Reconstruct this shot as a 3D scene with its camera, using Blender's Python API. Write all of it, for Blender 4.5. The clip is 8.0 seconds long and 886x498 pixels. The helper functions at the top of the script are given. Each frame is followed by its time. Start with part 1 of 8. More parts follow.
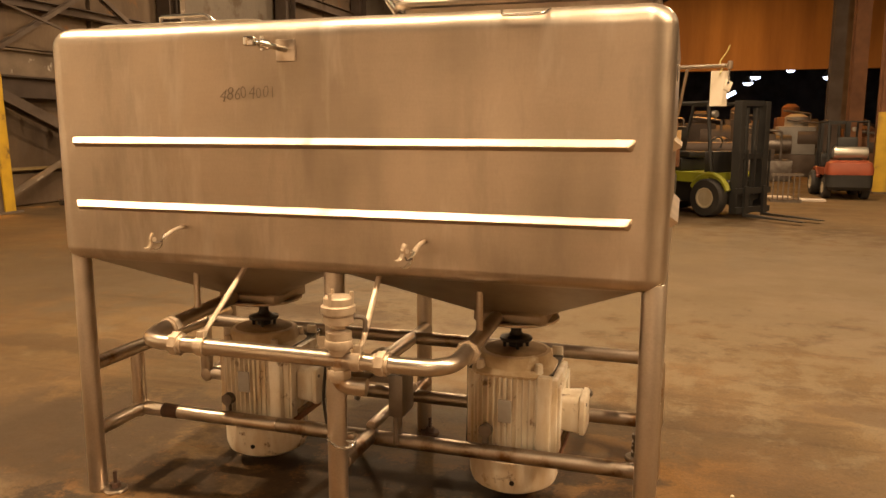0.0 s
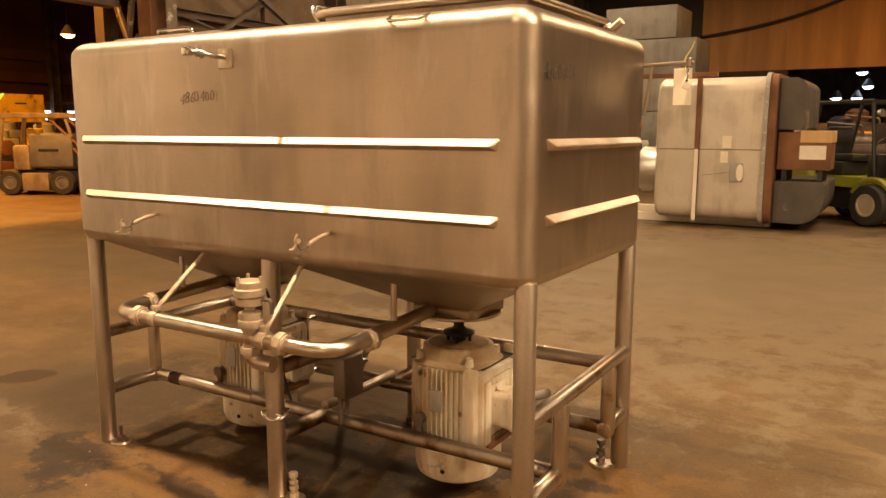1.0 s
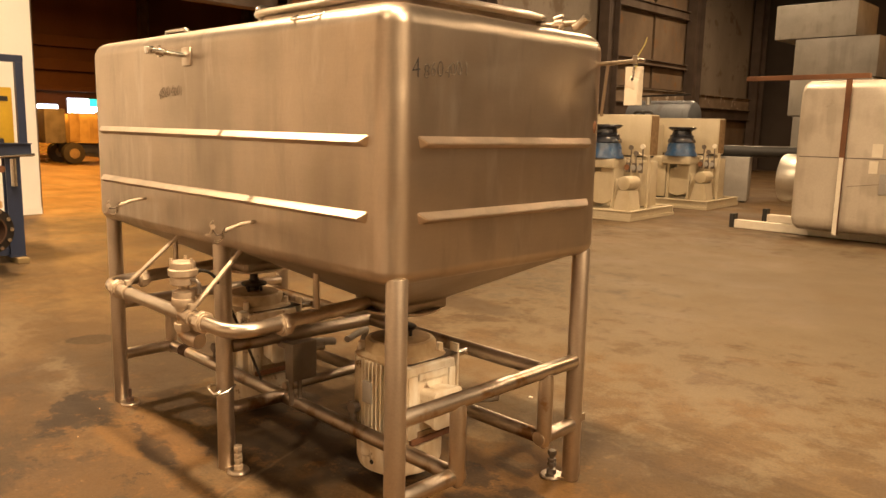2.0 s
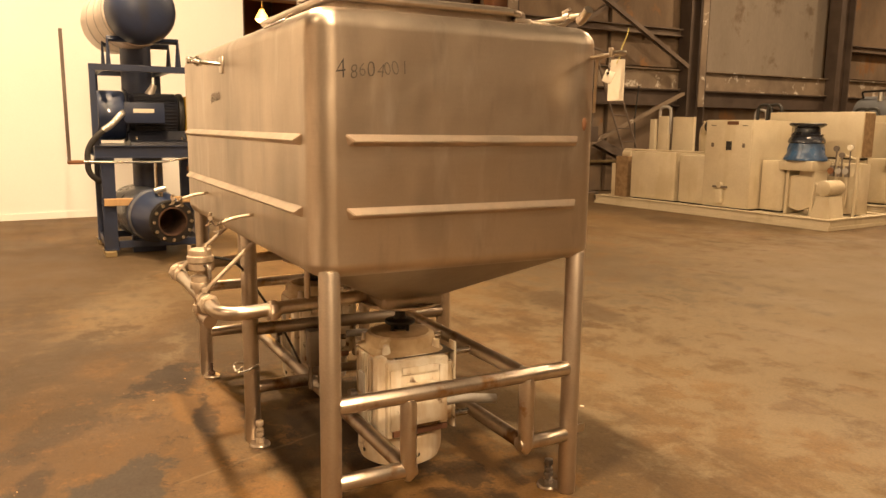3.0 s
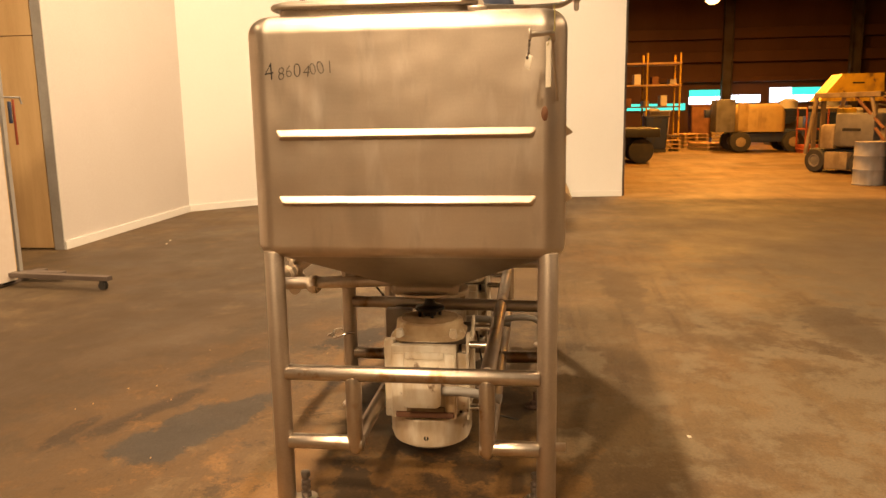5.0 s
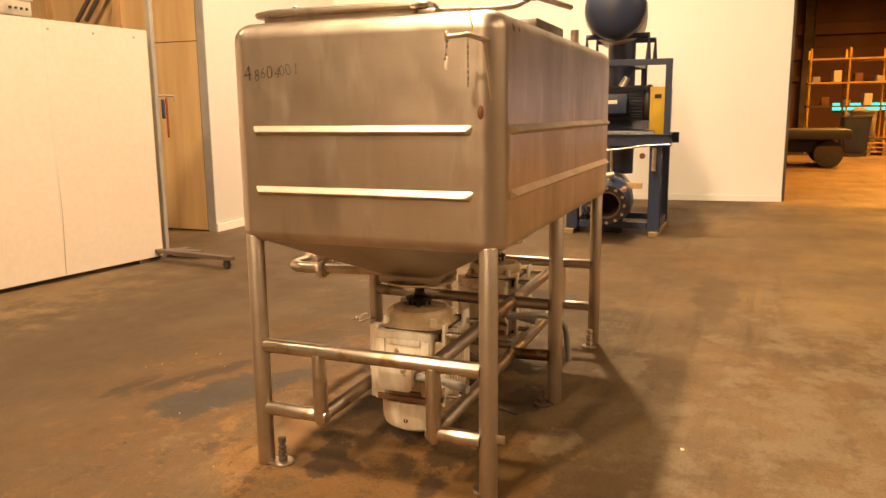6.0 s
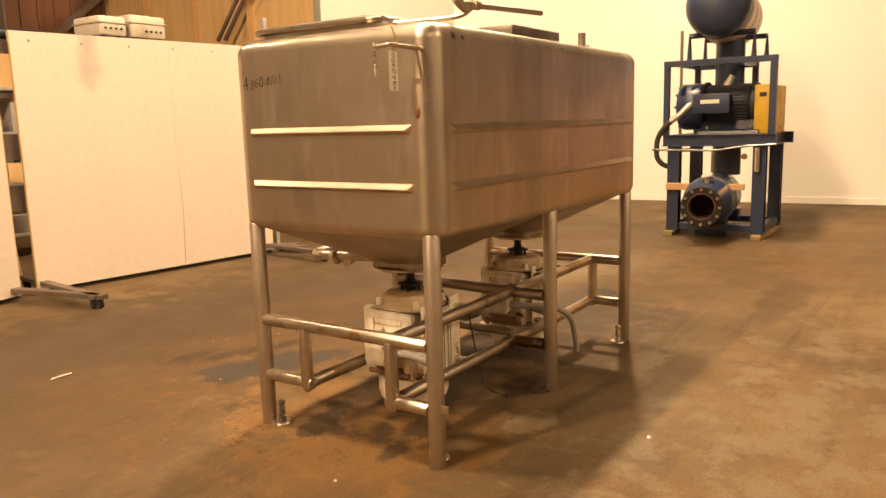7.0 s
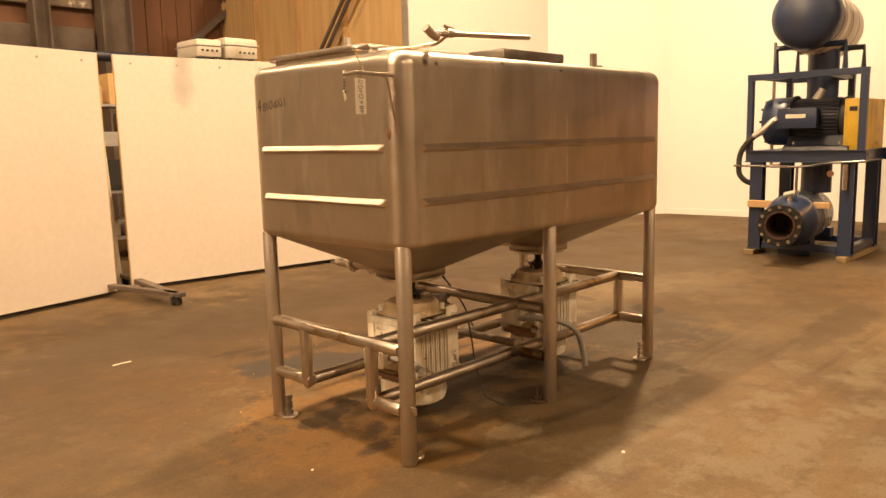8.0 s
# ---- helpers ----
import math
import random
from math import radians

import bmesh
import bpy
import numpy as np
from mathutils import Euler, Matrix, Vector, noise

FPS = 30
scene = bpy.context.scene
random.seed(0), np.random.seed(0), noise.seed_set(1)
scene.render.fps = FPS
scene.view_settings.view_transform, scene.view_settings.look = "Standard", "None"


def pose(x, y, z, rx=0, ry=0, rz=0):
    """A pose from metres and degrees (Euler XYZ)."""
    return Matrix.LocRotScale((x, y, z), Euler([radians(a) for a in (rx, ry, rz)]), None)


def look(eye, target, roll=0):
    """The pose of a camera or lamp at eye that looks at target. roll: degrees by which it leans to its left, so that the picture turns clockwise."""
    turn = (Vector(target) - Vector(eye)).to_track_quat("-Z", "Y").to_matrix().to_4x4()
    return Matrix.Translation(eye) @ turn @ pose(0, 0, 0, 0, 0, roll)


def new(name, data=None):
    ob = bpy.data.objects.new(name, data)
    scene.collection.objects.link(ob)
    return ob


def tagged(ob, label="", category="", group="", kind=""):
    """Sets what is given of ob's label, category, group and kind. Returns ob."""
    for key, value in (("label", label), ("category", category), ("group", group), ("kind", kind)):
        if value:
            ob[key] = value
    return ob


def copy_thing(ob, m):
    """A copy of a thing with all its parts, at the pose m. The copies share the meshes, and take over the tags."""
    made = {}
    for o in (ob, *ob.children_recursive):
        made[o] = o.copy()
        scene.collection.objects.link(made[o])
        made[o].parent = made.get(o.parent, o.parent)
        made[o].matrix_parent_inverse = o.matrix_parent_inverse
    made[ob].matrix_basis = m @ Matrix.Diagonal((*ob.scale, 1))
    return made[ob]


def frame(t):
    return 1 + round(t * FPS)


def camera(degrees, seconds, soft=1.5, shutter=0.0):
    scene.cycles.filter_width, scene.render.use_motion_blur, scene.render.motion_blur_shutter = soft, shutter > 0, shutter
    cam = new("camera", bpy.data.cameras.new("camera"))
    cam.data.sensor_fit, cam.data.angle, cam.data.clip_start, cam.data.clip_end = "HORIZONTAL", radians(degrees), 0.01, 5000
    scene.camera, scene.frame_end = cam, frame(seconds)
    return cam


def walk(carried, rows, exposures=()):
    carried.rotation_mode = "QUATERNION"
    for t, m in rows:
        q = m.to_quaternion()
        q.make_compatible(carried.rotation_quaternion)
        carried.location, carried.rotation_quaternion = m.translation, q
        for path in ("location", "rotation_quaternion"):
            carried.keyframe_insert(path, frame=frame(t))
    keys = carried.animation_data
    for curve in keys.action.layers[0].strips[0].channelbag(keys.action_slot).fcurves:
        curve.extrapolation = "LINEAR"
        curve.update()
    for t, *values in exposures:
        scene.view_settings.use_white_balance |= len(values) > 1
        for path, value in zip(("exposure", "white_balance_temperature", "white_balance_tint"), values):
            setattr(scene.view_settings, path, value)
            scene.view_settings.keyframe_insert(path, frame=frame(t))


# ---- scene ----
cam = camera(60.4, 8.0)
PATH = [
    (0, (-0.041, 0.065, 1.488), (-0.632, 1.95, 1.177), 0.1),
    (0.5, (0.46, 0.146, 1.486), (-0.386, 1.933, 1.181), -0.2),
    (1, (0.893, 0.344, 1.486), (-0.138, 2.03, 1.176), 0.1),
    (1.2, (1.058, 0.436, 1.491), (-0.024, 2.089, 1.182), 0.8),
    (2.5, (1.981, 1.259, 1.48), (0.394, 2.435, 1.165), 0.8),
    (3, (2.249, 1.65, 1.485), (0.507, 2.582, 1.168), 0.7),
    (3.5, (2.388, 2.104, 1.487), (0.523, 2.751, 1.165), 0.0),
    (4, (2.543, 2.555, 1.474), (0.602, 2.911, 1.147), -0.7),
    (4.5, (2.614, 3.001, 1.476), (0.643, 3.063, 1.142), -1.1),
    (5, (2.605, 3.47, 1.507), (0.652, 3.223, 1.157), -0.9),
    (6.3, (2.501, 4.66, 1.485), (0.721, 3.814, 1.142), -0.7),
    (6.5, (2.493, 4.859, 1.47), (0.752, 3.935, 1.131), -0.9),
    (7, (2.411, 5.277, 1.461), (0.778, 4.17, 1.134), -1.6),
    (7.5, (2.279, 5.606, 1.48), (0.737, 4.371, 1.17), -1.5),
    (8, (2.161, 5.927, 1.484), (0.73, 4.56, 1.193), -1.4),
]
walk(cam, [(t, look(eye, target, roll)) for t, eye, target, roll in PATH],
     exposures=[(0.0, -0.12), (1.0, -0.15), (2.5, 0.08), (3.5, 0.07), (4.5, -0.02), (5.0, -0.15), (6.5, 0.06), (8.0, 0.03)])

# ---- world and lights ----
world = bpy.data.worlds.new("hall_world")
scene.world = world
world.use_nodes = True
world.node_tree.nodes["Background"].inputs[0].default_value = (1.0, 0.72, 0.45, 1)
world.node_tree.nodes["Background"].inputs[1].default_value = 0.03
WARM = (1.0, 0.692, 0.408)
SODIUM = (1.0, 0.40, 0.06)


def area_lamp(x, y, z, watts, colour=WARM, size=0.36, aim=(0, 0, -1)):
    data = bpy.data.lights.new("high_bay_light", "AREA")
    data.shape, data.size, data.energy, data.color = "DISK", size, watts, colour
    ob = new("high_bay_light", data)
    ob.matrix_world = look((x, y, z), (x + aim[0], y + aim[1], z + aim[2]))
    return ob


# high-bay lamps: place, watts, colour
LAMPS = [
    (0.65, 1.8, 7.5, 440, WARM), (-2.9, 1.75, 7.5, 430, WARM), (-6.6, 1.8, 7.5, 800, WARM), (4.6, 1.75, 7.5, 600, WARM),
    (9.2, 1.75, 7.5, 1200, WARM), (9.5, 13.5, 7.5, 200, WARM), (3.4, 13.0, 7.5, 350, WARM), (-4.2, 12.2, 7.5, 540, WARM),
    (-8.0, 17.5, 7.5, 440, WARM), (2.0, 17.0, 7.5, 330, WARM), (-8.0, 25.0, 7.5, 420, WARM), (0.6, -4.0, 7.5, 240, WARM),
    (-14.1, 7.8, 6.9, 1400, SODIUM), (-20.5, 9.0, 7.0, 1500, SODIUM), (-28.5, 10.0, 7.0, 2300, SODIUM), (1.5, 28.0, 7.5, 480, SODIUM),
]
for lx, ly, lz, lw, lc in LAMPS:
    area_lamp(lx, ly, lz, lw, lc)

# ---- materials ----


def material(name, colour, rough=0.6, metal=0.0, second=None, scale=4.0, amount=0.5, bump=0.0, bump_scale=60.0,
             stretch=(1, 1, 1), spots=None, spot_scale=2.0, spot_cut=0.62, rough_var=0.12, random_value=0.0, coat=0.0, grain_amount=0.12, streak=None):
    """A surface with a broad tone change, a fine grain, spots of wear and a little relief."""
    m = bpy.data.materials.new(name)
    m.use_nodes = True
    nt = m.node_tree
    n, l = nt.nodes, nt.links
    b = n["Principled BSDF"]
    b.inputs["Metallic"].default_value = metal
    b.inputs["Coat Weight"].default_value = coat
    co = n.new("ShaderNodeTexCoord")
    mp = n.new("ShaderNodeMapping")
    mp.inputs["Scale"].default_value = stretch
    l.new(co.outputs["Object"], mp.inputs["Vector"])
    big = n.new("ShaderNodeTexNoise")
    big.inputs["Scale"].default_value, big.inputs["Detail"].default_value = scale, 6
    fine = n.new("ShaderNodeTexNoise")
    fine.inputs["Scale"].default_value, fine.inputs["Detail"].default_value = bump_scale, 4
    l.new(mp.outputs[0], big.inputs["Vector"])
    l.new(mp.outputs[0], fine.inputs["Vector"])
    second = second or tuple(c * 0.7 for c in colour)
    mix = n.new("ShaderNodeMix")
    mix.data_type = "RGBA"
    mix.inputs[6].default_value, mix.inputs[7].default_value = (*colour, 1), (*second, 1)
    ramp = n.new("ShaderNodeMapRange")
    ramp.inputs[1].default_value, ramp.inputs[2].default_value = 0.35, 0.7
    ramp.inputs[4].default_value = amount
    l.new(big.outputs[0], ramp.inputs[0])
    l.new(ramp.outputs[0], mix.inputs[0])
    out = mix.outputs[2]
    grain = n.new("ShaderNodeMix")
    grain.data_type, grain.blend_type = "RGBA", "OVERLAY"
    grain.inputs[0].default_value = grain_amount
    l.new(out, grain.inputs[6])
    l.new(fine.outputs[0], grain.inputs[7])
    out = grain.outputs[2]
    if spots:
        sp = n.new("ShaderNodeTexNoise")
        sp.inputs["Scale"].default_value, sp.inputs["Detail"].default_value, sp.inputs["Roughness"].default_value = spot_scale, 8, 0.65
        l.new(co.outputs["Object"], sp.inputs["Vector"])
        cut = n.new("ShaderNodeMapRange")
        cut.inputs[1].default_value, cut.inputs[2].default_value = spot_cut, spot_cut + 0.08
        l.new(sp.outputs[0], cut.inputs[0])
        sm = n.new("ShaderNodeMix")
        sm.data_type = "RGBA"
        sm.inputs[7].default_value = (*spots, 1)
        l.new(out, sm.inputs[6])
        l.new(cut.outputs[0], sm.inputs[0])
        out = sm.outputs[2]
    if streak:
        run = n.new("ShaderNodeMapping")
        run.inputs["Scale"].default_value = (1, 1, 0.07)
        l.new(co.outputs["Object"], run.inputs["Vector"])
        rn = n.new("ShaderNodeTexNoise")
        rn.inputs["Scale"].default_value, rn.inputs["Detail"].default_value, rn.inputs["Roughness"].default_value = 6, 2, 0.5
        l.new(run.outputs[0], rn.inputs["Vector"])
        gate = n.new("ShaderNodeTexNoise")
        gate.inputs["Scale"].default_value = 2.3
        l.new(co.outputs["Object"], gate.inputs["Vector"])
        both = n.new("ShaderNodeMath")
        both.operation = "MULTIPLY"
        l.new(rn.outputs[0], both.inputs[0])
        l.new(gate.outputs[0], both.inputs[1])
        rc_ = n.new("ShaderNodeMapRange")
        rc_.inputs[1].default_value, rc_.inputs[2].default_value, rc_.inputs[4].default_value = 0.27, 0.40, 0.55
        l.new(both.outputs[0], rc_.inputs[0])
        st_ = n.new("ShaderNodeMix")
        st_.data_type = "RGBA"
        st_.inputs[7].default_value = (*streak, 1)
        l.new(out, st_.inputs[6])
        l.new(rc_.outputs[0], st_.inputs[0])
        out = st_.outputs[2]
    if random_value:
        info = n.new("ShaderNodeObjectInfo")
        hv = n.new("ShaderNodeHueSaturation")
        rr = n.new("ShaderNodeMapRange")
        rr.inputs[3].default_value, rr.inputs[4].default_value = 1 - random_value, 1 + random_value
        l.new(info.outputs["Random"], rr.inputs[0])
        l.new(rr.outputs[0], hv.inputs["Value"])
        l.new(out, hv.inputs["Color"])
        out = hv.outputs[0]
    l.new(out, b.inputs["Base Color"])
    rg = n.new("ShaderNodeMapRange")
    rg.inputs[3].default_value, rg.inputs[4].default_value = max(0.02, rough - rough_var), min(1, rough + rough_var)
    l.new(big.outputs[0], rg.inputs[0])
    l.new(rg.outputs[0], b.inputs["Roughness"])
    if bump:
        bp = n.new("ShaderNodeBump")
        bp.inputs["Strength"].default_value, bp.inputs["Distance"].default_value = 1.0, bump
        l.new(fine.outputs[0], bp.inputs["Height"])
        l.new(bp.outputs[0], b.inputs["Normal"])
    return m


def glow(name, colour, strength):
    m = bpy.data.materials.new(name)
    m.use_nodes = True
    b = m.node_tree.nodes["Principled BSDF"]
    b.inputs["Base Color"].default_value = (*colour, 1)
    b.inputs["Emission Color"].default_value = (*colour, 1)
    b.inputs["Emission Strength"].default_value = strength
    return m


STEEL = material("brushed_stainless", (0.57, 0.488, 0.395), 0.39, 1.0, (0.41, 0.350, 0.280), 2.2, 0.95, 0.0, 160, (1.0, 1.0, 0.55), rough_var=0.07, grain_amount=0.06, streak=(0.34, 0.292, 0.238))
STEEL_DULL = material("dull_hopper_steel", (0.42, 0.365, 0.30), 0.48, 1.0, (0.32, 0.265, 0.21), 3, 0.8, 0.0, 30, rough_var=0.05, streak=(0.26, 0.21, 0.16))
STEEL_RIB = material("folded_rib_steel", (0.66, 0.55, 0.435), 0.41, 1.0, (0.44, 0.385, 0.32), 5, 0.8, 0.0, 30, rough_var=0.06)
STEEL_RAIL = material("stained_rail_steel", (0.46, 0.40, 0.335), 0.42, 1.0, (0.25, 0.19, 0.14), 3.2, 0.95, 0.0, 120, spots=(0.17, 0.095, 0.045), spot_scale=3.2, spot_cut=0.54, rough_var=0.10)
STEEL_LEG = material("matte_stainless_leg", (0.56, 0.485, 0.40), 0.46, 1.0, (0.44, 0.375, 0.305), 5, 0.8, 0.0, 120, rough_var=0.05)
STEEL_TUBE = material("satin_stainless_tube", (0.63, 0.555, 0.465), 0.31, 1.0, (0.44, 0.375, 0.31), 4, 0.8, 0.0, 120, spots=(0.36, 0.22, 0.11), spot_scale=4, spot_cut=0.60, rough_var=0.08)
CLAMP_STEEL = material("dusty_clamp_steel", (0.62, 0.52, 0.40), 0.48, 0.6, (0.42, 0.33, 0.24), 22, 0.8, 0.0004, 90)
STEEL_BRIGHT = material("polished_fitting", (0.68, 0.65, 0.60), 0.22, 1.0, (0.5, 0.47, 0.42), 12, 0.6)
DARK_METAL = material("dark_greasy_metal", (0.035, 0.03, 0.027), 0.5, 0.6, (0.015, 0.013, 0.012), 9, 0.8, 0.0006, 80)
RUST_DARK = material("dark_rusty_bore", (0.075, 0.035, 0.018), 0.85, 0.0, (0.03, 0.018, 0.012), 6, 0.8, 0.001, 40)
FILM_GREY = material("cloudy_plastic_film", (0.16, 0.165, 0.175), 0.28, 0.0, (0.06, 0.07, 0.10), 5, 0.9, 0.006, 9)
BRACKET = material("grey_bracket_steel", (0.24, 0.21, 0.18), 0.45, 0.8, (0.14, 0.11, 0.09), 7, 0.8, 0.0004, 90)
ENAMEL = material("dirty_white_enamel", (0.80, 0.75, 0.64), 0.45, 0.0, (0.52, 0.39, 0.22), 7, 0.85, 0.0006, 70, (2.2, 2.2, 0.7), spots=(0.17, 0.10, 0.05), spot_scale=13, spot_cut=0.595, streak=(0.40, 0.26, 0.12))
DIRT_TOP = material("dusty_motor_cap", (0.50, 0.39, 0.24), 0.75, 0.0, (0.28, 0.18, 0.085), 8, 0.9, 0.001, 60, spots=(0.56, 0.46, 0.31), spot_scale=6, spot_cut=0.60)
DUST = material("brown_dust", (0.26, 0.17, 0.085), 0.9, 0.0, (0.16, 0.095, 0.045), 14, 0.9, 0.001, 60)
MOTTLED_BLACK = material("mottled_black", (0.030, 0.021, 0.013), 0.8, 0.0, (0.075, 0.05, 0.03), 16, 0.8, 0.001, 60)
CONCRETE = material("stained_wall_concrete", (0.200, 0.142, 0.092), 0.85, 0.0, (0.088, 0.058, 0.037), 0.8, 1.0, 0.003, 22, (1, 1, 0.45), spots=(0.21, 0.105, 0.042), spot_scale=1.3, spot_cut=0.57, random_value=0.15, streak=(0.13, 0.095, 0.07))
CONCRETE_SLAB = material("bare_grey_concrete_slab", (0.225, 0.192, 0.155), 0.85, 0.0, (0.17, 0.14, 0.11), 0.9, 0.9, 0.003, 22, (1, 1, 0.35), spots=(0.13, 0.095, 0.065), spot_scale=1.1, spot_cut=0.57)
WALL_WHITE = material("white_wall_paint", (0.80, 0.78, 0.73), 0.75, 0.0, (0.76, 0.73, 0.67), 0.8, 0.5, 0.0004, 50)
WALL_SIDE = material("darker_wall_white", (0.66, 0.61, 0.565), 0.75, 0.0, (0.62, 0.565, 0.515), 0.8, 0.5, 0.0002, 50)
TIMBER_OLD = material("old_olive_timber", (0.30, 0.22, 0.10), 0.7, 0.0, (0.2, 0.14, 0.06), 3, 0.8, 0.0006, 30, (4, 1, 4))
PANEL_WHITE = material("white_melamine_panel", (0.68, 0.595, 0.515), 0.42, 0.0, (0.64, 0.55, 0.47), 0.9, 0.6, 0.0, 20, rough_var=0.05)
VAT_SHELL = material("pale_dusty_vat_metal", (0.60, 0.545, 0.455), 0.5, 0.15, (0.50, 0.44, 0.355), 1.6, 0.9, 0.0004, 40, spots=(0.33, 0.27, 0.20), spot_scale=2.2, spot_cut=0.62, streak=(0.34, 0.285, 0.215))
VAT_DARK = material("dull_dark_vat_steel", (0.10, 0.085, 0.068), 0.65, 0.0, (0.05, 0.042, 0.034), 2, 0.8, 0.0004, 40, spots=(0.24, 0.20, 0.15), spot_scale=2.2, spot_cut=0.60)
CASE_BLUE = material("dull_grey_blue_paint", (0.13, 0.14, 0.155), 0.55, 0.0, (0.09, 0.09, 0.095), 2, 0.8, 0.0006, 30, streak=(0.08, 0.07, 0.06))
CASE_GREY = material("dull_grey_case_metal", (0.24, 0.225, 0.20), 0.55, 0.0, (0.17, 0.155, 0.135), 2, 0.8, 0.0006, 30, random_value=0.12, streak=(0.13, 0.115, 0.095))
CASE_PALE = material("dusty_pale_drum_paint", (0.40, 0.37, 0.33), 0.6, 0.0, (0.30, 0.27, 0.23), 4, 0.8, 0.0004, 40, streak=(0.22, 0.18, 0.14))
UNSEEN_PALE = material("pale_unseen_wall", (0.36, 0.32, 0.265), 0.8, 0.0, (0.24, 0.205, 0.16), 0.5, 0.8, 0.002, 22)
OLD_BEAM = material("dark_rusty_beam", (0.15, 0.115, 0.09), 0.75, 0.1, (0.075, 0.05, 0.036), 1.5, 0.9, 0.002, 25, random_value=0.15)
DARK_COLUMN = material("dark_riveted_column", (0.085, 0.06, 0.045), 0.75, 0.1, (0.045, 0.03, 0.022), 1.5, 0.9, 0.002, 25)
RUST = material("brown_rust", (0.24, 0.11, 0.05), 0.8, 0.2, (0.12, 0.055, 0.03), 2.2, 0.9, 0.002, 30)
PALE_BEAM = material("dusty_pale_beam", (0.225, 0.172, 0.122), 0.75, 0.0, (0.13, 0.095, 0.068), 2.0, 0.9, 0.002, 25, spots=(0.6, 0.55, 0.47), spot_scale=3, spot_cut=0.58)
ORANGE_SHEET = material("orange_painted_sheet", (0.46, 0.225, 0.045), 0.55, 0.0, (0.26, 0.115, 0.026), 0.5, 0.9, 0.001, 12, (3, 1, 0.3))
BROWN_SHEET = material("brown_wall_sheet", (0.165, 0.072, 0.033), 0.7, 0.0, (0.12, 0.05, 0.024), 0.5, 0.9, 0.001, 14, (4, 1, 0.3))
CEIL_M = material("dark_roof_deck", (0.055, 0.040, 0.030), 0.85, 0.0, (0.028, 0.02, 0.015), 0.6, 0.8)
YELLOW = material("safety_yellow_paint", (0.66, 0.42, 0.03), 0.5, 0.0, (0.46, 0.28, 0.025), 3, 0.9, 0.0006, 40, spots=(0.16, 0.10, 0.04), spot_scale=3, spot_cut=0.59, streak=(0.20, 0.13, 0.04))
CREAM = material("cream_machine_paint", (0.55, 0.475, 0.335), 0.45, 0.0, (0.46, 0.39, 0.27), 2.5, 0.7, 0.0001, 40, streak=(0.42, 0.34, 0.21))
BLUE = material("dark_blue_machine_paint", (0.025, 0.039, 0.088), 0.42, 0.0, (0.015, 0.023, 0.050), 3, 0.8, 0.0004, 40, coat=0.15, streak=(0.045, 0.040, 0.040))
BLUE_BRIGHT = material("blue_duct_cover", (0.045, 0.105, 0.22), 0.28, 0.0, (0.02, 0.045, 0.10), 7, 0.9, 0.004, 14)
BLACK_GLOSS = material("black_plastic_wrap", (0.014, 0.014, 0.016), 0.22, 0.0, (0.03, 0.035, 0.05), 6, 0.8, 0.012, 11)
NAVY_BLACK = material("blackish_navy_motor_paint", (0.011, 0.014, 0.027), 0.38, 0.0, (0.02, 0.02, 0.026), 5, 0.7, 0.0006, 40, streak=(0.035, 0.03, 0.028))
LIME = material("forklift_lime_paint", (0.34, 0.35, 0.025), 0.45, 0.0, (0.22, 0.23, 0.022), 4, 0.6)
RED = material("forklift_red_paint", (0.30, 0.066, 0.025), 0.45, 0.0, (0.2, 0.042, 0.018), 4, 0.6)
BLACK = material("black_paint", (0.018, 0.017, 0.016), 0.55, 0.0, (0.03, 0.028, 0.025), 5, 0.6)
RUBBER = material("worn_rubber", (0.028, 0.026, 0.024), 0.8, 0.0, (0.05, 0.042, 0.035), 8, 0.7, 0.001, 40)
GREY = material("grey_painted_steel", (0.36, 0.34, 0.31), 0.55, 0.0, (0.26, 0.24, 0.21), 3, 0.7, 0.0004, 40)
VAT_M = material("dull_vat_steel", (0.55, 0.52, 0.46), 0.42, 0.85, (0.42, 0.39, 0.34), 1.4, 0.7, 0.0004, 40, (1, 1, 1))
PLY = material("bare_plywood", (0.62, 0.42, 0.20), 0.65, 0.0, (0.48, 0.30, 0.125), 1.2, 0.8, 0.0006, 30, (6, 6, 0.5), random_value=0.08)
LUMBER = material("pine_stud", (0.55, 0.36, 0.17), 0.65, 0.0, (0.42, 0.25, 0.11), 2, 0.8, 0.0006, 30, (5, 5, 0.4))
PAPER = material("card_tag", (0.78, 0.72, 0.60), 0.7, 0.0, (0.7, 0.62, 0.48), 12, 0.5)
INK_FAINT = material("rubbed_marker_ink", (0.20, 0.165, 0.133), 0.5, 0.6, (0.27, 0.225, 0.18), 30, 0.9)
INK = material("marker_ink", (0.03, 0.026, 0.026), 0.6, 0.0, (0.05, 0.045, 0.04), 25, 0.6)
INK_MID = material("worn_marker_ink", (0.09, 0.076, 0.063), 0.5, 0.4, (0.24, 0.205, 0.17), 16, 0.9)
STRING = material("yellow_string", (0.55, 0.48, 0.16), 0.7)
GREEN = material("dark_green_paint", (0.04, 0.09, 0.05), 0.5)
DIRTY_CREAM = material("dirty_cream_paint", (0.30, 0.235, 0.14), 0.6, 0.0, (0.17, 0.12, 0.07), 4, 0.9, 0.0006, 30, streak=(0.10, 0.07, 0.045))
DULL_GREY = material("dull_machine_grey", (0.17, 0.16, 0.145), 0.6, 0.0, (0.11, 0.10, 0.09), 3, 0.8, 0.0006, 30, streak=(0.08, 0.07, 0.06))
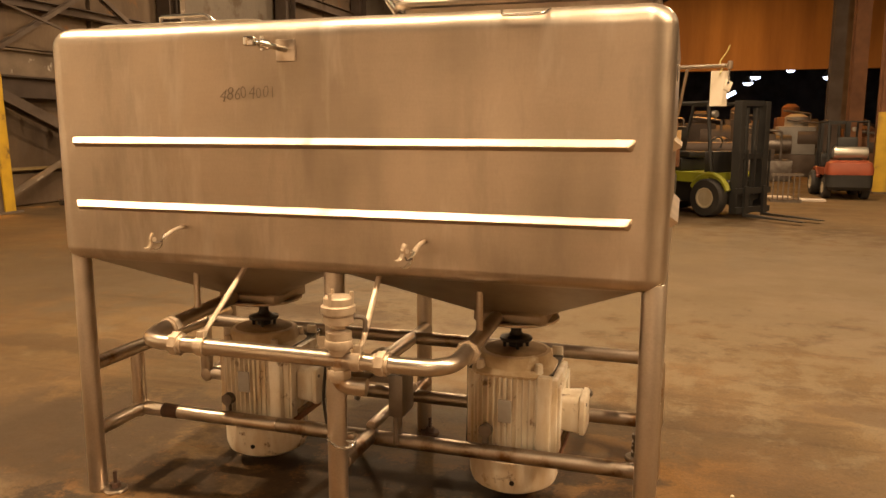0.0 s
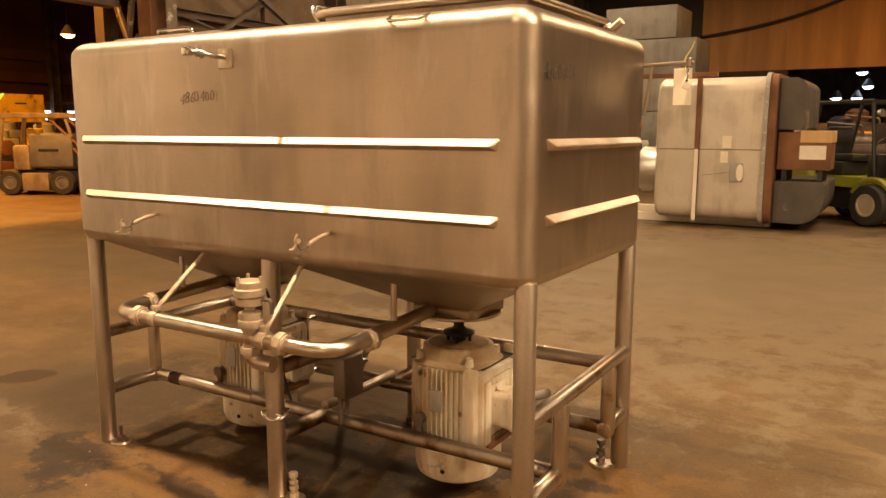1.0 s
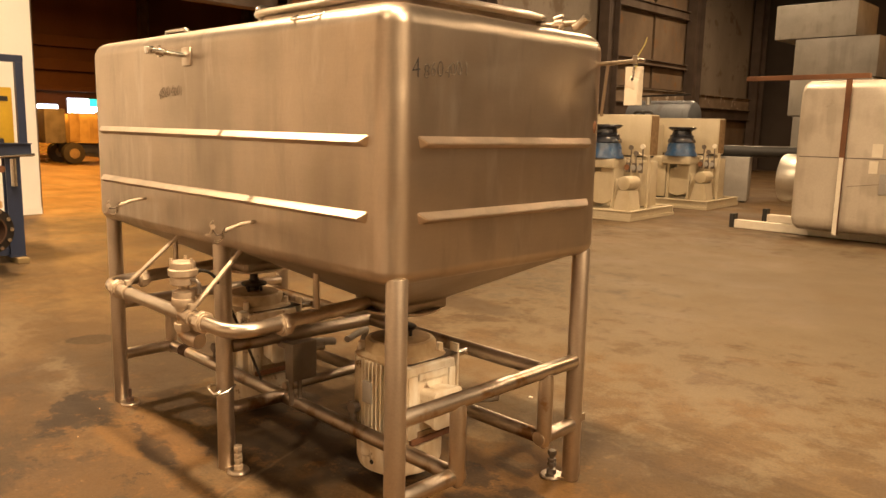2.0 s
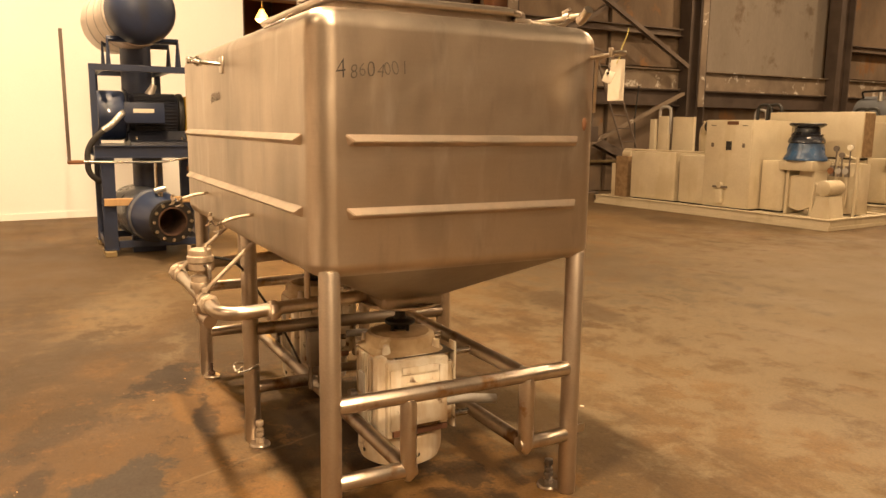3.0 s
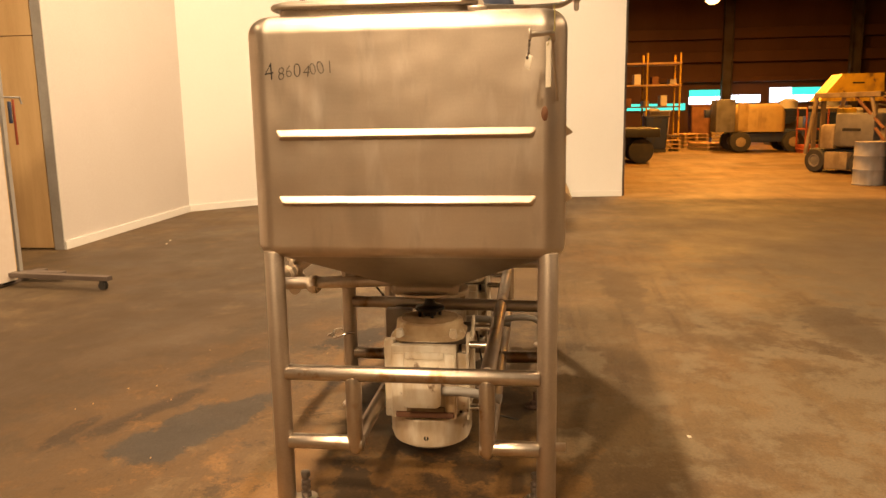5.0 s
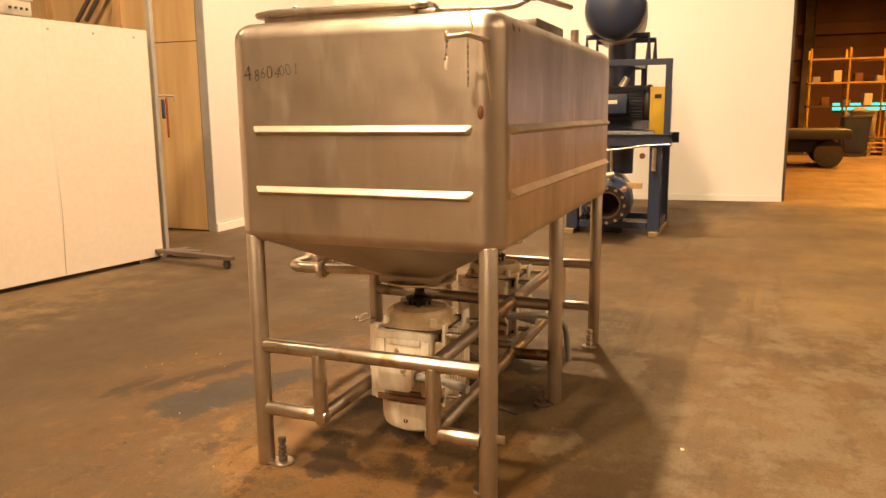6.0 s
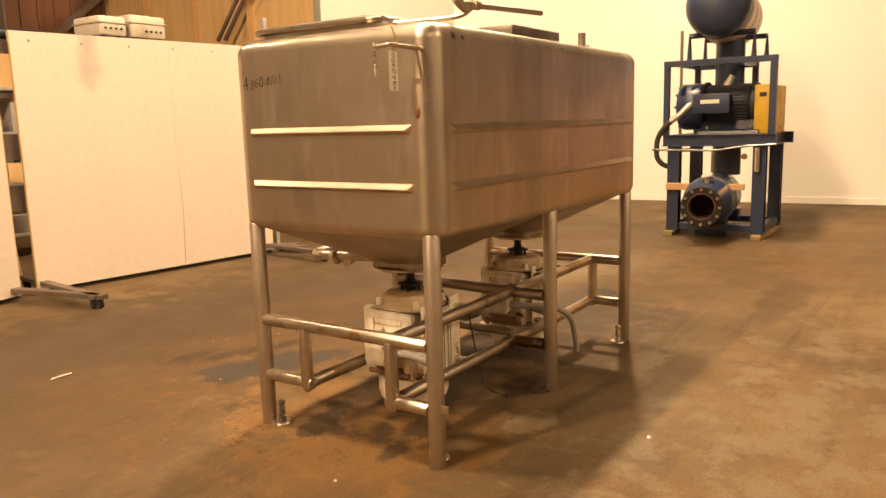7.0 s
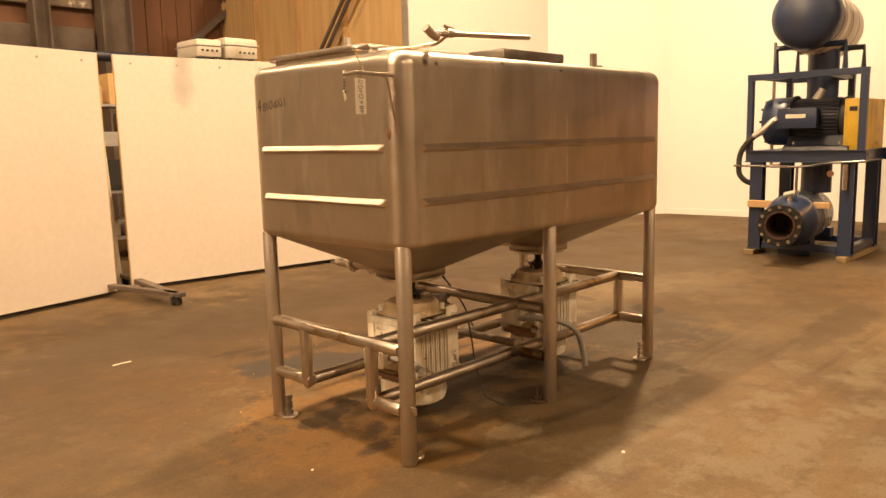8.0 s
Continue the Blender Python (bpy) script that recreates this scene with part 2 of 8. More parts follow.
BUFF = material("dull_buff_paint", (0.42, 0.30, 0.12), 0.55, 0.0, (0.30, 0.20, 0.08), 3, 0.8, 0.0006, 30, streak=(0.2, 0.13, 0.06))
LAMP_GLOW = glow("lamp_lens", (1.0, 0.72, 0.36), 26)
SODIUM_GLOW = glow("sodium_lens", (1.0, 0.42, 0.12), 14)
COOL_GLOW = glow("far_daylight_pane", (0.72, 0.80, 1.0), 7)
TEAL_GLOW = glow("teal_pane", (0.05, 0.75, 0.62), 1.6)


def floor_material():
    """Worn brown concrete: broad tone, blotches, dark oil stains with their own outlines, patches lit or shaded in
    colour, fine grain.
    """
    m = bpy.data.materials.new("stained_concrete_floor")
    m.use_nodes = True
    nt = m.node_tree
    n, l = nt.nodes, nt.links
    b = n["Principled BSDF"]
    co = n.new("ShaderNodeTexCoord")

    def noise_node(scale, detail=6, rough=0.6):
        t = n.new("ShaderNodeTexNoise")
        t.inputs["Scale"].default_value, t.inputs["Detail"].default_value, t.inputs["Roughness"].default_value = scale, detail, rough
        l.new(co.outputs["Object"], t.inputs["Vector"])
        return t.outputs[0]

    def span(value, a, c, lo=0.0, hi=1.0):
        r = n.new("ShaderNodeMapRange")
        r.inputs[1].default_value, r.inputs[2].default_value, r.inputs[3].default_value, r.inputs[4].default_value = a, c, lo, hi
        l.new(value, r.inputs[0])
        return r.outputs[0]

    def blend(base, colour, fac):
        x = n.new("ShaderNodeMix")
        x.data_type = "RGBA"
        x.inputs[7].default_value = (*colour, 1)
        if isinstance(base, tuple):
            x.inputs[6].default_value = (*base, 1)
        else:
            l.new(base, x.inputs[6])
        l.new(fac, x.inputs[0])
        return x.outputs[2]

    c = blend((0.1423, 0.0939, 0.0437), (0.0791, 0.0498, 0.0233), span(noise_node(0.45, 9, 0.58), 0.38, 0.64))
    c = blend(c, (0.1562, 0.0856, 0.0321), span(noise_node(0.8, 10, 0.72), 0.48, 0.68, 0, 0.6))
    c = blend(c, (0.1739, 0.1088, 0.0521), span(noise_node(1.9, 9, 0.68), 0.52, 0.70, 0, 0.5))
    c = blend(c, (0.0358, 0.0221, 0.0125), span(noise_node(1.2, 9, 0.62), 0.54, 0.72, 0, 0.5))
    c = blend(c, (0.0379, 0.0242, 0.0144), span(noise_node(4.7, 9, 0.68), 0.53, 0.72, 0, 0.42))
    c = blend(c, (0.2212, 0.1561, 0.0917), span(noise_node(13, 8, 0.78), 0.58, 0.70, 0, 0.42))
    c = blend(c, (0.0316, 0.0211, 0.0135), span(noise_node(21, 8, 0.78), 0.56, 0.68, 0, 0.62))
    # long drag marks
    for turn, sx, sy, scale in ((0.5, 0.22, 2.6, 1.6), (-0.9, 0.25, 3.2, 1.3)):
        dm = n.new("ShaderNodeMapping")
        dm.inputs["Rotation"].default_value = (0, 0, turn)
        dm.inputs["Scale"].default_value = (sx, sy, 1)
        l.new(co.outputs["Object"], dm.inputs["Vector"])
        dn = n.new("ShaderNodeTexNoise")
        dn.inputs["Scale"].default_value, dn.inputs["Detail"].default_value, dn.inputs["Roughness"].default_value = scale, 9, 0.7
        l.new(dm.outputs[0], dn.inputs["Vector"])
        c = blend(c, (0.0494, 0.0294, 0.0145), span(dn.outputs[0], 0.54, 0.70, 0, 0.6))
    # oil and water stains with ragged outlines, and patches lit or shaded in colour
    edge = noise_node(3.5, 8, 0.7)

    def lay(base, sx, sy, ra, rb, turn, colour, ragged, soft, cover):
        mp = n.new("ShaderNodeMapping")
        mp.vector_type = "TEXTURE"
        mp.inputs["Location"].default_value = (sx, sy, 0)
        mp.inputs["Rotation"].default_value = (0, 0, radians(turn))
        mp.inputs["Scale"].default_value = (ra, rb, 1)
        l.new(co.outputs["Object"], mp.inputs["Vector"])
        ln = n.new("ShaderNodeVectorMath")
        ln.operation = "LENGTH"
        l.new(mp.outputs[0], ln.inputs[0])
        ad = n.new("ShaderNodeMath")
        ad.operation = "ADD"
        l.new(ln.outputs["Value"], ad.inputs[0])
        l.new(span(edge, 0.25, 0.75, -ragged, ragged), ad.inputs[1])
        return blend(base, colour, span(ad.outputs[0], 0.70, 0.70 + soft, cover, 0.0))

    for st in FLOOR_PATCHES:
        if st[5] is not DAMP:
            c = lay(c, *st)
    # spilled and dried residue round the tank: rust-brown and black flecks with hard edges
    zone = n.new("ShaderNodeMapping")
    zone.vector_type = "TEXTURE"
    zone.inputs["Location"].default_value = (-1.0, 2.35, 0)
    zone.inputs["Scale"].default_value = (2.3, 1.5, 1)
    l.new(co.outputs["Object"], zone.inputs["Vector"])
    reach = n.new("ShaderNodeVectorMath")
    reach.operation = "LENGTH"
    l.new(zone.outputs[0], reach.inputs[0])
    near = span(reach.outputs["Value"], 0.55, 1.05, 1.0, 0.0)
    for scale, rough, cut, width, colour, cover in ((5.5, 0.82, 0.545, 0.035, (0.165, 0.083, 0.026), 0.55), (3.1, 0.80, 0.560, 0.030, (0.034, 0.022, 0.012), 0.60),
                                                    (9.0, 0.85, 0.575, 0.025, (0.028, 0.018, 0.010), 0.65), (16.0, 0.8, 0.625, 0.02, (0.25, 0.18, 0.10), 0.6)):
        both = n.new("ShaderNodeMath")
        both.operation = "MULTIPLY"
        l.new(near, both.inputs[0])
        l.new(span(noise_node(scale, 12, rough), cut, cut + width, 0.0, cover), both.inputs[1])
        c = blend(c, colour, both.outputs[0])
    # damp patches lie over the residue
    for st in FLOOR_PATCHES:
        if st[5] is DAMP:
            c = lay(c, *st)
    fine = noise_node(70, 5, 0.7)
    g = n.new("ShaderNodeMix")
    g.data_type, g.blend_type = "RGBA", "OVERLAY"
    g.inputs[0].default_value = 0.5
    l.new(c, g.inputs[6])
    l.new(fine, g.inputs[7])
    l.new(g.outputs[2], b.inputs["Base Color"])
    l.new(span(noise_node(1.1, 6), 0.35, 0.7, 0.58, 0.82), b.inputs["Roughness"])
    b.inputs["Specular IOR Level"].default_value = 0.3
    bp = n.new("ShaderNodeBump")
    bp.inputs["Strength"].default_value, bp.inputs["Distance"].default_value = 0.7, 0.004
    l.new(noise_node(18, 8, 0.7), bp.inputs["Height"])
    l.new(bp.outputs[0], b.inputs["Normal"])
    return m


OIL_SHADE, DAMP, RUST_LIT, WET = (0.030, 0.019, 0.011), (0.042, 0.033, 0.025), (0.140, 0.074, 0.023), (0.062, 0.039, 0.019)
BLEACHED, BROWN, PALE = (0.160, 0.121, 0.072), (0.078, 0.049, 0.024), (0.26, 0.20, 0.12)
# centre x, centre y, half length, half width, turn, colour, raggedness, edge softness, cover
FLOOR_PATCHES = [
    (-0.6, 8.6, 5.2, 4.0, 0, BLEACHED, 1.0, 0.45, 0.75),
    # broad dark patches: grimy floor, darkened further in colour against too much lamplight
    (-6.6, 6.2, 3.6, 1.5, 12, (0.078, 0.057, 0.034), 1.0, 0.6, 0.75), (-4.5, -0.6, 2.6, 1.2, 10, (0.060, 0.043, 0.026), 0.9, 0.6, 0.6),
    (-3.4, 2.6, 1.5, 1.1, 0, BROWN, 0.6, 0.3, 0.7), (-3.0, 0.2, 2.6, 1.2, 0, BROWN, 0.6, 0.3, 0.75), (-6.2, 1.2, 2.6, 2.2, 0, (0.068, 0.044, 0.022), 0.6, 0.3, 0.75),
    (-0.9, 0.5, 1.5, 1.3, 0, (0.074, 0.048, 0.025), 0.6, 0.3, 0.7), (-2.9, 2.8, 0.9, 0.9, 0, (0.058, 0.040, 0.024), 0.6, 0.25, 0.7), (0.7, 1.8, 1.0, 1.0, 0, BROWN, 0.6, 0.3, 0.7),
    (-4.0, 2.1, 1.3, 0.35, 160, PALE, 1.2, 0.6, 0.28), (-2.9, 2.35, 0.5, 0.12, 165, PALE, 1.2, 0.5, 0.3),
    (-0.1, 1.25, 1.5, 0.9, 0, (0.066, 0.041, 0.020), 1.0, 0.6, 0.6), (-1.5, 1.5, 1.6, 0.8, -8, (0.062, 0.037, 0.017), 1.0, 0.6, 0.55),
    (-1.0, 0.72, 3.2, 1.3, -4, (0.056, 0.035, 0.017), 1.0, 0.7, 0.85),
    (-1.2, 1.70, 1.55, 0.62, -12, RUST_LIT, 1.2, 0.8, 0.3), (-1.1, 2.05, 1.3, 0.42, 0, RUST_LIT, 1.2, 0.7, 0.4),
    # orange patches under the tank's end paint in lamplight on the rusty floor
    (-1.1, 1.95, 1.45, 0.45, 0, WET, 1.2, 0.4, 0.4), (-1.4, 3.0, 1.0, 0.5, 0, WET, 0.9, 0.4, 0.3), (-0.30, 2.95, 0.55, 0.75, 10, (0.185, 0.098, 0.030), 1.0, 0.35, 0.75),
    (-1.85, 2.30, 0.42, 0.13, 0, RUST_LIT, 0.6, 0.2, 0.8), (-0.55, 2.45, 0.35, 0.14, 0, RUST_LIT, 0.6, 0.2, 0.8), (-0.15, 2.95, 0.34, 0.28, 0, RUST_LIT, 0.6, 0.2, 0.8), (0.05, 3.15, 0.45, 0.5, 20, RUST_LIT, 0.8, 0.4, 0.55), (-2.7, 1.9, 0.4, 0.2, 0, RUST_LIT, 0.6, 0.2, 0.8),
    (-0.82, 1.83, 0.56, 0.25, 156, DAMP, 0.45, 0.12, 0.92), (-0.60, 1.74, 0.36, 0.24, 150, DAMP, 0.45, 0.12, 0.92),
    (-0.91, 1.44, 0.46, 0.075, 158, OIL_SHADE, 0.8, 0.5, 0.75), (-1.60, 1.64, 0.36, 0.10, 135, (0.045, 0.028, 0.015), 0.9, 0.5, 0.7), (-0.62, 1.20, 0.26, 0.07, 175, OIL_SHADE, 0.6, 0.2, 0.7),
    (-2.80, 1.60, 0.75, 0.22, 147, (0.050, 0.033, 0.017), 0.9, 0.6, 0.7), (-1.85, 1.72, 0.42, 0.13, 147, (0.048, 0.031, 0.016), 0.9, 0.5, 0.7),
    (-4.2, 0.65, 1.2, 0.45, 130, (0.058, 0.038, 0.020), 0.6, 0.4, 0.7), (-2.2, 0.9, 0.9, 0.25, 150, BROWN, 0.7, 0.3, 0.7),
    # the orange strip at y 2.47 is a lit patch put into the colour
    (-2.5, 1.95, 0.9, 0.38, -10, (0.058, 0.038, 0.020), 0.9, 0.5, 0.55), (-3.60, 2.83, 0.18, 0.15, 20, OIL_SHADE, 0.6, 0.12, 0.95), (-2.30, 2.26, 0.40, 0.19, 152, (0.030, 0.020, 0.012), 0.7, 0.18, 0.92), (-1.3, 2.78, 1.0, 0.34, 0, (0.038, 0.023, 0.012), 0.9, 0.35, 0.7), (-1.72, 2.47, 0.55, 0.14, -3, (0.150, 0.078, 0.025), 0.9, 0.3, 0.6), (-1.62, 2.34, 0.35, 0.05, -8, OIL_SHADE, 1.3, 0.4, 0.8), (-1.95, 2.58, 0.30, 0.05, 10, OIL_SHADE, 1.2, 0.3, 0.7), (-0.75, 3.0, 0.30, 0.24, 0, OIL_SHADE, 0.6, 0.15, 0.78), (-1.75, 3.1, 0.30, 0.24, 0, OIL_SHADE, 0.6, 0.15, 0.78),
    (-0.45, 3.22, 0.20, 0.13, 0, OIL_SHADE, 0.6, 0.15, 0.78), (-0.22, 2.72, 0.24, 0.12, 0, OIL_SHADE, 0.6, 0.15, 0.78), (-1.25, 3.35, 0.30, 0.14, 0, OIL_SHADE, 0.6, 0.15, 0.78), (-1.35, 2.62, 0.34, 0.15, 0, OIL_SHADE, 0.6, 0.15, 0.78),
    # small dark spots, partly the rails' shade set in colour, and a lit patch
    (-0.14, 3.24, 0.10, 0.05, 10, OIL_SHADE, 1.0, 0.5, 0.8), (-0.30, 3.06, 0.13, 0.06, 40, OIL_SHADE, 1.0, 0.5, 0.8), (-0.36, 3.40, 0.09, 0.05, 0, OIL_SHADE, 1.0, 0.4, 0.7), (-0.20, 2.86, 0.08, 0.04, 60, OIL_SHADE, 1.0, 0.4, 0.7), (-0.35, 3.55, 0.3, 0.12, 0, RUST_LIT, 0.6, 0.2, 0.7),
    (-0.75, 3.62, 0.20, 0.10, 170, PALE, 0.9, 0.3, 0.5), (-1.9, 3.75, 0.30, 0.14, 175, PALE, 0.9, 0.3, 0.35),
    (-1.0, 2.38, 0.50, 0.010, 110, PALE, 0.7, 0.5, 0.18),
    (1.0, 4.4, 0.4, 0.16, 0, BROWN, 0.6, 0.25, 0.7), (-4.0, 4.2, 1.0, 0.2, 0, WET, 0.6, 0.3, 0.7), (-2.8, 5.6, 0.7, 0.25, 0, WET, 0.6, 0.3, 0.7), (-0.1, 1.0, 0.5, 0.2, 140, BROWN, 0.7, 0.3, 0.6),
]
FLOOR_M = floor_material()


def brush(m, amount, lines, wave):
    """Level brush lines that smear the highlight up and down, fine level bands of tone, and a slightly wavy sheet."""
    nt = m.node_tree
    n, l = nt.nodes, nt.links
    b = n["Principled BSDF"]
    t = n.new("ShaderNodeTangent")
    t.direction_type, t.axis = "RADIAL", "Z"
    l.new(t.outputs[0], b.inputs["Tangent"])
    b.inputs["Anisotropic"].default_value = amount
    b.inputs["Anisotropic Rotation"].default_value = 0.25
    co = n.new("ShaderNodeTexCoord")
    old = b.inputs["Base Color"].links[0].from_socket
    for size, fine in ((3.0, 9.0), (14.0, 9.0)):
        mp = n.new("ShaderNodeMapping")
        mp.inputs["Scale"].default_value = (1, 1, fine)
        nz = n.new("ShaderNodeTexNoise")
        nz.inputs["Scale"].default_value, nz.inputs["Detail"].default_value = size, 5
        mx = n.new("ShaderNodeMix")
        mx.data_type, mx.blend_type = "RGBA", "OVERLAY"
        mx.inputs[0].default_value = lines
        l.new(co.outputs["Object"], mp.inputs["Vector"])
        l.new(mp.outputs[0], nz.inputs["Vector"])
        l.new(old, mx.inputs[6])
        l.new(nz.outputs[0], mx.inputs[7])
        old = mx.outputs[2]
    l.new(old, b.inputs["Base Color"])
    wn_ = n.new("ShaderNodeTexNoise")
    wn_.inputs["Scale"].default_value, wn_.inputs["Detail"].default_value = 2.6, 2
    bump = n.new("ShaderNodeBump")
    bump.inputs["Strength"].default_value, bump.inputs["Distance"].default_value = 1.0, wave
    l.new(co.outputs["Object"], wn_.inputs["Vector"])
    l.new(wn_.outputs[0], bump.inputs["Height"])
    l.new(bump.outputs[0], b.inputs["Normal"])


brush(STEEL, 0.15, 0.04, 0.016)


def scuff(m, turn, colour, strength):
    """Soft slanting rub marks across a metal face."""
    nt = m.node_tree
    n, l = nt.nodes, nt.links
    b = n["Principled BSDF"]
    old = b.inputs["Base Color"].links[0].from_socket
    co = n.new("ShaderNodeTexCoord")
    mp = n.new("ShaderNodeMapping")
    mp.inputs["Rotation"].default_value = (turn, turn, 0)
    mp.inputs["Scale"].default_value = (1.0, 1.0, 0.22)
    nz = n.new("ShaderNodeTexNoise")
    nz.inputs["Scale"].default_value, nz.inputs["Detail"].default_value, nz.inputs["Roughness"].default_value = 7.5, 4, 0.6
    rg = n.new("ShaderNodeMapRange")
    rg.inputs[1].default_value, rg.inputs[2].default_value, rg.inputs[4].default_value = 0.55, 0.75, strength
    mx = n.new("ShaderNodeMix")
    mx.data_type = "RGBA"
    mx.inputs[7].default_value = (*colour, 1)
    l.new(co.outputs["Object"], mp.inputs["Vector"])
    l.new(mp.outputs[0], nz.inputs["Vector"])
    l.new(nz.outputs[0], rg.inputs[0])
    l.new(rg.outputs[0], mx.inputs[0])
    l.new(old, mx.inputs[6])
    l.new(mx.outputs[2], b.inputs["Base Color"])


def smudge(m, centre, radii, colour, strength):
    """A soft patch of another colour at one place of the surface: a stain, a spot, a pale streak."""
    nt = m.node_tree
    n, l = nt.nodes, nt.links
    b = n["Principled BSDF"]
    old = b.inputs["Base Color"].links[0].from_socket
    co = n.new("ShaderNodeTexCoord")
    mp = n.new("ShaderNodeMapping")
    mp.inputs["Location"].default_value = [-c / r for c, r in zip(centre, radii)]
    mp.inputs["Scale"].default_value = [1 / r for r in radii]
    ln = n.new("ShaderNodeVectorMath")
    ln.operation = "LENGTH"
    nz = n.new("ShaderNodeTexNoise")
    nz.inputs["Scale"].default_value, nz.inputs["Detail"].default_value = 7, 5
    ad = n.new("ShaderNodeMath")
    ad.operation = "MULTIPLY_ADD"
    ad.inputs[1].default_value, ad.inputs[2].default_value = 0.7, -0.35
    sm = n.new("ShaderNodeMath")
    rg = n.new("ShaderNodeMapRange")
    rg.inputs[1].default_value, rg.inputs[2].default_value, rg.inputs[3].default_value, rg.inputs[4].default_value = 0.2, 1.0, strength, 0.0
    mx = n.new("ShaderNodeMix")
    mx.data_type = "RGBA"
    mx.inputs[7].default_value = (*colour, 1)
    l.new(co.outputs["Object"], mp.inputs["Vector"])
    l.new(co.outputs["Object"], nz.inputs["Vector"])
    l.new(mp.outputs[0], ln.inputs[0])
    l.new(nz.outputs[0], ad.inputs[0])
    l.new(ln.outputs["Value"], sm.inputs[0])
    l.new(ad.outputs[0], sm.inputs[1])
    l.new(sm.outputs[0], rg.inputs[0])
    l.new(rg.outputs[0], mx.inputs[0])
    l.new(old, mx.inputs[6])
    l.new(mx.outputs[2], b.inputs["Base Color"])


scuff(STEEL, 0.7, (0.74, 0.69, 0.62), 0.6)
scuff(STEEL, -0.3, (0.28, 0.24, 0.20), 0.5)
for cx_, cz_, rx_, rz_ in ((0.99, 1.805, 0.022, 0.020), (0.92, 1.802, 0.015, 0.012), (0.45, 1.828, 0.018, 0.012), (-0.03, 1.815, 0.020, 0.010)):
    smudge(STEEL, (cx_, 0.57, cz_), (rx_, 0.05, rz_), (0.09, 0.045, 0.022), 0.9)
# narrow pale upright streaks down the middle of the back face
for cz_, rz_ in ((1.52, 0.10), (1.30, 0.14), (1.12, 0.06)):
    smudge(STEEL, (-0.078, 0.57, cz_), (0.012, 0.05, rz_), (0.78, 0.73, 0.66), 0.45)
scuff(STEEL_TUBE, 0.4, (0.30, 0.215, 0.14), 0.6)


smudge(PANEL_WHITE, (1.97, 0.0, 2.30), (0.13, 0.5, 0.52), (0.33, 0.30, 0.27), 0.6)
smudge(PANEL_WHITE, (1.97, 0.0, 2.02), (0.17, 0.5, 0.20), (0.36, 0.33, 0.30), 0.45)

# ---- building blocks ----


def link_mesh(name, bm, mat, smooth=35):
    bmesh.ops.recalc_face_normals(bm, faces=bm.faces)
    me = bpy.data.meshes.new(name)
    bm.to_mesh(me)
    bm.free()
    me.materials.append(mat)
    if smooth:
        me.polygons.foreach_set("use_smooth", [True] * len(me.polygons))
        me.set_sharp_from_angle(angle=radians(smooth))
    return new(name, me)


def root_of(ob):
    while ob.parent:
        ob = ob.parent
    return ob


def thing(name, label, category, m=None, group="", kind=""):
    """An Empty at the thing's base."""
    ob = new(name)
    ob.empty_display_size = 0.1
    ob.matrix_basis = m or Matrix()
    return tagged(ob, label, category, group, kind)


def part(name, bm, mat, parent, label="", world_place=False, smooth=35):
    """One bmesh as one mesh object under a thing or under a part."""
    if world_place:
        bm.transform(root_of(parent).matrix_basis.inverted())
    ob = link_mesh(name, bm, mat, smooth)
    ob.parent = parent
    return tagged(ob, label)


def solo(name, bm, mat, label="", category="", kind="", group="", smooth=35):
    return tagged(link_mesh(name, bm, mat, smooth), label, category, group, kind)


def box(a, b, bevel=0.0, bm=None, seg=2):
    """A box from corner a to corner b, with rounded edges."""
    t = bmesh.new()
    bmesh.ops.create_cube(t, size=1)
    for v in t.verts:
        v.co = Vector([(a[i] + b[i]) / 2 + v.co[i] * (b[i] - a[i]) for i in range(3)])
    if bevel:
        bmesh.ops.bevel(t, geom=t.edges[:], offset=bevel, segments=seg, affect="EDGES", profile=0.5)
    if bm is None:
        return t
    join(bm, t)
    return bm


def join(bm, other):
    me = bpy.data.meshes.new("scrap")
    other.to_mesh(me)
    other.free()
    bm.from_mesh(me)
    bpy.data.meshes.remove(me)
    return bm


def rod(a, b, r, seg=16, r2=None, bm=None, bevel=0.0):
    """A round bar from a to b."""
    a, b = Vector(a), Vector(b)
    t = bmesh.new()
    bmesh.ops.create_cone(t, cap_ends=True, segments=seg, radius1=r, radius2=r if r2 is None else r2, depth=(b - a).length)
    if bevel:
        bmesh.ops.bevel(t, geom=[e for e in t.edges if len([f for f in e.link_faces if len(f.verts) > 4]) == 1], offset=bevel, segments=2, affect="EDGES", profile=0.5)
    t.transform(Matrix.Translation((a + b) / 2) @ (b - a).to_track_quat("Z", "Y").to_matrix().to_4x4())
    if bm is None:
        return t
    join(bm, t)
    return bm


def fillet(points, radius, n=6):
    """The polyline with rounded corners."""
    pts = [Vector(p) for p in points]
    out = [pts[0]]
    for a, b, c in zip(pts, pts[1:], pts[2:]):
        u, v = (a - b).normalized(), (c - b).normalized()
        d = min(radius, (a - b).length * 0.49, (c - b).length * 0.49)
        p, q = b + u * d, b + v * d
        for i in range(n + 1):
            k = i / n
            out.append(p.lerp(b, k).lerp(b.lerp(q, k), k))
    out.append(pts[-1])
    return out


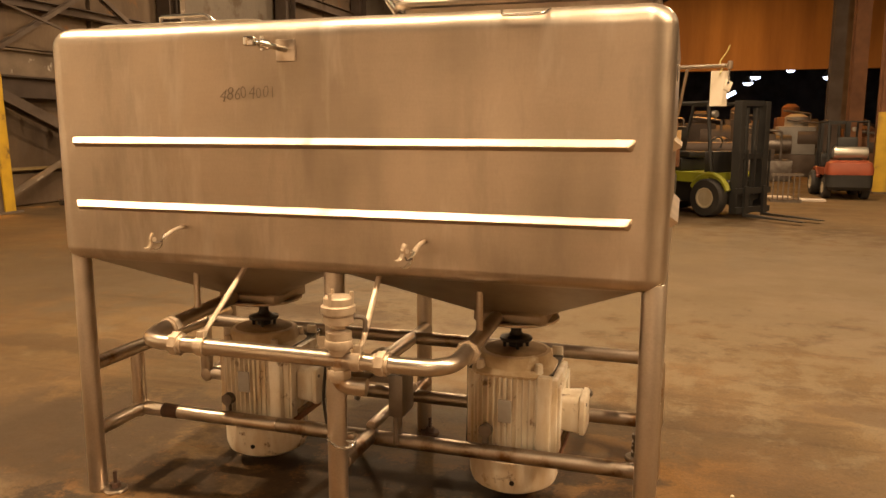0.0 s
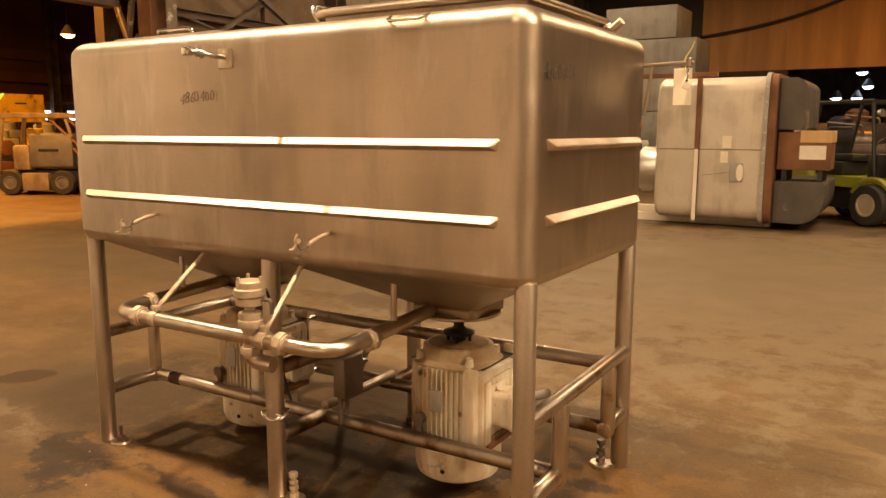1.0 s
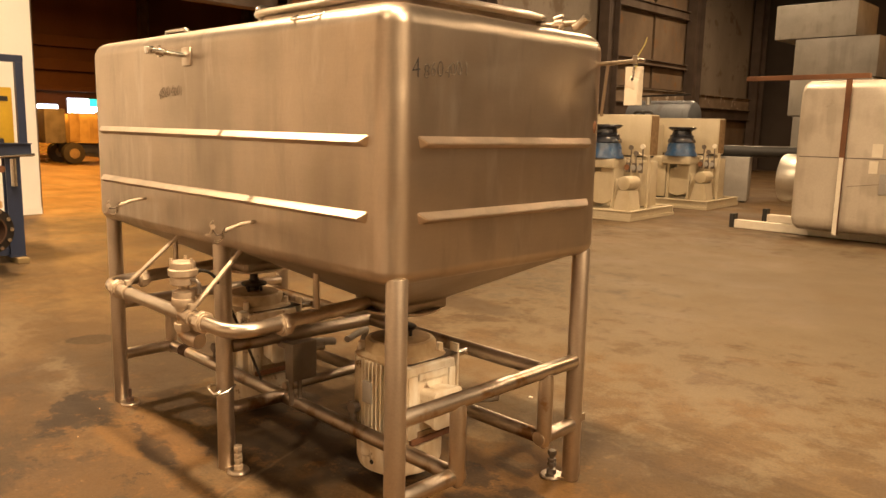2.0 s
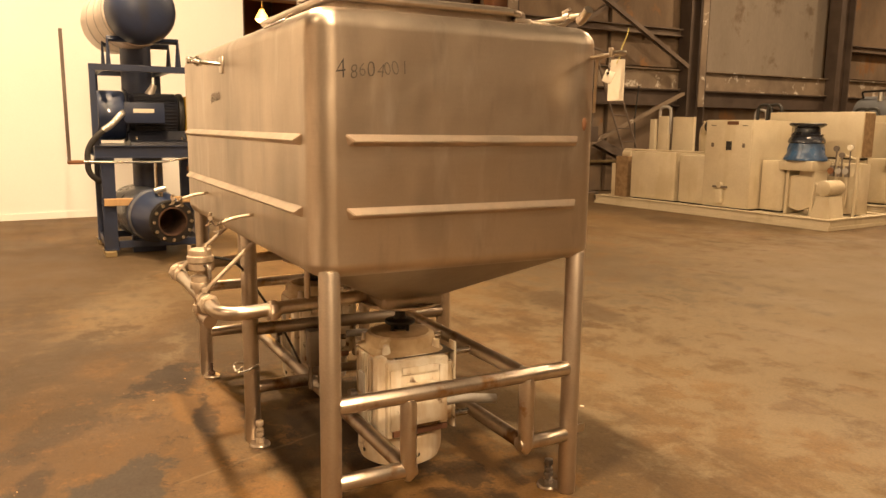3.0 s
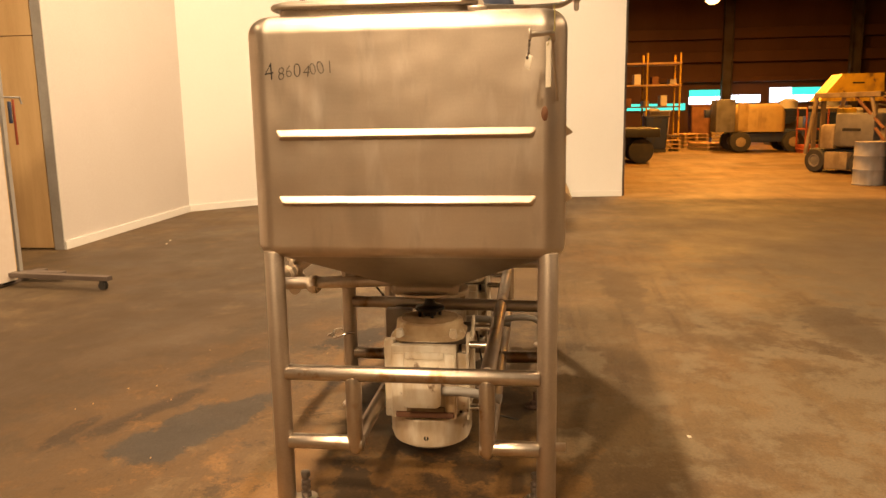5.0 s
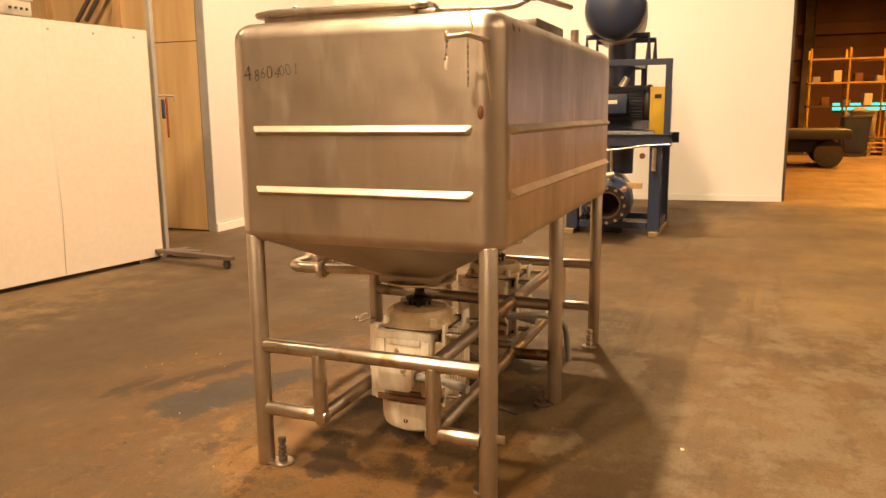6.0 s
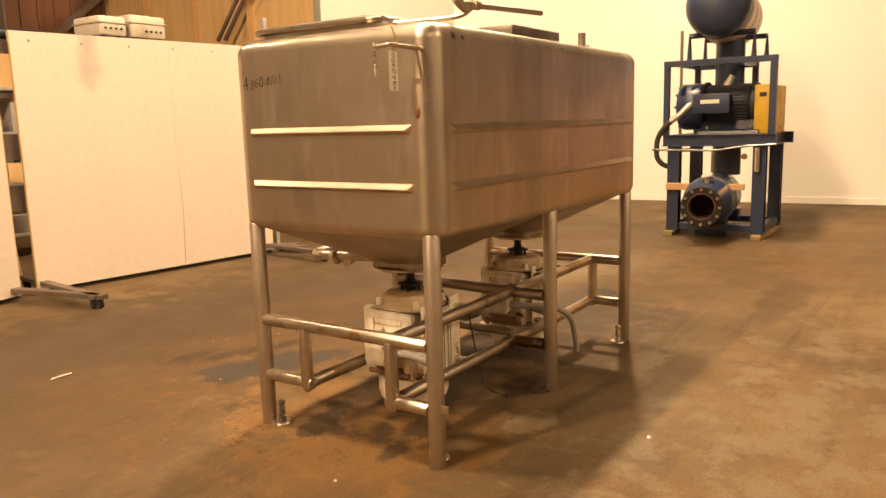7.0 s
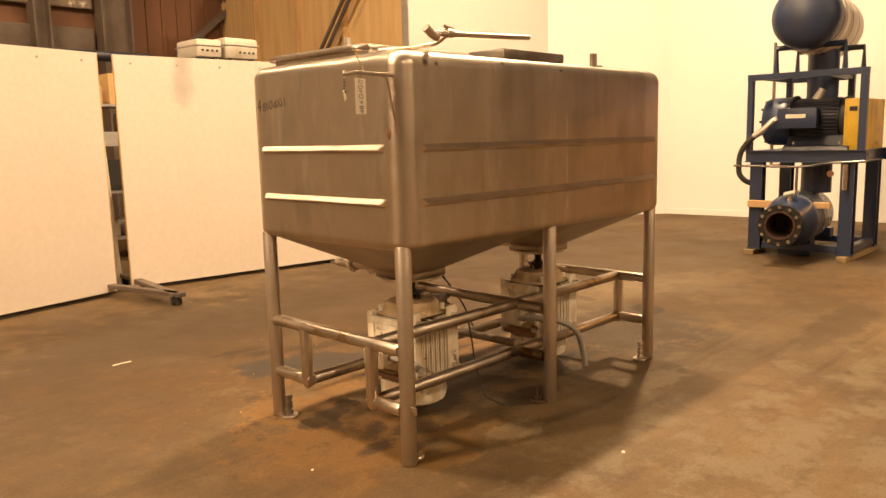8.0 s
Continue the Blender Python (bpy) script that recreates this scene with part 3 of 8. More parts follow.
def sweep(points, r, seg=12, bm=None):
    """A round tube along a polyline."""
    t = bmesh.new()
    pts = [Vector(p) for p in points]
    up = None
    rings = []
    for i, p in enumerate(pts):
        d = (pts[min(i + 1, len(pts) - 1)] - pts[max(i - 1, 0)]).normalized()
        if up is None:
            up = d.orthogonal().normalized()
        up = (up - d * up.dot(d)).normalized()
        side = d.cross(up)
        rings.append([t.verts.new(p + r * (math.cos(2 * math.pi * k / seg) * up + math.sin(2 * math.pi * k / seg) * side)) for k in range(seg)])
    for a, b in zip(rings, rings[1:]):
        for k in range(seg):
            t.faces.new((a[k], a[(k + 1) % seg], b[(k + 1) % seg], b[k]))
    t.faces.new(rings[0][::-1])
    t.faces.new(rings[-1])
    if bm is None:
        return t
    join(bm, t)
    return bm


def lathe(profile, seg=32, m=None, bm=None, caps=True):
    """A turned body about z from (radius, z) pairs."""
    t = bmesh.new()
    rings = []
    for r, z in profile:
        if r < 1e-6:
            rings.append([t.verts.new((0, 0, z))])
        else:
            rings.append([t.verts.new((r * math.cos(2 * math.pi * k / seg), r * math.sin(2 * math.pi * k / seg), z)) for k in range(seg)])
    for a, b in zip(rings, rings[1:]):
        for k in range(seg):
            j = (k + 1) % seg
            if len(a) == 1 and len(b) == 1:
                continue
            if len(a) == 1:
                t.faces.new((a[0], b[j], b[k]))
            elif len(b) == 1:
                t.faces.new((a[k], a[j], b[0]))
            else:
                t.faces.new((a[k], a[j], b[j], b[k]))
    for ring in (rings[0], rings[-1]) if caps else ():
        if len(ring) > 2:
            t.faces.new(ring)
    if m:
        t.transform(m)
    if bm is None:
        return t
    join(bm, t)
    return bm


def extrude(poly, direction, bm=None):
    """A prism from a planar polygon."""
    t = bmesh.new()
    d = Vector(direction)
    a = [t.verts.new(Vector(p)) for p in poly]
    b = [t.verts.new(Vector(p) + d) for p in poly]
    t.faces.new(a)
    t.faces.new(b[::-1])
    for i in range(len(a)):
        j = (i + 1) % len(a)
        t.faces.new((a[i], b[i], b[j], a[j]))
    if bm is None:
        return t
    join(bm, t)
    return bm


def ring_points(cx, cy, hx, hy, r, z, n=6):
    """A rounded rectangle, anticlockwise from its +x +y corner."""
    out = []
    for sx, sy, start in ((1, 1, 0), (-1, 1, 90), (-1, -1, 180), (1, -1, 270)):
        for i in range(n + 1):
            a = radians(start + 90 * i / n)
            out.append(Vector((cx + sx * (hx - r) + r * math.cos(a), cy + sy * (hy - r) + r * math.sin(a), z)))
    return out


def loft(rings, close_ends=True):
    t = bmesh.new()
    vs = [[t.verts.new(p) for p in ring] for ring in rings]
    for a, b in zip(vs, vs[1:]):
        for k in range(len(a)):
            j = (k + 1) % len(a)
            t.faces.new((a[k], a[j], b[j], b[k]))
    if close_ends:
        t.faces.new(vs[0][::-1])
        t.faces.new(vs[-1])
    return t


def ibeam(a, b, depth, width, web=0.02, flange=0.025, up=(0, 0, 1)):
    """A rolled H section from a to b; its web stands along up."""
    a, b = Vector(a), Vector(b)
    d = (b - a).normalized()
    up = Vector(up)
    up = (up - d * up.dot(d)).normalized()
    s = d.cross(up)
    h, w = depth / 2, width / 2
    poly = [(-w, -h), (w, -h), (w, -h + flange), (web / 2, -h + flange), (web / 2, h - flange), (w, h - flange), (w, h), (-w, h), (-w, h - flange), (-web / 2, h - flange), (-web / 2, -h + flange), (-w, -h + flange)]
    return extrude([a + s * x + up * y for x, y in poly], b - a)


# ---- the hall ----
X_WEST, Y_NORTH, Y_SOUTH, X_EAST, Z_ROOF = -12.2, 34.0, -7.0, 13.0, 9.6

solo("floor", box((-48, -14, -0.3), (20, 62, 0)), FLOOR_M, "stained worn brown concrete hall floor", "floor", "structure", smooth=0)

roof = box((-48, -14, Z_ROOF), (20, 62, Z_ROOF + 0.2))
for i in range(30):
    box((-48, -13 + i * 2.4, Z_ROOF - 0.22), (20, -12.86 + i * 2.4, Z_ROOF + 0.01), bm=roof)
for i in range(11):
    x = -46 + i * 6.2
    box((x, -14, Z_ROOF - 0.75), (x + 0.16, 62, Z_ROOF - 0.62), bm=roof)
    box((x, -14, Z_ROOF - 0.36), (x + 0.16, 62, Z_ROOF - 0.23), bm=roof)
solo("ceiling", roof, CEIL_M, "dark steel roof deck on purlins and girders", "ceiling", "structure", smooth=0)


def wall(name, a, b, mat, label):
    return solo(name, box(a, b), mat, label, "wall", "structure", smooth=0)


# out-of-view walls, pale or dark to set what the tank's steel reflects
wall("wall_east", (X_EAST, -14, 0), (X_EAST + 0.3, 6.2, Z_ROOF), UNSEEN_PALE, "unseen pale wall closing the hall, toned for the tank's reflection")
wall("wall_east_north", (X_EAST, 6.2, 0), (X_EAST + 0.3, 62, Z_ROOF), OLD_BEAM, "unseen dark wall closing the hall, toned for the tank's reflection")
wall("wall_south", (-48, Y_SOUTH - 0.3, 0), (3.6, Y_SOUTH, Z_ROOF), BROWN_SHEET, "brown painted sheet wall with steel posts")
wall("wall_south_east", (3.6, Y_SOUTH - 0.3, 0), (X_EAST, Y_SOUTH, Z_ROOF), UNSEEN_PALE, "unseen pale wall closing the hall, toned for the tank's reflection")
wall("wall_far_west", (-46.3, Y_SOUTH, 0), (-46, 62, Z_ROOF), BROWN_SHEET, "dark brown sheet wall of the far bay")
wall("wall_far_north", (-46, 61, 0), (X_EAST, 61.3, Z_ROOF), OLD_BEAM, "dark wall at the end of the far hall")

# west wall: backing, concrete panels, columns, girts, braces
west = wall("wall_west", (X_WEST - 0.5, 10.9, 0), (X_WEST - 0.12, Y_NORTH, Z_ROOF), CONCRETE, "old concrete panel wall between rusty steel columns")
BAY = 5.6
for i in range(5):
    y0 = 10.9 + i * BAY
    if i in (1, 3):
        part("concrete_panel", box((X_WEST - 0.13, y0 + 0.02, 2.9), (X_WEST - 0.01, y0 + BAY - 0.62, 9.3), 0.02), CONCRETE_SLAB, west, "tall bare grey concrete slab", smooth=0)
    for z0, z1 in ((0.02, 0.62), (0.66, 2.22)) if i in (1, 3) else ((0.02, 0.62), (0.66, 2.22), (3.0, 5.6), (5.66, 9.3)):
        for k in range(2):
            ya = y0 + 0.25 + k * (BAY - 0.3) / 2
            if ya + 2.5 < Y_NORTH:
                part("concrete_panel", box((X_WEST - 0.13, ya, z0), (X_WEST - 0.02 + 0.02 * ((i + k) % 2), ya + (BAY - 0.5) / 2 - 0.02, z1), 0.01), CONCRETE, west, smooth=0)
for i in range(5):
    y = 10.6 + i * BAY
    col = thing("steel_column", "rusty riveted steel column against the concrete wall", "column", pose(X_WEST + 0.25, y, 0), "wall columns", "structure")
    part("shaft", ibeam((0, 0, 0), (0, 0, Z_ROOF - 0.76), 0.62, 0.36, 0.03, 0.04, (0, 1, 0)), DARK_COLUMN, col, smooth=0)
    part("base_plate", box((-0.3, -0.4, 0), (0.3, 0.4, 0.04)), OLD_BEAM, col, smooth=0)
# the lowest row is a beam added for the dark band under the pale girder
for z, mat, d in ((2.262, DARK_COLUMN, 0.40), (2.71, PALE_BEAM, 0.48), (3.83, OLD_BEAM, 0.18), (5.62, OLD_BEAM, 0.3), (7.4, OLD_BEAM, 0.3)):
    for i in range(4):
        if i in (1, 3) and z > 3:
            continue
        y0 = 10.6 + i * BAY
        solo("wall_girt", ibeam((X_WEST + 0.12, y0 + 0.32, z), (X_WEST + 0.12, y0 + BAY - 0.32, z), d, 0.2, 0.02, 0.025), mat, "dusty steel girt or plain dark band along the concrete wall", "beam", "structure", "wall girts", smooth=0)


def brace(a, b, depth, mat=OLD_BEAM, label="diagonal steel brace between the columns"):
    return solo("wall_brace", ibeam(a, b, depth, depth * 0.8, 0.015, 0.015, (1, 0, 0)), mat, label, "brace", "structure", "wall braces", smooth=0)


BX = X_WEST + 0.36
brace((BX, 10.9, 2.12), (BX, 14.6, 0.60), 0.24)
brace((BX + 0.1, 10.95, 0.28), (BX + 0.1, 15.75, 2.36), 0.09, PALE_BEAM)
brace((BX + 0.2, 11.0, 3.70), (BX + 0.2, 13.75, 3.07), 0.05)
brace((BX, 11.0, 2.9), (BX, 15.7, 5.6), 0.11)
brace((BX + 0.12, 11.0, 5.5), (BX + 0.12, 15.8, 3.0), 0.12)

solo("wall_batten", box((X_WEST + 0.01, 10.95, 0.69), (X_WEST + 0.07, 15.8, 0.75), 0.006), TIMBER_OLD, "old timber batten along the concrete wall", "trim", "structure", smooth=0)
solo("column_flange", box((X_WEST + 0.46, 16.22, 2.05), (X_WEST + 0.49, 16.42, Z_ROOF - 0.8), 0.004), PALE_BEAM, "dusty pale plate on the wall column", "trim", "structure", smooth=0)
lad = thing("leaning_ladder", "thin dark steel ladder leaning on the wall girder", "ladder", pose(0, 0, 0))
for dy in (0.0, 0.42):
    part("stile", sweep([(-11.25, 13.95 + dy, 0.0), (-11.50, 13.45 + dy, 1.6), (-11.70, 13.02 + dy, 3.0)], 0.022, 8), OLD_BEAM, lad)
for k in range(9):
    z = 0.3 + 0.3 * k
    x, y = -11.25 - 0.25 * z / 1.6, 13.95 - 0.312 * z
    part("rung", rod((x, y, z), (x, y + 0.42, z), 0.016, 8), OLD_BEAM, lad)
for k, (y, z0, z1, sag) in enumerate(((12.35, 2.5, 1.1, 0.12), (12.50, 2.5, 1.6, -0.08), (12.95, 2.9, 1.3, 0.05), (14.35, 2.5, 1.0, -0.1))):
    solo("hanging_cable", sweep([(X_WEST + 0.42, y, z0), (X_WEST + 0.44, y + sag, (z0 + z1) / 2), (X_WEST + 0.42, y + sag * 0.3, z1)], 0.014, 6), BLACK, "slack black cable hanging from the girder", "cable", "", "hanging cables")
sb = thing("switch_box", "small dark switch box hung on the wall", "box", pose(X_WEST + 0.45, 12.98, 1.2))
part("case", box((-0.08, -0.13, 0), (0.08, 0.13, 0.34), 0.02), DARK_COLUMN, sb)
part("conduit", rod((0, 0, 0.33), (0, 0.02, 1.35), 0.018, 8), OLD_BEAM, sb)
dl = thing("hand_dolly", "low dark steel dolly on small wheels by the wall", "dolly", pose(-11.2, 12.2, 0))
for y in (-0.2, 0.2):
    part("side_bar", box((-0.45, y - 0.025, 0.10), (0.45, y + 0.025, 0.14), 0.004), OLD_BEAM, dl, smooth=0)
for x in (-0.4, 0.4):
    part("cross_bar", box((x - 0.025, -0.175, 0.105), (x + 0.025, 0.175, 0.135), 0.004), OLD_BEAM, dl, smooth=0)
    for y in (-0.2, 0.2):
        part("wheel", rod((x, y - 0.02, 0.05), (x, y + 0.02, 0.05), 0.05, 14), RUBBER, dl)

# two columns with yellow guards at the opening
col = thing("guarded_column", "tall brown steel column with overlapping scuffed yellow guard plates", "column", pose(-11.72, 10.42, 0), "guarded columns", "structure")
part("shaft", ibeam((0, -0.03, 0), (0, -0.03, Z_ROOF - 0.8), 0.56, 0.36, 0.03, 0.035, (0, 1, 0)), RUST, col, smooth=0)
part("shaft_flange", box((0.19, 0.04, 0), (0.22, 0.28, Z_ROOF - 0.8)), PALE_BEAM, col, "dusty pale flange plate", smooth=0)
part("guard_plate", extrude([(0.23, -0.34, 2.46), (0.23, 0.04, 2.46), (0.23, -0.02, 1.2), (0.23, -0.14, 0.0), (0.23, -0.30, 0.0)], (0.03, 0, 0)), YELLOW, col, "scuffed yellow guard plate", smooth=0)
part("guard_plate", extrude([(0.265, 0.03, 2.46), (0.265, 0.25, 2.46), (0.265, 0.34, 0.0), (0.265, 0.12, 0.0)], (0.03, 0, 0)), YELLOW, col, "scuffed yellow guard plate", smooth=0)
part("guard_wing", box((-0.2, -0.345, 0), (0.22, -0.32, 2.3)), YELLOW, col, smooth=0)
part("guard_wing", box((-0.2, 0.26, 0), (0.26, 0.30, 2.4)), YELLOW, col, smooth=0)
part("base_plate", box((-0.35, -0.45, 0), (0.35, 0.45, 0.03)), OLD_BEAM, col, smooth=0)
col = thing("guarded_column", "slim dark steel column with a scuffed yellow base", "column", pose(-13.15, 10.32, 0), "guarded columns", "structure")
part("shaft", ibeam((0, 0, 0), (0, 0, Z_ROOF - 0.8), 0.34, 0.28, 0.03, 0.035, (0, 1, 0)), DARK_COLUMN, col, smooth=0)
for y0, y1 in ((-0.14, 0.03), (0.035, 0.14)):
    part("guard_plate", box((0.145, y0, 0), (0.175, y1, 1.72)), YELLOW, col, "scuffed yellow guard plate", smooth=0)
part("guard_wing", box((-0.14, 0.172, 0), (0.14, 0.19, 1.72)), YELLOW, col, smooth=0)
for a, b in (((-12.9, 10.42, 2.1), (-11.9, 10.3, 5.6)), ((-12.9, 10.3, 4.2), (-11.9, 10.42, 1.5)), ((-12.9, 10.42, 5.4), (-11.9, 10.3, 8.4))):
    solo("column_brace", ibeam(a, b, 0.1, 0.08, 0.012, 0.012), PALE_BEAM, "pale diagonal brace between the guarded columns", "brace", "structure", "column braces", smooth=0)

wall("wall_lintel", (X_WEST - 0.45, 5.1, 3.8), (X_WEST - 0.1, 10.0, Z_ROOF), OLD_BEAM, "dark wall above the opening to the next bay")

# north wall with a wide opening under an orange header
north = wall("wall_north", (-7.0, Y_NORTH, 3.87), (X_EAST, Y_NORTH + 0.3, Z_ROOF), ORANGE_SHEET, "orange-brown sheet header wall over a wide opening")
wall("wall_north_west", (X_WEST - 0.5, Y_NORTH, 0), (-7.0, Y_NORTH + 0.3, Z_ROOF), CEIL_M, "dark wall beside the orange header")
solo("wall_north_side", box((-7.0, Y_NORTH, 0), (-3.6, Y_NORTH + 0.3, 3.87)), CEIL_M, "dark wall beside the opening", "wall", "structure", smooth=0)
for i in range(7):
    part("sheet_rib", box((-6.6 + i * 2.8, Y_NORTH - 0.02, 3.89), (-6.56 + i * 2.8, Y_NORTH, 9.5)), ORANGE_SHEET, north, smooth=0)
solo("drooping_cable", sweep(fillet([(-9.5, Y_NORTH - 0.1, 5.1), (-5.66, Y_NORTH - 0.15, 5.43), (-3.34, Y_NORTH - 0.15, 5.89), (-1.32, Y_NORTH - 0.15, 6.58), (2.5, Y_NORTH - 0.1, 8.6)], 1.2, 5), 0.06, 6), BLACK, "black cable drooping across the orange header wall", "cable", "structure", smooth=0)
for x, y in ((4.45, 24.0), (6.1, 24.5), (4.50, 20.6), (9.5, 30.0), (4.22, 26.0), (5.7, 33.4)):
    col = thing("steel_column", "brown steel column standing in the hall", "column", pose(x, y, 0), "hall columns", "structure")
    part("shaft", ibeam((0, 0, 0), (0, 0, Z_ROOF - 0.76), 0.45, 0.36, 0.03, 0.035, (0, 1, 0)), RUST if y < 25 else OLD_BEAM, col, smooth=0)
    part("base_plate", box((-0.25, -0.3, 0), (0.25, 0.3, 0.04)), OLD_BEAM, col, smooth=0)
    if y == 20.6:
        part("guard_plate", box((-0.24, -0.29, 0.04), (0.24, -0.24, 1.9)), YELLOW, col, "yellow painted guard", smooth=0)

# white painted backdrop wall in three leaves, with plywood ends
WHITE_H = 5.6


def leaf(name, a, b, mat, label="tall plain white painted backdrop wall"):
    a, b = Vector((*a, 0)), Vector((*b, 0))
    d = (b - a).normalized()
    n = Vector((-d.y, d.x, 0))
    w = solo(name, extrude([a, b, b + n * 0.12, a + n * 0.12], (0, 0, WHITE_H)), mat, label, "wall", "structure", smooth=0)
    part("baseboard", extrude([a + n * 0.122, b + n * 0.122, b + n * 0.142, a + n * 0.142], (0, 0, 0.10)), WALL_WHITE, w, "white baseboard", smooth=0)
    return w


P0, P1, P2, P3 = (-5.6, -2.17), (-9.15, -2.28), (-10.85, -0.75), (-11.45, 4.95)
# the side leaf takes a darker, pinker white than the other two
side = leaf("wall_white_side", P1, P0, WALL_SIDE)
part("edge_strip", box((-5.604, -2.168, 0), (-5.588, -2.05, WHITE_H)), GREY, side, "grey raw edge of the wall", smooth=0)
leaf("wall_white_corner", P2, P1, WALL_WHITE)
leaf("wall_white_back", P3, P2, WALL_WHITE)
solo("wall_white_edge", box((-11.6, 4.955, 0), (-11.42, 5.01, WHITE_H)), OLD_BEAM, "dark raw edge of the backdrop wall", "wall", "structure", smooth=0)

# ---- the mixing tank ----
TX0, TX1, TY0, TY1 = -2.36, -0.072, 2.422, 3.568
TCX, TCY = (TX0 + TX1) / 2, (TY0 + TY1) / 2
HX, HY = (TX1 - TX0) / 2, (TY1 - TY0) / 2
tank = thing("mixing_tank", "rectangular brushed stainless steel tank on tubular legs with two motors", "tank", pose(TCX, TCY, 0))


def tp(name, bm, mat, label="", parent=None, smooth=35):
    return part(name, bm, mat, parent or tank, label, world_place=True, smooth=smooth)


# vessel with rounded corners and edges
prof = []
for k in range(7):
    a = radians(90 * k / 6)
    prof.append((0.05 * (1 - math.sin(a)), 0.985 + 0.05 * (1 - math.cos(a))))
for k in range(7):
    a = radians(90 * k / 6)
    prof.append((0.07 * (1 - math.cos(a)), 1.790 + 0.07 * math.sin(a)))
rings = [ring_points(TCX, TCY, HX - i, HY - i, 0.085 - i * 0.6, z, 7) for i, z in prof]
rings += [ring_points(TCX, TCY, HX - 0.18, HY - 0.16, 0.04, 1.866, 7)]
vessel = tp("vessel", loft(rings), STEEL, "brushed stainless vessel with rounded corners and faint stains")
wn = vessel.modifiers.new("flat_faces", "WEIGHTED_NORMAL")
wn.keep_sharp = True

# two hoppers that run from the vessel's halves to round hubs
for cx in (-1.80, -0.65):
    left = cx < -1
    x0, x1 = (TX0 + 0.04, TCX - 0.004) if left else (TCX + 0.004, TX1 - 0.04)
    hc = (x0 + x1) / 2
    top = ring_points(hc, TCY, (x1 - x0) / 2, HY - 0.04, 0.07, 0.99, 7)
    rr = 0.187
    hop = []
    for s in (0.0, 0.12, 0.25, 0.38, 0.5, 0.62, 0.75, 0.88, 1.0):
        ring = []
        for p in top:
            q = p - Vector((cx, TCY, p.z))
            q.z = 0
            c = Vector((cx, TCY, 0)) + q.normalized() * rr
            pt = Vector((p.x, p.y, 0)).lerp(c, s)
            pt.z = 0.992 - 0.203 * s
            ring.append(pt)
        hop.append(ring)
    for drop, shrink in ((0.01, -0.001), (0.034, -0.001), (0.040, 0.004)):
        hop.append([Vector((cx, TCY, p.z - drop)) + Vector((p.x - cx, p.y - TCY, 0)) * (1 - shrink / rr) for p in hop[8]])
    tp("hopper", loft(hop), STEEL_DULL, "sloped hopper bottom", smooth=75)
    tp("hub", lathe([(0.0, 0.740), (0.165, 0.740), (0.172, 0.744), (0.172, 0.752), (0.0, 0.753)], 48, Matrix.Translation((cx, TCY, 0))), STEEL_TUBE, "round stainless hub ring", smooth=50)


def rib(a, b, out, z):
    """A folded stiffener: long slope above, short one below, cut to points at its ends."""
    a, b, o = Vector((*a, 0)), Vector((*b, 0)), Vector((*out, 0))
    d = (b - a).normalized()
    t = bmesh.new()
    up, low, tip = Vector((0, 0, z + 0.017)), Vector((0, 0, z - 0.026)), Vector((0, 0, z - 0.010))
    inn = -o * 0.004
    v = [t.verts.new(p) for p in (a + up + inn, b + up + inn, b - d * 0.012 + low + inn, a + d * 0.012 + low + inn, a + d * 0.03 + o * 0.027 + tip, b - d * 0.03 + o * 0.027 + tip)]
    for f in ((0, 1, 5, 4), (4, 5, 2, 3), (0, 4, 3), (1, 2, 5), (0, 3, 2, 1)):
        t.faces.new([v[i] for i in f])
    bmesh.ops.bevel(t, geom=t.edges[:], offset=0.003, segments=2, affect="EDGES")
    return t


for z in (1.444, 1.206):
    tp("rib", rib((TX0 + 0.105, TY0), (TX1 - 0.10, TY0), (0, -1), z), STEEL_RIB, "folded stiffening rib", smooth=0)
    tp("rib", rib((TX1 - 0.10, TY1), (TX0 + 0.105, TY1), (0, 1), z), STEEL_RIB, "folded stiffening rib", smooth=0)
    tp("rib", rib((TX1, TY0 + 0.105), (TX1, TY1 - 0.10), (1, 0), z), STEEL_RIB, "folded stiffening rib", smooth=0)
    tp("rib", rib((TX0, TY1 - 0.10), (TX0, TY0 + 0.105), (-1, 0), z), STEEL_RIB, "folded stiffening rib", smooth=0)

# legs, feet
LR, RR = 0.0365, 0.030
LEGS = [(-2.305, 2.486), (-1.205, 2.486), (-0.110, 2.486), (-2.315, 3.507), (-1.215, 3.507), (-0.116, 3.507)]
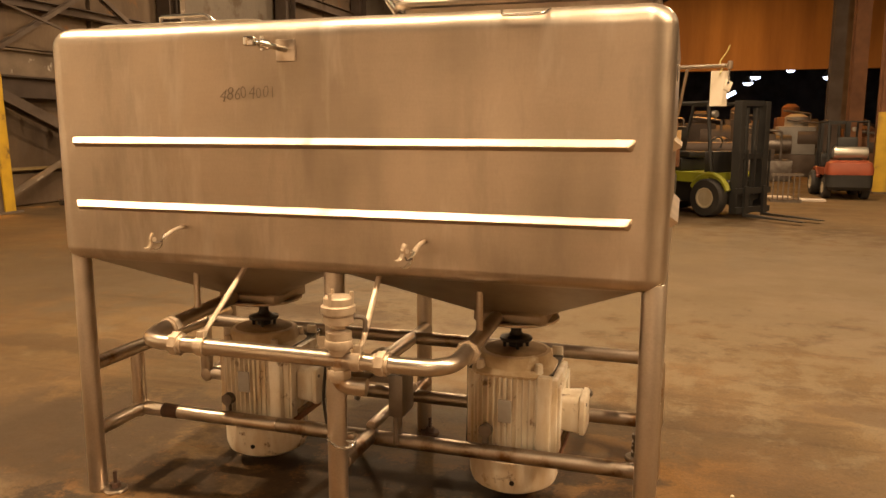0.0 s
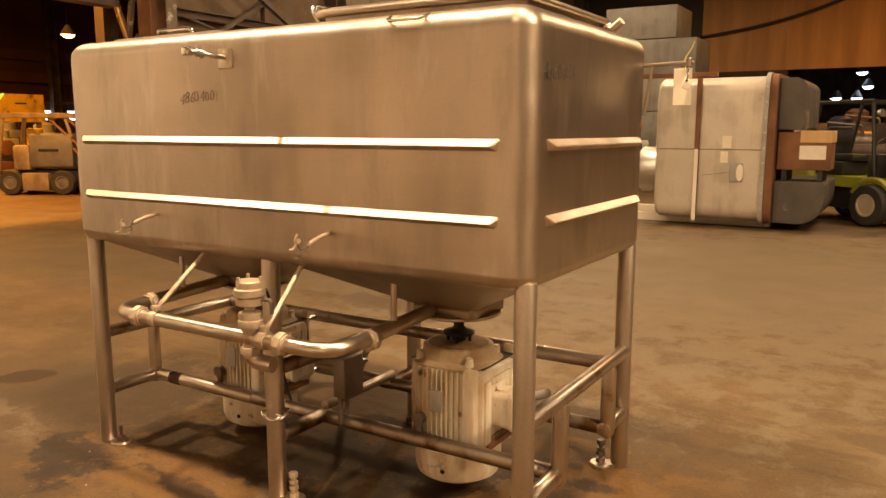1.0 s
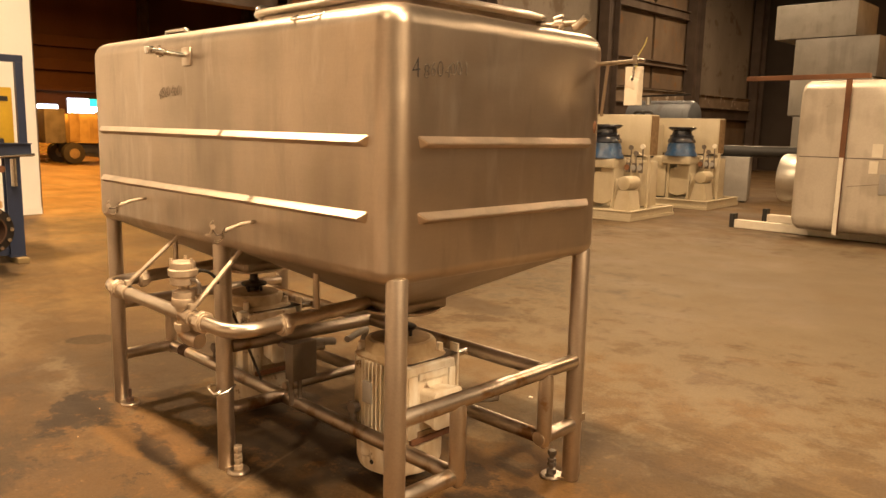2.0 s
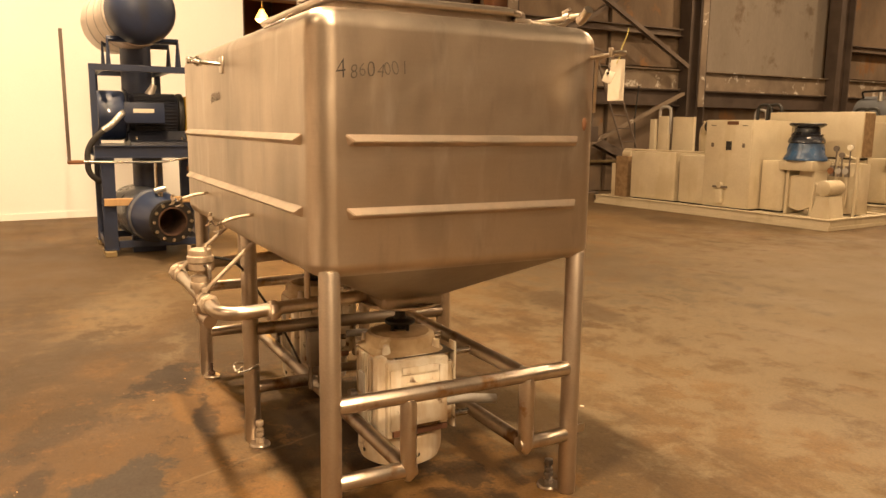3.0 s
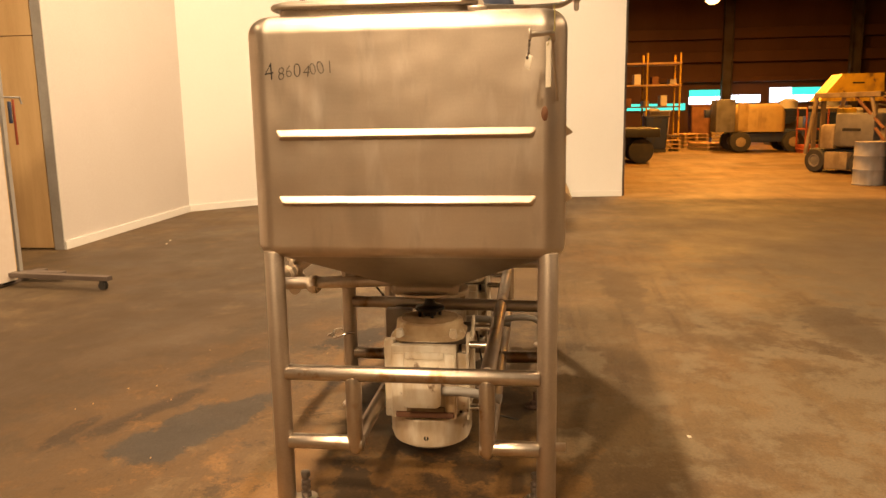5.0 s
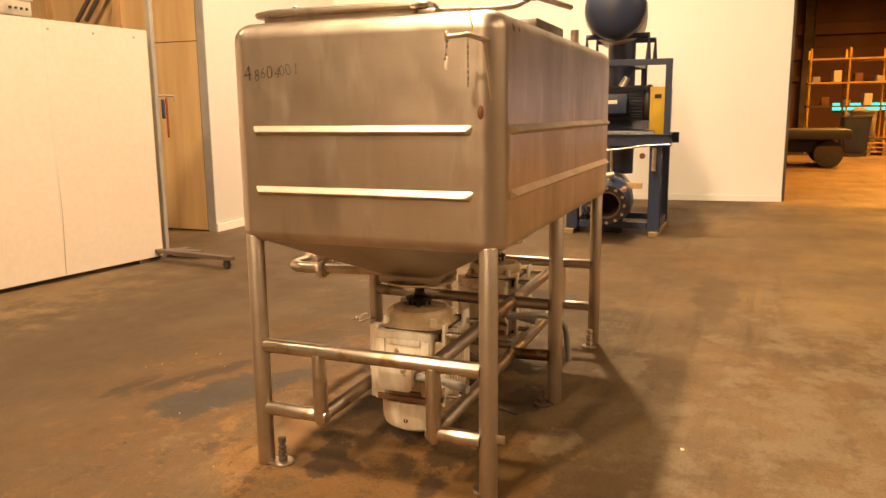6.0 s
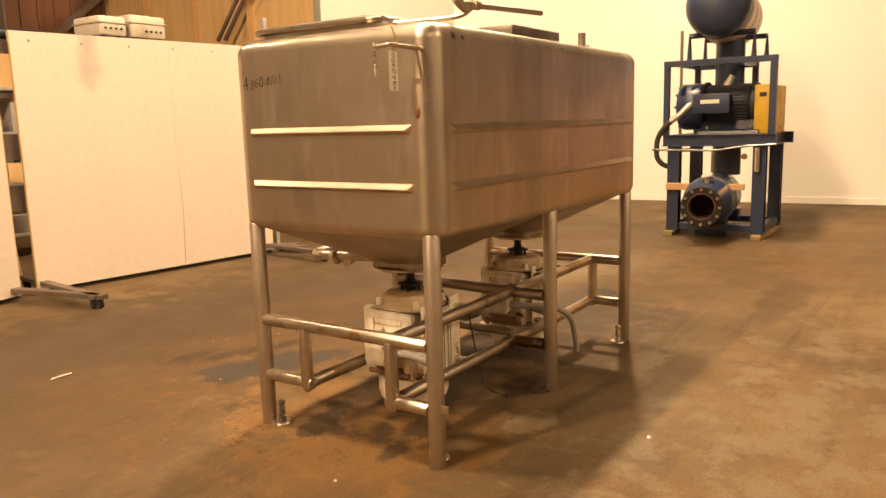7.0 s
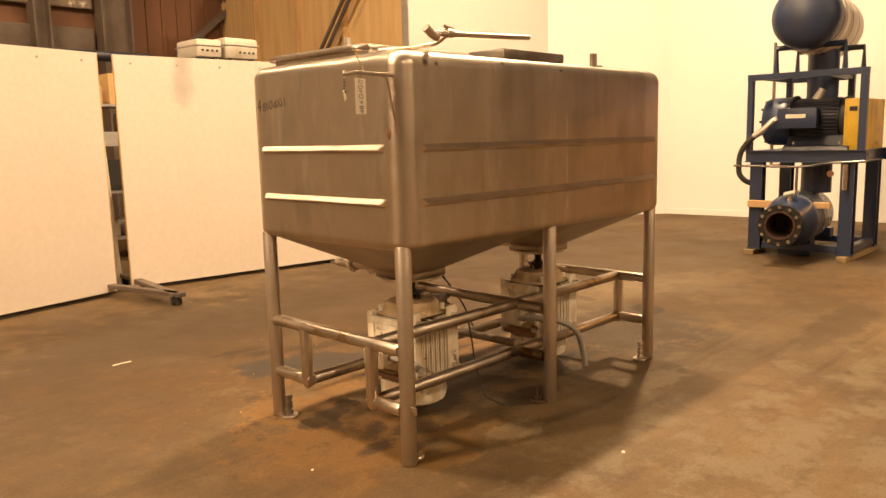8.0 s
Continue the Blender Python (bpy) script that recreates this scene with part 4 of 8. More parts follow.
for i, (x, y) in enumerate(LEGS):
    tp("leg", rod((x, y, 0), (x, y, 1.012), LR, 24, bevel=0.006), STEEL_LEG)
    sx = 1 if i in (0, 1, 3, 4) else -1
    sy = 1 if y < 3 else -1
    fx, fy = (x + sx * 0.075, y + sy * 0.012) if i in (0, 1, 3) else ((x - 0.012, y + sy * 0.075) if i in (2, 5) else (x + 0.045, y - 0.050))
    if i == 5:
        fx, fy = x - 0.070, y - 0.040
    pad = lathe([(0.0, 0.0), (0.046, 0.0), (0.048, 0.006), (0.044, 0.014), (0.0, 0.016)], 20, Matrix.Translation((fx, fy, 0)))
    d = Vector((fx - x, fy - y, 0)).normalized()
    s = Vector((-d.y, d.x, 0)) * 0.03
    c = Vector((x, y, 0.001))
    extrude([c + s, c - s, c - s + d * 0.07, c + s + d * 0.07], (0, 0, 0.013), pad)
    foot = tp("foot_pad", pad, RUST_DARK if i == 4 else STEEL_TUBE, "welded anchor foot")
    tall = i not in (0, 4)
    bolt = rod((fx, fy, 0.012), (fx, fy, 0.112 if tall else 0.085), 0.011 if tall else 0.008, 10)
    for z0, z1, rr in ((0.014, 0.036, 0.021), (0.048, 0.066, 0.020), (0.070, 0.084, 0.019), (0.098, 0.120, 0.019))[:4 if tall else 1]:
        rod((fx, fy, z0), (fx, fy, z1), rr, 6, bm=bolt, bevel=0.002)
    tp("anchor_bolt", bolt, RUST_DARK if i in (0, 4) else BRACKET if i in (2, 5) else CLAMP_STEEL, "dull anchor bolt with stacked nuts", foot)

# frame rails
YF, YB, ZL, ZU = 2.775, 3.285, 0.255, 0.535


def rail(a, b, r=RR, name="rail", label="", mat=None):
    return tp(name, rod(a, b, r, 20, bevel=0.003), mat or STEEL_TUBE, label)


for x in (-2.305, -0.107):
    rail((x, 2.488 + LR * 0.6, ZU), (x, 3.502 - LR * 0.6, ZU))
    rail((x, 2.488 + LR * 0.6, ZL), (x, YF + 0.03, ZL))
    rail((x, YB - 0.03, ZL), (x, 3.502 - LR * 0.6, ZL))
    for y in (YF, YB):
        ox = x + (0.007 if x > -1 else -0.007)
        tp("post", lathe([(0.0, ZL - 0.045), (0.012, ZL - 0.042), (0.024, ZL - 0.028), (0.0305, ZL - 0.005), (0.0305, ZU - 0.03), (0.026, ZU - 0.012), (0.0, ZU - 0.005)], 20, Matrix.Translation((ox, y, 0))), STEEL_TUBE, smooth=50)
STAINED = "rail with brown stains"
rail((-2.28, YF, ZL), (-1.62, YF, ZL), label="clean bright end of the rail")
rail((-1.619, YF, ZL), (-0.13, YF, ZL), label=STAINED, mat=STEEL_RAIL)
tp("rail_band", rod((-2.185, YF, ZL), (-2.105, YF, ZL), 0.0306, 20), RUST_DARK, "dark brown stained band", smooth=50)
rail((-2.28, YB, ZL), (-0.13, YB, ZL), label=STAINED, mat=STEEL_RAIL)
rail((-2.28, YB, ZU), (-0.13, YB, ZU), label=STAINED, mat=STEEL_RAIL)
rail((-1.195, 2.488 + LR * 0.6, 0.545), (-1.195, 3.502 - LR * 0.6, 0.532), label=STAINED, mat=STEEL_RAIL)
rail((-1.195, 2.488 + LR * 0.6, 0.265), (-1.195, YF + 0.02, 0.262), label=STAINED, mat=STEEL_RAIL)
rail((-1.195, YB - 0.02, 0.258), (-1.195, 3.502 - LR * 0.6, 0.262), label=STAINED, mat=STEEL_RAIL)
rail((-1.195, YF, 0.30), (-1.195, YB, 0.30), 0.022, label=STAINED, mat=STEEL_RAIL)
# welded sleeves where the long rails cross the middle bars
for z in (ZL, ZU):
    tp("sleeve", rod((-1.255, YB, z), (-1.19, YB, z), 0.0335, 20, bevel=0.003), STEEL_RAIL, "dark welded sleeve")


# motors
def motor(cx, cy):
    M = Matrix.Translation((cx, cy, 0))
    core = []
    for z, grow in ((0.207, -0.012), (0.213, 0.0), (0.545, 0.0), (0.552, -0.01)):
        core.append(ring_points(cx + 0.006, cy, 0.163 + grow, 0.148 + grow, 0.10, z, 6))
    body = tp("motor", loft(core), ENAMEL, "white enamelled finned electric motor with chipped dirty paint")
    # cooling fins stand out from the front, the rounded corners and the other side
    for k in range(34):
        a = radians(95 + 230 * k / 33)
        c, sn = math.cos(a), math.sin(a)
        sq = min(1 / max(abs(c), abs(sn)), 1.14)
        r0, r1 = 0.142 * (0.45 + 0.55 * sq), 0.173 * (0.5 + 0.5 * sq)
        d, w = Vector((c, sn, 0)), Vector((-sn, c, 0)) * 0.0042
        p = Vector((cx, cy, 0.218)) + Vector((0.016 * c, 0, 0))
        fin = extrude([p + d * r0 - w, p + d * r1 - w * 0.6, p + d * r1 + w * 0.6, p + d * r0 + w], (0, 0, 0.322))
        tp("fin", fin, ENAMEL, parent=body, smooth=0)
    tp("fan_cover", lathe([(0.0, 0.046), (0.09, 0.047), (0.14, 0.055), (0.172, 0.075), (0.182, 0.105), (0.183, 0.198), (0.177, 0.203), (0.0, 0.2035)], 44, M), ENAMEL, "round white fan cover", body)
    # end bell: eight-sided dusty shoulder, collar, flat top
    bell = []
    for z, h, r in ((0.536, 0.158, 0.09), (0.549, 0.162, 0.09), (0.560, 0.156, 0.12), (0.566, 0.152, 0.15), (0.604, 0.149, 0.149), (0.613, 0.142, 0.142), (0.617, 0.12, 0.12)):
        bell.append(ring_points(cx, cy, h, h, r, z, 4))
    tp("dust_cover", lathe([(0.0, 0.623), (0.07, 0.6225), (0.115, 0.620), (0.130, 0.614), (0.0, 0.612)], 28, M), DUST, "brown dust on the motor top", body)
    bl_ = tp("end_bell", loft(bell), DIRT_TOP, "dust-covered motor end bell", body, smooth=40)
    for k in range(4):
        a = radians(45 + 90 * k)
        lug = rod((cx + 0.16 * math.cos(a), cy + 0.16 * math.sin(a), 0.54), (cx + 0.165 * math.cos(a), cy + 0.165 * math.sin(a), 0.592), 0.022, 8, r2=0.014)
        tp("lug", lug, ENAMEL, parent=body)
    cp = lathe([(0.0, 0.624), (0.03, 0.626), (0.03, 0.648), (0.062, 0.651), (0.066, 0.657), (0.064, 0.664), (0.045, 0.669), (0.03, 0.673), (0.022, 0.685), (0.022, 0.748), (0.0, 0.748)], 28, M)
    tp("coupling", cp, DARK_METAL, "black shaft coupling", body)
    for k in range(4):
        a = radians(20 + 90 * k)
        tp("coupling_bolt", rod((cx + 0.046 * math.cos(a), cy + 0.046 * math.sin(a), 0.618), (cx + 0.046 * math.cos(a), cy + 0.046 * math.sin(a), 0.654), 0.007, 8), DARK_METAL, parent=body)
    # smooth corner plate and covers on the side away from the fins
    tp("corner_plate", box((cx + 0.118, cy - 0.178, 0.212), (cx + 0.172, cy - 0.132, 0.558), 0.010), ENAMEL, "smooth white corner plate", body)
    tp("side_panel", box((cx + 0.150, cy - 0.145, 0.215), (cx + 0.194, cy + 0.135, 0.542), 0.010), ENAMEL, "smooth white side panel", body)
    for y0, y1, z0, z1 in ((-0.135, -0.088, 0.25, 0.51), (0.09, 0.128, 0.25, 0.51), (-0.08, 0.084, 0.485, 0.515), (-0.08, 0.084, 0.222, 0.272)):
        tp("cover_strip", box((cx + 0.192, cy + y0, z0), (cx + 0.204, cy + y1, z1), 0.004), ENAMEL if z1 > 0.3 else DUST, parent=body)
    bx = loft([[Vector((cx + x, cy + p.x, p.y)) for p in ring_points(0.0, 0.380, 0.075 - i, 0.074 - i, 0.022, 0, 4)] for x, i in ((0.19, 0.006), (0.266, 0.0), (0.270, 0.004), (0.272, -0.004), (0.288, -0.004), (0.294, 0.004), (0.295, 0.02))])
    cb = tp("conduit_box", bx, ENAMEL, "rounded white conduit box with a lid", body)
    for sy in (-1, 1):
        tp("lid_screw", rod((cx + 0.292, cy + sy * 0.062, 0.43), (cx + 0.299, cy + sy * 0.062, 0.43), 0.007, 8), BRACKET, parent=cb)
    tp("conduit", sweep(fillet([(cx + 0.23, cy + 0.07, 0.355), (cx + 0.23, cy + 0.17, 0.36), (cx + 0.26, cy + 0.33, 0.34)], 0.06), 0.02, 12), GREY, "grey conduit stub", body)
    tp("drip_strip", box((cx + 0.196, cy - 0.125, 0.226), (cx + 0.212, cy + 0.125, 0.252), 0.004), RUST, "rusty strip under the covers", body)
    # mounting plate towards the back rails
    for x0, x1 in ((-0.165, -0.080), (0.118, 0.165)):
        pl = box((cx + x0, cy + 0.176, 0.205), (cx + x1, cy + 0.188, 0.585), 0.003)
        box((cx + x0 + 0.012, cy + 0.12, 0.24), (cx + x1 - 0.012, cy + 0.178, 0.50), 0.006, pl)
        tp("mounting_foot", pl, ENAMEL, "white mounting foot", body)
        for z in (ZL, ZU):
            tp("mounting_stud", rod((cx + (x0 + x1) / 2, cy + 0.186, z), (cx + (x0 + x1) / 2, YB - 0.02, z), 0.015, 12), STEEL_BRIGHT, "bright mounting stud", body)
    # black sheet behind the back fins that darkens the gaps between them
    tp("fin_bed", box((cx - 0.078, cy + 0.140, 0.214), (cx + 0.116, cy + 0.152, 0.540), 0.003), MOTTLED_BLACK, "black bed between the fins", body)
    for k in range(11):
        x = cx - 0.068 + 0.0176 * k
        tp("fin", box((x - 0.0042, cy + 0.150, 0.218), (x + 0.0042, cy + 0.186 - 0.004 * (k % 2), 0.535 - 0.01 * (k % 3)), 0.0015, seg=1), ENAMEL, parent=body, smooth=0)
    tp("crust", box((cx - 0.170, cy - 0.10, 0.544), (cx + 0.170, cy + 0.176, 0.5485), 0.002), MOTTLED_BLACK, "dark crust on the motor shoulder", body)
    tp("name_plate", box((cx - 0.030, cy - 0.182, 0.365), (cx + 0.022, cy - 0.171, 0.455), 0.002), GREY, "small grey blank data plate", body)
    tp("drain_plug", rod((cx + 0.03, cy - 0.174, 0.12), (cx + 0.03, cy - 0.182, 0.12), 0.01, 10), DARK_METAL, parent=body)
    tp("drain_plug", rod((cx + 0.174, cy + 0.0, 0.12), (cx + 0.182, cy + 0.0, 0.12), 0.011, 10), DARK_METAL, parent=body)
    knob = rod((cx - 0.075, cy - 0.192, 0.225), (cx - 0.075, cy - 0.192, 0.32), 0.013, 10)
    rod((cx - 0.075, cy - 0.205, 0.33), (cx - 0.075, cy - 0.175, 0.33), 0.026, 12, bm=knob)
    rod((cx - 0.10, cy - 0.185, 0.335), (cx - 0.05, cy - 0.185, 0.325), 0.012, 8, bm=knob)
    tp("eye_bolt", knob, BRACKET, "grey lifting eye", body)


motor(-1.80, 2.995)
motor(-0.65, 2.995)

# manifold along the front: elbows at its ends lead back to the hubs
MY, MZ = 2.25, 0.745
pts = fillet([(-1.86, 2.85, 0.772), (-1.86, MY, MZ), (-0.70, MY, MZ), (-0.70, 2.85, 0.772)], 0.12, 9)
mani = tp("manifold_pipe", sweep(pts, 0.028, 20), STEEL_TUBE, "bent stainless manifold pipe")


def clamp(p, axis, r=0.043, sides=8):
    """A faceted pipe union nut with a narrow shoulder on each side."""
    p, axis = Vector(p), Vector(axis).normalized()
    b = rod(p - axis * 0.015, p + axis * 0.015, r, sides, bevel=0.003)
    rod(p - axis * 0.026, p + axis * 0.026, r * 0.78, 20, bm=b)
    return b


for p, ax in (((-1.86, 2.43, 0.747), (0, 1, 0)), ((-1.70, MY, MZ), (1, 0, 0)), ((-0.93, MY, MZ), (1, 0, 0)), ((-0.70, 2.455, 0.747), (0, 1, 0))):
    tp("pipe_union", clamp(p, ax), CLAMP_STEEL, "pale union nut on the pipe", mani)
# valve with actuator over the tee
VX = -1.08
val = lathe([(0.0, 0.76), (0.03, 0.762), (0.03, 0.79), (0.042, 0.793), (0.042, 0.84), (0.03, 0.845), (0.02, 0.85), (0.02, 0.872), (0.0, 0.873)], 24, Matrix.Translation((VX, MY, 0)))
valve = tp("valve", val, CLAMP_STEEL, "stainless valve body on the manifold")
act = lathe([(0.0, 0.866), (0.044, 0.866), (0.050, 0.871), (0.050, 0.894), (0.046, 0.897), (0.046, 0.901), (0.056, 0.904), (0.056, 0.926), (0.047, 0.930), (0.047, 0.952), (0.043, 0.957), (0.0, 0.959)], 28, Matrix.Translation((VX, MY, 0)))
for a in (20, 140, 260):
    ex, ey = VX + 0.044 * math.cos(radians(a)), MY + 0.044 * math.sin(radians(a))
    rod((ex, ey, 0.93), (ex, ey, 0.972), 0.007, 6, bm=act)
tp("actuator", act, CLAMP_STEEL, "round stainless air actuator", valve)
tp("air_fitting", sweep(fillet([(VX + 0.05, MY + 0.01, 0.89), (VX + 0.085, MY + 0.02, 0.89), (VX + 0.085, MY + 0.02, 0.84)], 0.02), 0.008, 8), BRACKET, parent=valve)
tp("outlet_elbow", sweep(fillet([(VX, MY, 0.745), (VX, MY, 0.66), (VX + 0.09, MY + 0.015, 0.655)], 0.06, 8), 0.03, 18), STEEL_TUBE, "short outlet elbow", valve)
tp("outlet_clamp", clamp((VX, MY, 0.70), (0, 0, 1), 0.040), CLAMP_STEEL, parent=valve)
tp("valve_clamp", clamp((VX, MY, 0.80), (0, 0, 1), 0.046, 20), CLAMP_STEEL, parent=valve)
# air hose from the actuator down behind the middle leg
tp("air_hose", sweep(fillet([(VX + 0.01, MY + 0.05, 0.92), (VX - 0.08, 2.42, 0.88), (-1.30, 2.60, 0.62), (-1.38, 2.72, 0.42), (-1.40, 2.80, 0.24)], 0.15, 8), 0.006, 8), RUBBER, "thin black air hose")
# stay rods and hanger stubs
for a, b in (((-1.60, MY, 0.775), (-1.555, 2.49, 1.0)), ((-1.015, MY, 0.775), (-1.03, 2.49, 1.0))):
    st = sweep(fillet([a, (a[0] + 0.01, a[1] + 0.02, a[2] + 0.03), b], 0.01), 0.0095, 10)
    rod((a[0] - 0.016, a[1], MZ), (a[0] + 0.016, a[1], MZ), 0.034, 18, bm=st)
    box((a[0] - 0.012, a[1] - 0.012, 0.765), (a[0] + 0.016, a[1] + 0.012, 0.80), 0.003, st)
    tp("stay_rod", st, CLAMP_STEEL, "bright stay rod holding the pipe")
for x in (-1.86, -0.70):
    tp("hanger", rod((x, 2.60, 0.74), (x, 2.60, 0.97), 0.0125, 12), STEEL_TUBE, "vertical hanger tube")

# junction box on a bracket between the motors
jb = tp("junction_box", box((-1.095, 2.715, 0.375), (-1.035, 2.845, 0.545), 0.006), BRACKET, "flat grey junction box")
for y in (2.68, 2.725):
    tp("box_post", rod((-1.07, y + 0.05, 0.26), (-1.07, y + 0.05, 0.38), 0.011, 8), BRACKET, parent=jb)
tp("box_arm", box((-1.19, 2.74, 0.50), (-1.10, 2.775, 0.53), 0.003), BRACKET, parent=jb)
tp("cable_gland", rod((-1.07, 2.84, 0.50), (-1.06, 2.90, 0.495), 0.013, 10), STEEL_BRIGHT, parent=jb)
# cables on the back side
tp("power_cable", sweep(fillet([(-1.30, 3.22, 0.42), (-1.38, 3.42, 0.43), (-1.5, 3.5, 0.36), (-1.56, 3.5, 0.2), (-1.58, 3.5, 0.12)], 0.14, 8), 0.017, 12), GREY, "thick grey power cable with a cut end")
tp("power_cable", sweep(fillet([(-0.90, 3.18, 0.50), (-0.91, 3.22, 0.24), (-0.93, 3.27, 0.05), (-0.95, 3.33, 0.03), (-0.97, 3.38, 0.010)], 0.05, 8), 0.0045, 10), RUBBER, "thin black cable trailing to the floor")


# hanging clamp arms on the front
def strip(points, width, thick, axis):
    """A bent flat strip along a polyline; axis is its width direction."""
    ax = Vector(axis).normalized() * width / 2
    pts = [Vector(p) for p in points]
    t = bmesh.new()
    rows = []
    for i, p in enumerate(pts):
        d = (pts[min(i + 1, len(pts) - 1)] - pts[max(i - 1, 0)]).normalized()
        n = d.cross(ax).normalized() * thick / 2
        rows.append([t.verts.new(q) for q in (p - ax - n, p + ax - n, p + ax + n, p - ax + n)])
    for u, v in zip(rows, rows[1:]):
        for k in range(4):
            t.faces.new((u[k], u[(k + 1) % 4], v[(k + 1) % 4], v[k]))
    t.faces.new(rows[0][::-1])
    t.faces.new(rows[-1])
    return t


def clamp_arm(x, z0, lift):
    """A rod with a bent clip at its end and the clip's other half hanging before it."""
    z1 = z0 - 0.026
    ar = tp("clamp_arm", sweep(fillet([(x, TY0 + 0.01, z0), (x, TY0 - 0.06, z0 - 0.006), (x + 0.004, 2.295, z1)], 0.03), 0.0075, 10), CLAMP_STEEL, "bright arm with a hanging pipe clip")
    clip = strip(fillet([(x + 0.006, 2.30, z1 + 0.012), (x + 0.004, 2.288, z1 - 0.004), (x - 0.004, 2.296, z1 - 0.026), (x - 0.014, 2.284, z1 - 0.040), (x - 0.024, 2.272, z1 - 0.038)], 0.01, 3), 0.020, 0.005, (0.75, -0.65, 0))
    tp("clip", clip, STEEL_BRIGHT, "bent bright clip half", ar)
    loose = strip(fillet([(x - 0.006, 2.256, z1 + 0.022 + lift), (x - 0.010, 2.248, z1 + 0.010 + lift), (x - 0.014, 2.258, z1 - 0.012 + lift), (x - 0.020, 2.250, z1 - 0.030 + lift), (x - 0.032, 2.242, z1 - 0.032 + lift)], 0.01, 3), 0.022, 0.005, (0.75, -0.65, 0))
    rod((x - 0.016, 2.258, z1 + lift), (x + 0.002, 2.252, z1 + lift), 0.009, 10, bm=loose)
    tp("loose_clip", loose, CLAMP_STEEL, "loose half of the clip", ar)
    tp("clip_wire", sweep([(x + 0.002, 2.29, z1 - 0.01), (x - 0.006, 2.270, z1 - 0.014), (x - 0.014, 2.256, z1 - 0.008 + lift)], 0.003, 6), BRACKET, parent=ar)


clamp_arm(-1.775, 1.135, 0.0)
clamp_arm(-0.845, 1.122, 0.018)
pl = tp("bracket_plate", box((-1.372, TY0 - 0.006, 1.712), (-1.300, TY0 + 0.012, 1.785), 0.003), STEEL_TUBE, "square weld plate with a sampling cock")
ck = sweep(fillet([(-1.335, TY0 - 0.002, 1.752), (-1.345, TY0 - 0.07, 1.756), (-1.385, 2.30, 1.765)], 0.04), 0.010, 12)
rod((-1.352, 2.335, 1.757), (-1.372, 2.312, 1.763), 0.016, 12, bm=ck)
box((-1.412, 2.278, 1.752), (-1.375, 2.305, 1.782), 0.005, ck)
rod((-1.365, 2.32, 1.74), (-1.365, 2.32, 1.785), 0.008, 8, bm=ck)
tp("sampling_cock", ck, STEEL_BRIGHT, "small bright cock on a bent arm", pl)
# wire clip round the middle leg
wc = []
for k in range(25):
    a = radians(360 * k / 24)
    wc.append((-1.175 + 0.05 * math.cos(a), 2.455 + 0.055 * math.sin(a), 0.375 + 0.012 * math.sin(2 * a)))
cl = sweep(wc, 0.005, 8)
sweep(fillet([(-1.14, 2.41, 0.372), (-1.11, 2.385, 0.378), (-1.10, 2.41, 0.392), (-1.14, 2.425, 0.386)], 0.015), 0.005, 8, bm=cl)
tp("wire_clip", cl, STEEL_BRIGHT, "loose wire hose clip round the leg")
# small ear plate on the back corner leg
ear = box((-0.106, 3.530, 0.252), (-0.100, 3.578, 0.288), 0.002)
tp("ear_plate", ear, STEEL_TUBE)
tp("ear_plate", box((-2.37, 3.50, 0.24), (-2.33, 3.506, 0.27), 0.002), STEEL_TUBE)

# lids and fittings on the top
ld = loft([ring_points(-0.56, 2.88, 0.415 - i, 0.365 - i, 0.05, z, 5) for i, z in ((0.012, 1.862), (0.012, 1.882), (0.0, 1.884), (0.0, 1.906), (0.02, 1.915), (0.06, 1.917))])
lid = tp("lid", ld, STEEL, "large raised stainless lid with a rolled rim")
rim = [Vector(p) for p in ring_points(-0.56, 2.88, 0.42, 0.37, 0.05, 1.892, 5)]
tp("lid_rim", sweep(rim + [rim[0]], 0.012, 10), STEEL_TUBE, "rolled rim", lid)
tp("lid_handle", sweep(fillet([(-0.985, 2.56, 1.87), (-1.03, 2.56, 1.93), (-1.03, 2.70, 1.935), (-0.83, 2.72, 1.94), (-0.80, 2.72, 1.90)], 0.03), 0.011, 10), STEEL_BRIGHT, "bent tube handle", lid)
tp("lid_handle", sweep(fillet([(-0.62, 2.56, 1.91), (-0.62, 2.56, 1.945), (-0.36, 2.56, 1.945), (-0.36, 2.56, 1.91)], 0.03), 0.009, 10), STEEL_BRIGHT, "bent tube handle", lid)
hg = rod((-0.22, 3.255, 1.885), (-0.17, 3.255, 1.885), 0.022, 14)
box((-0.24, 3.22, 1.862), (-0.15, 3.29, 1.878), 0.003, hg)
tp("lid_hinge", hg, STEEL_TUBE, parent=lid)
hg = rod((-0.95, 3.255, 1.885), (-0.90, 3.255, 1.885), 0.022, 14)
box((-0.97, 3.22, 1.862), (-0.88, 3.29, 1.878), 0.003, hg)
tp("lid_hinge", hg, STEEL_TUBE, parent=lid)
front_grip = sweep(fillet([(-0.60, TY0 + 0.035, 1.85), (-0.59, TY0 - 0.006, 1.832), (-0.46, TY0 - 0.006, 1.832), (-0.45, TY0 + 0.035, 1.85)], 0.02), 0.005, 8)
tp("grip_wire", front_grip, STEEL_BRIGHT)
sl = tp("small_lid", loft([ring_points(-1.92, 2.92, 0.36 - i, 0.31 - i, 0.04, z, 4) for i, z in ((0.0, 1.864), (0.0, 1.884), (0.012, 1.890), (0.05, 1.891))]), STEEL, "flat stainless hatch cover")
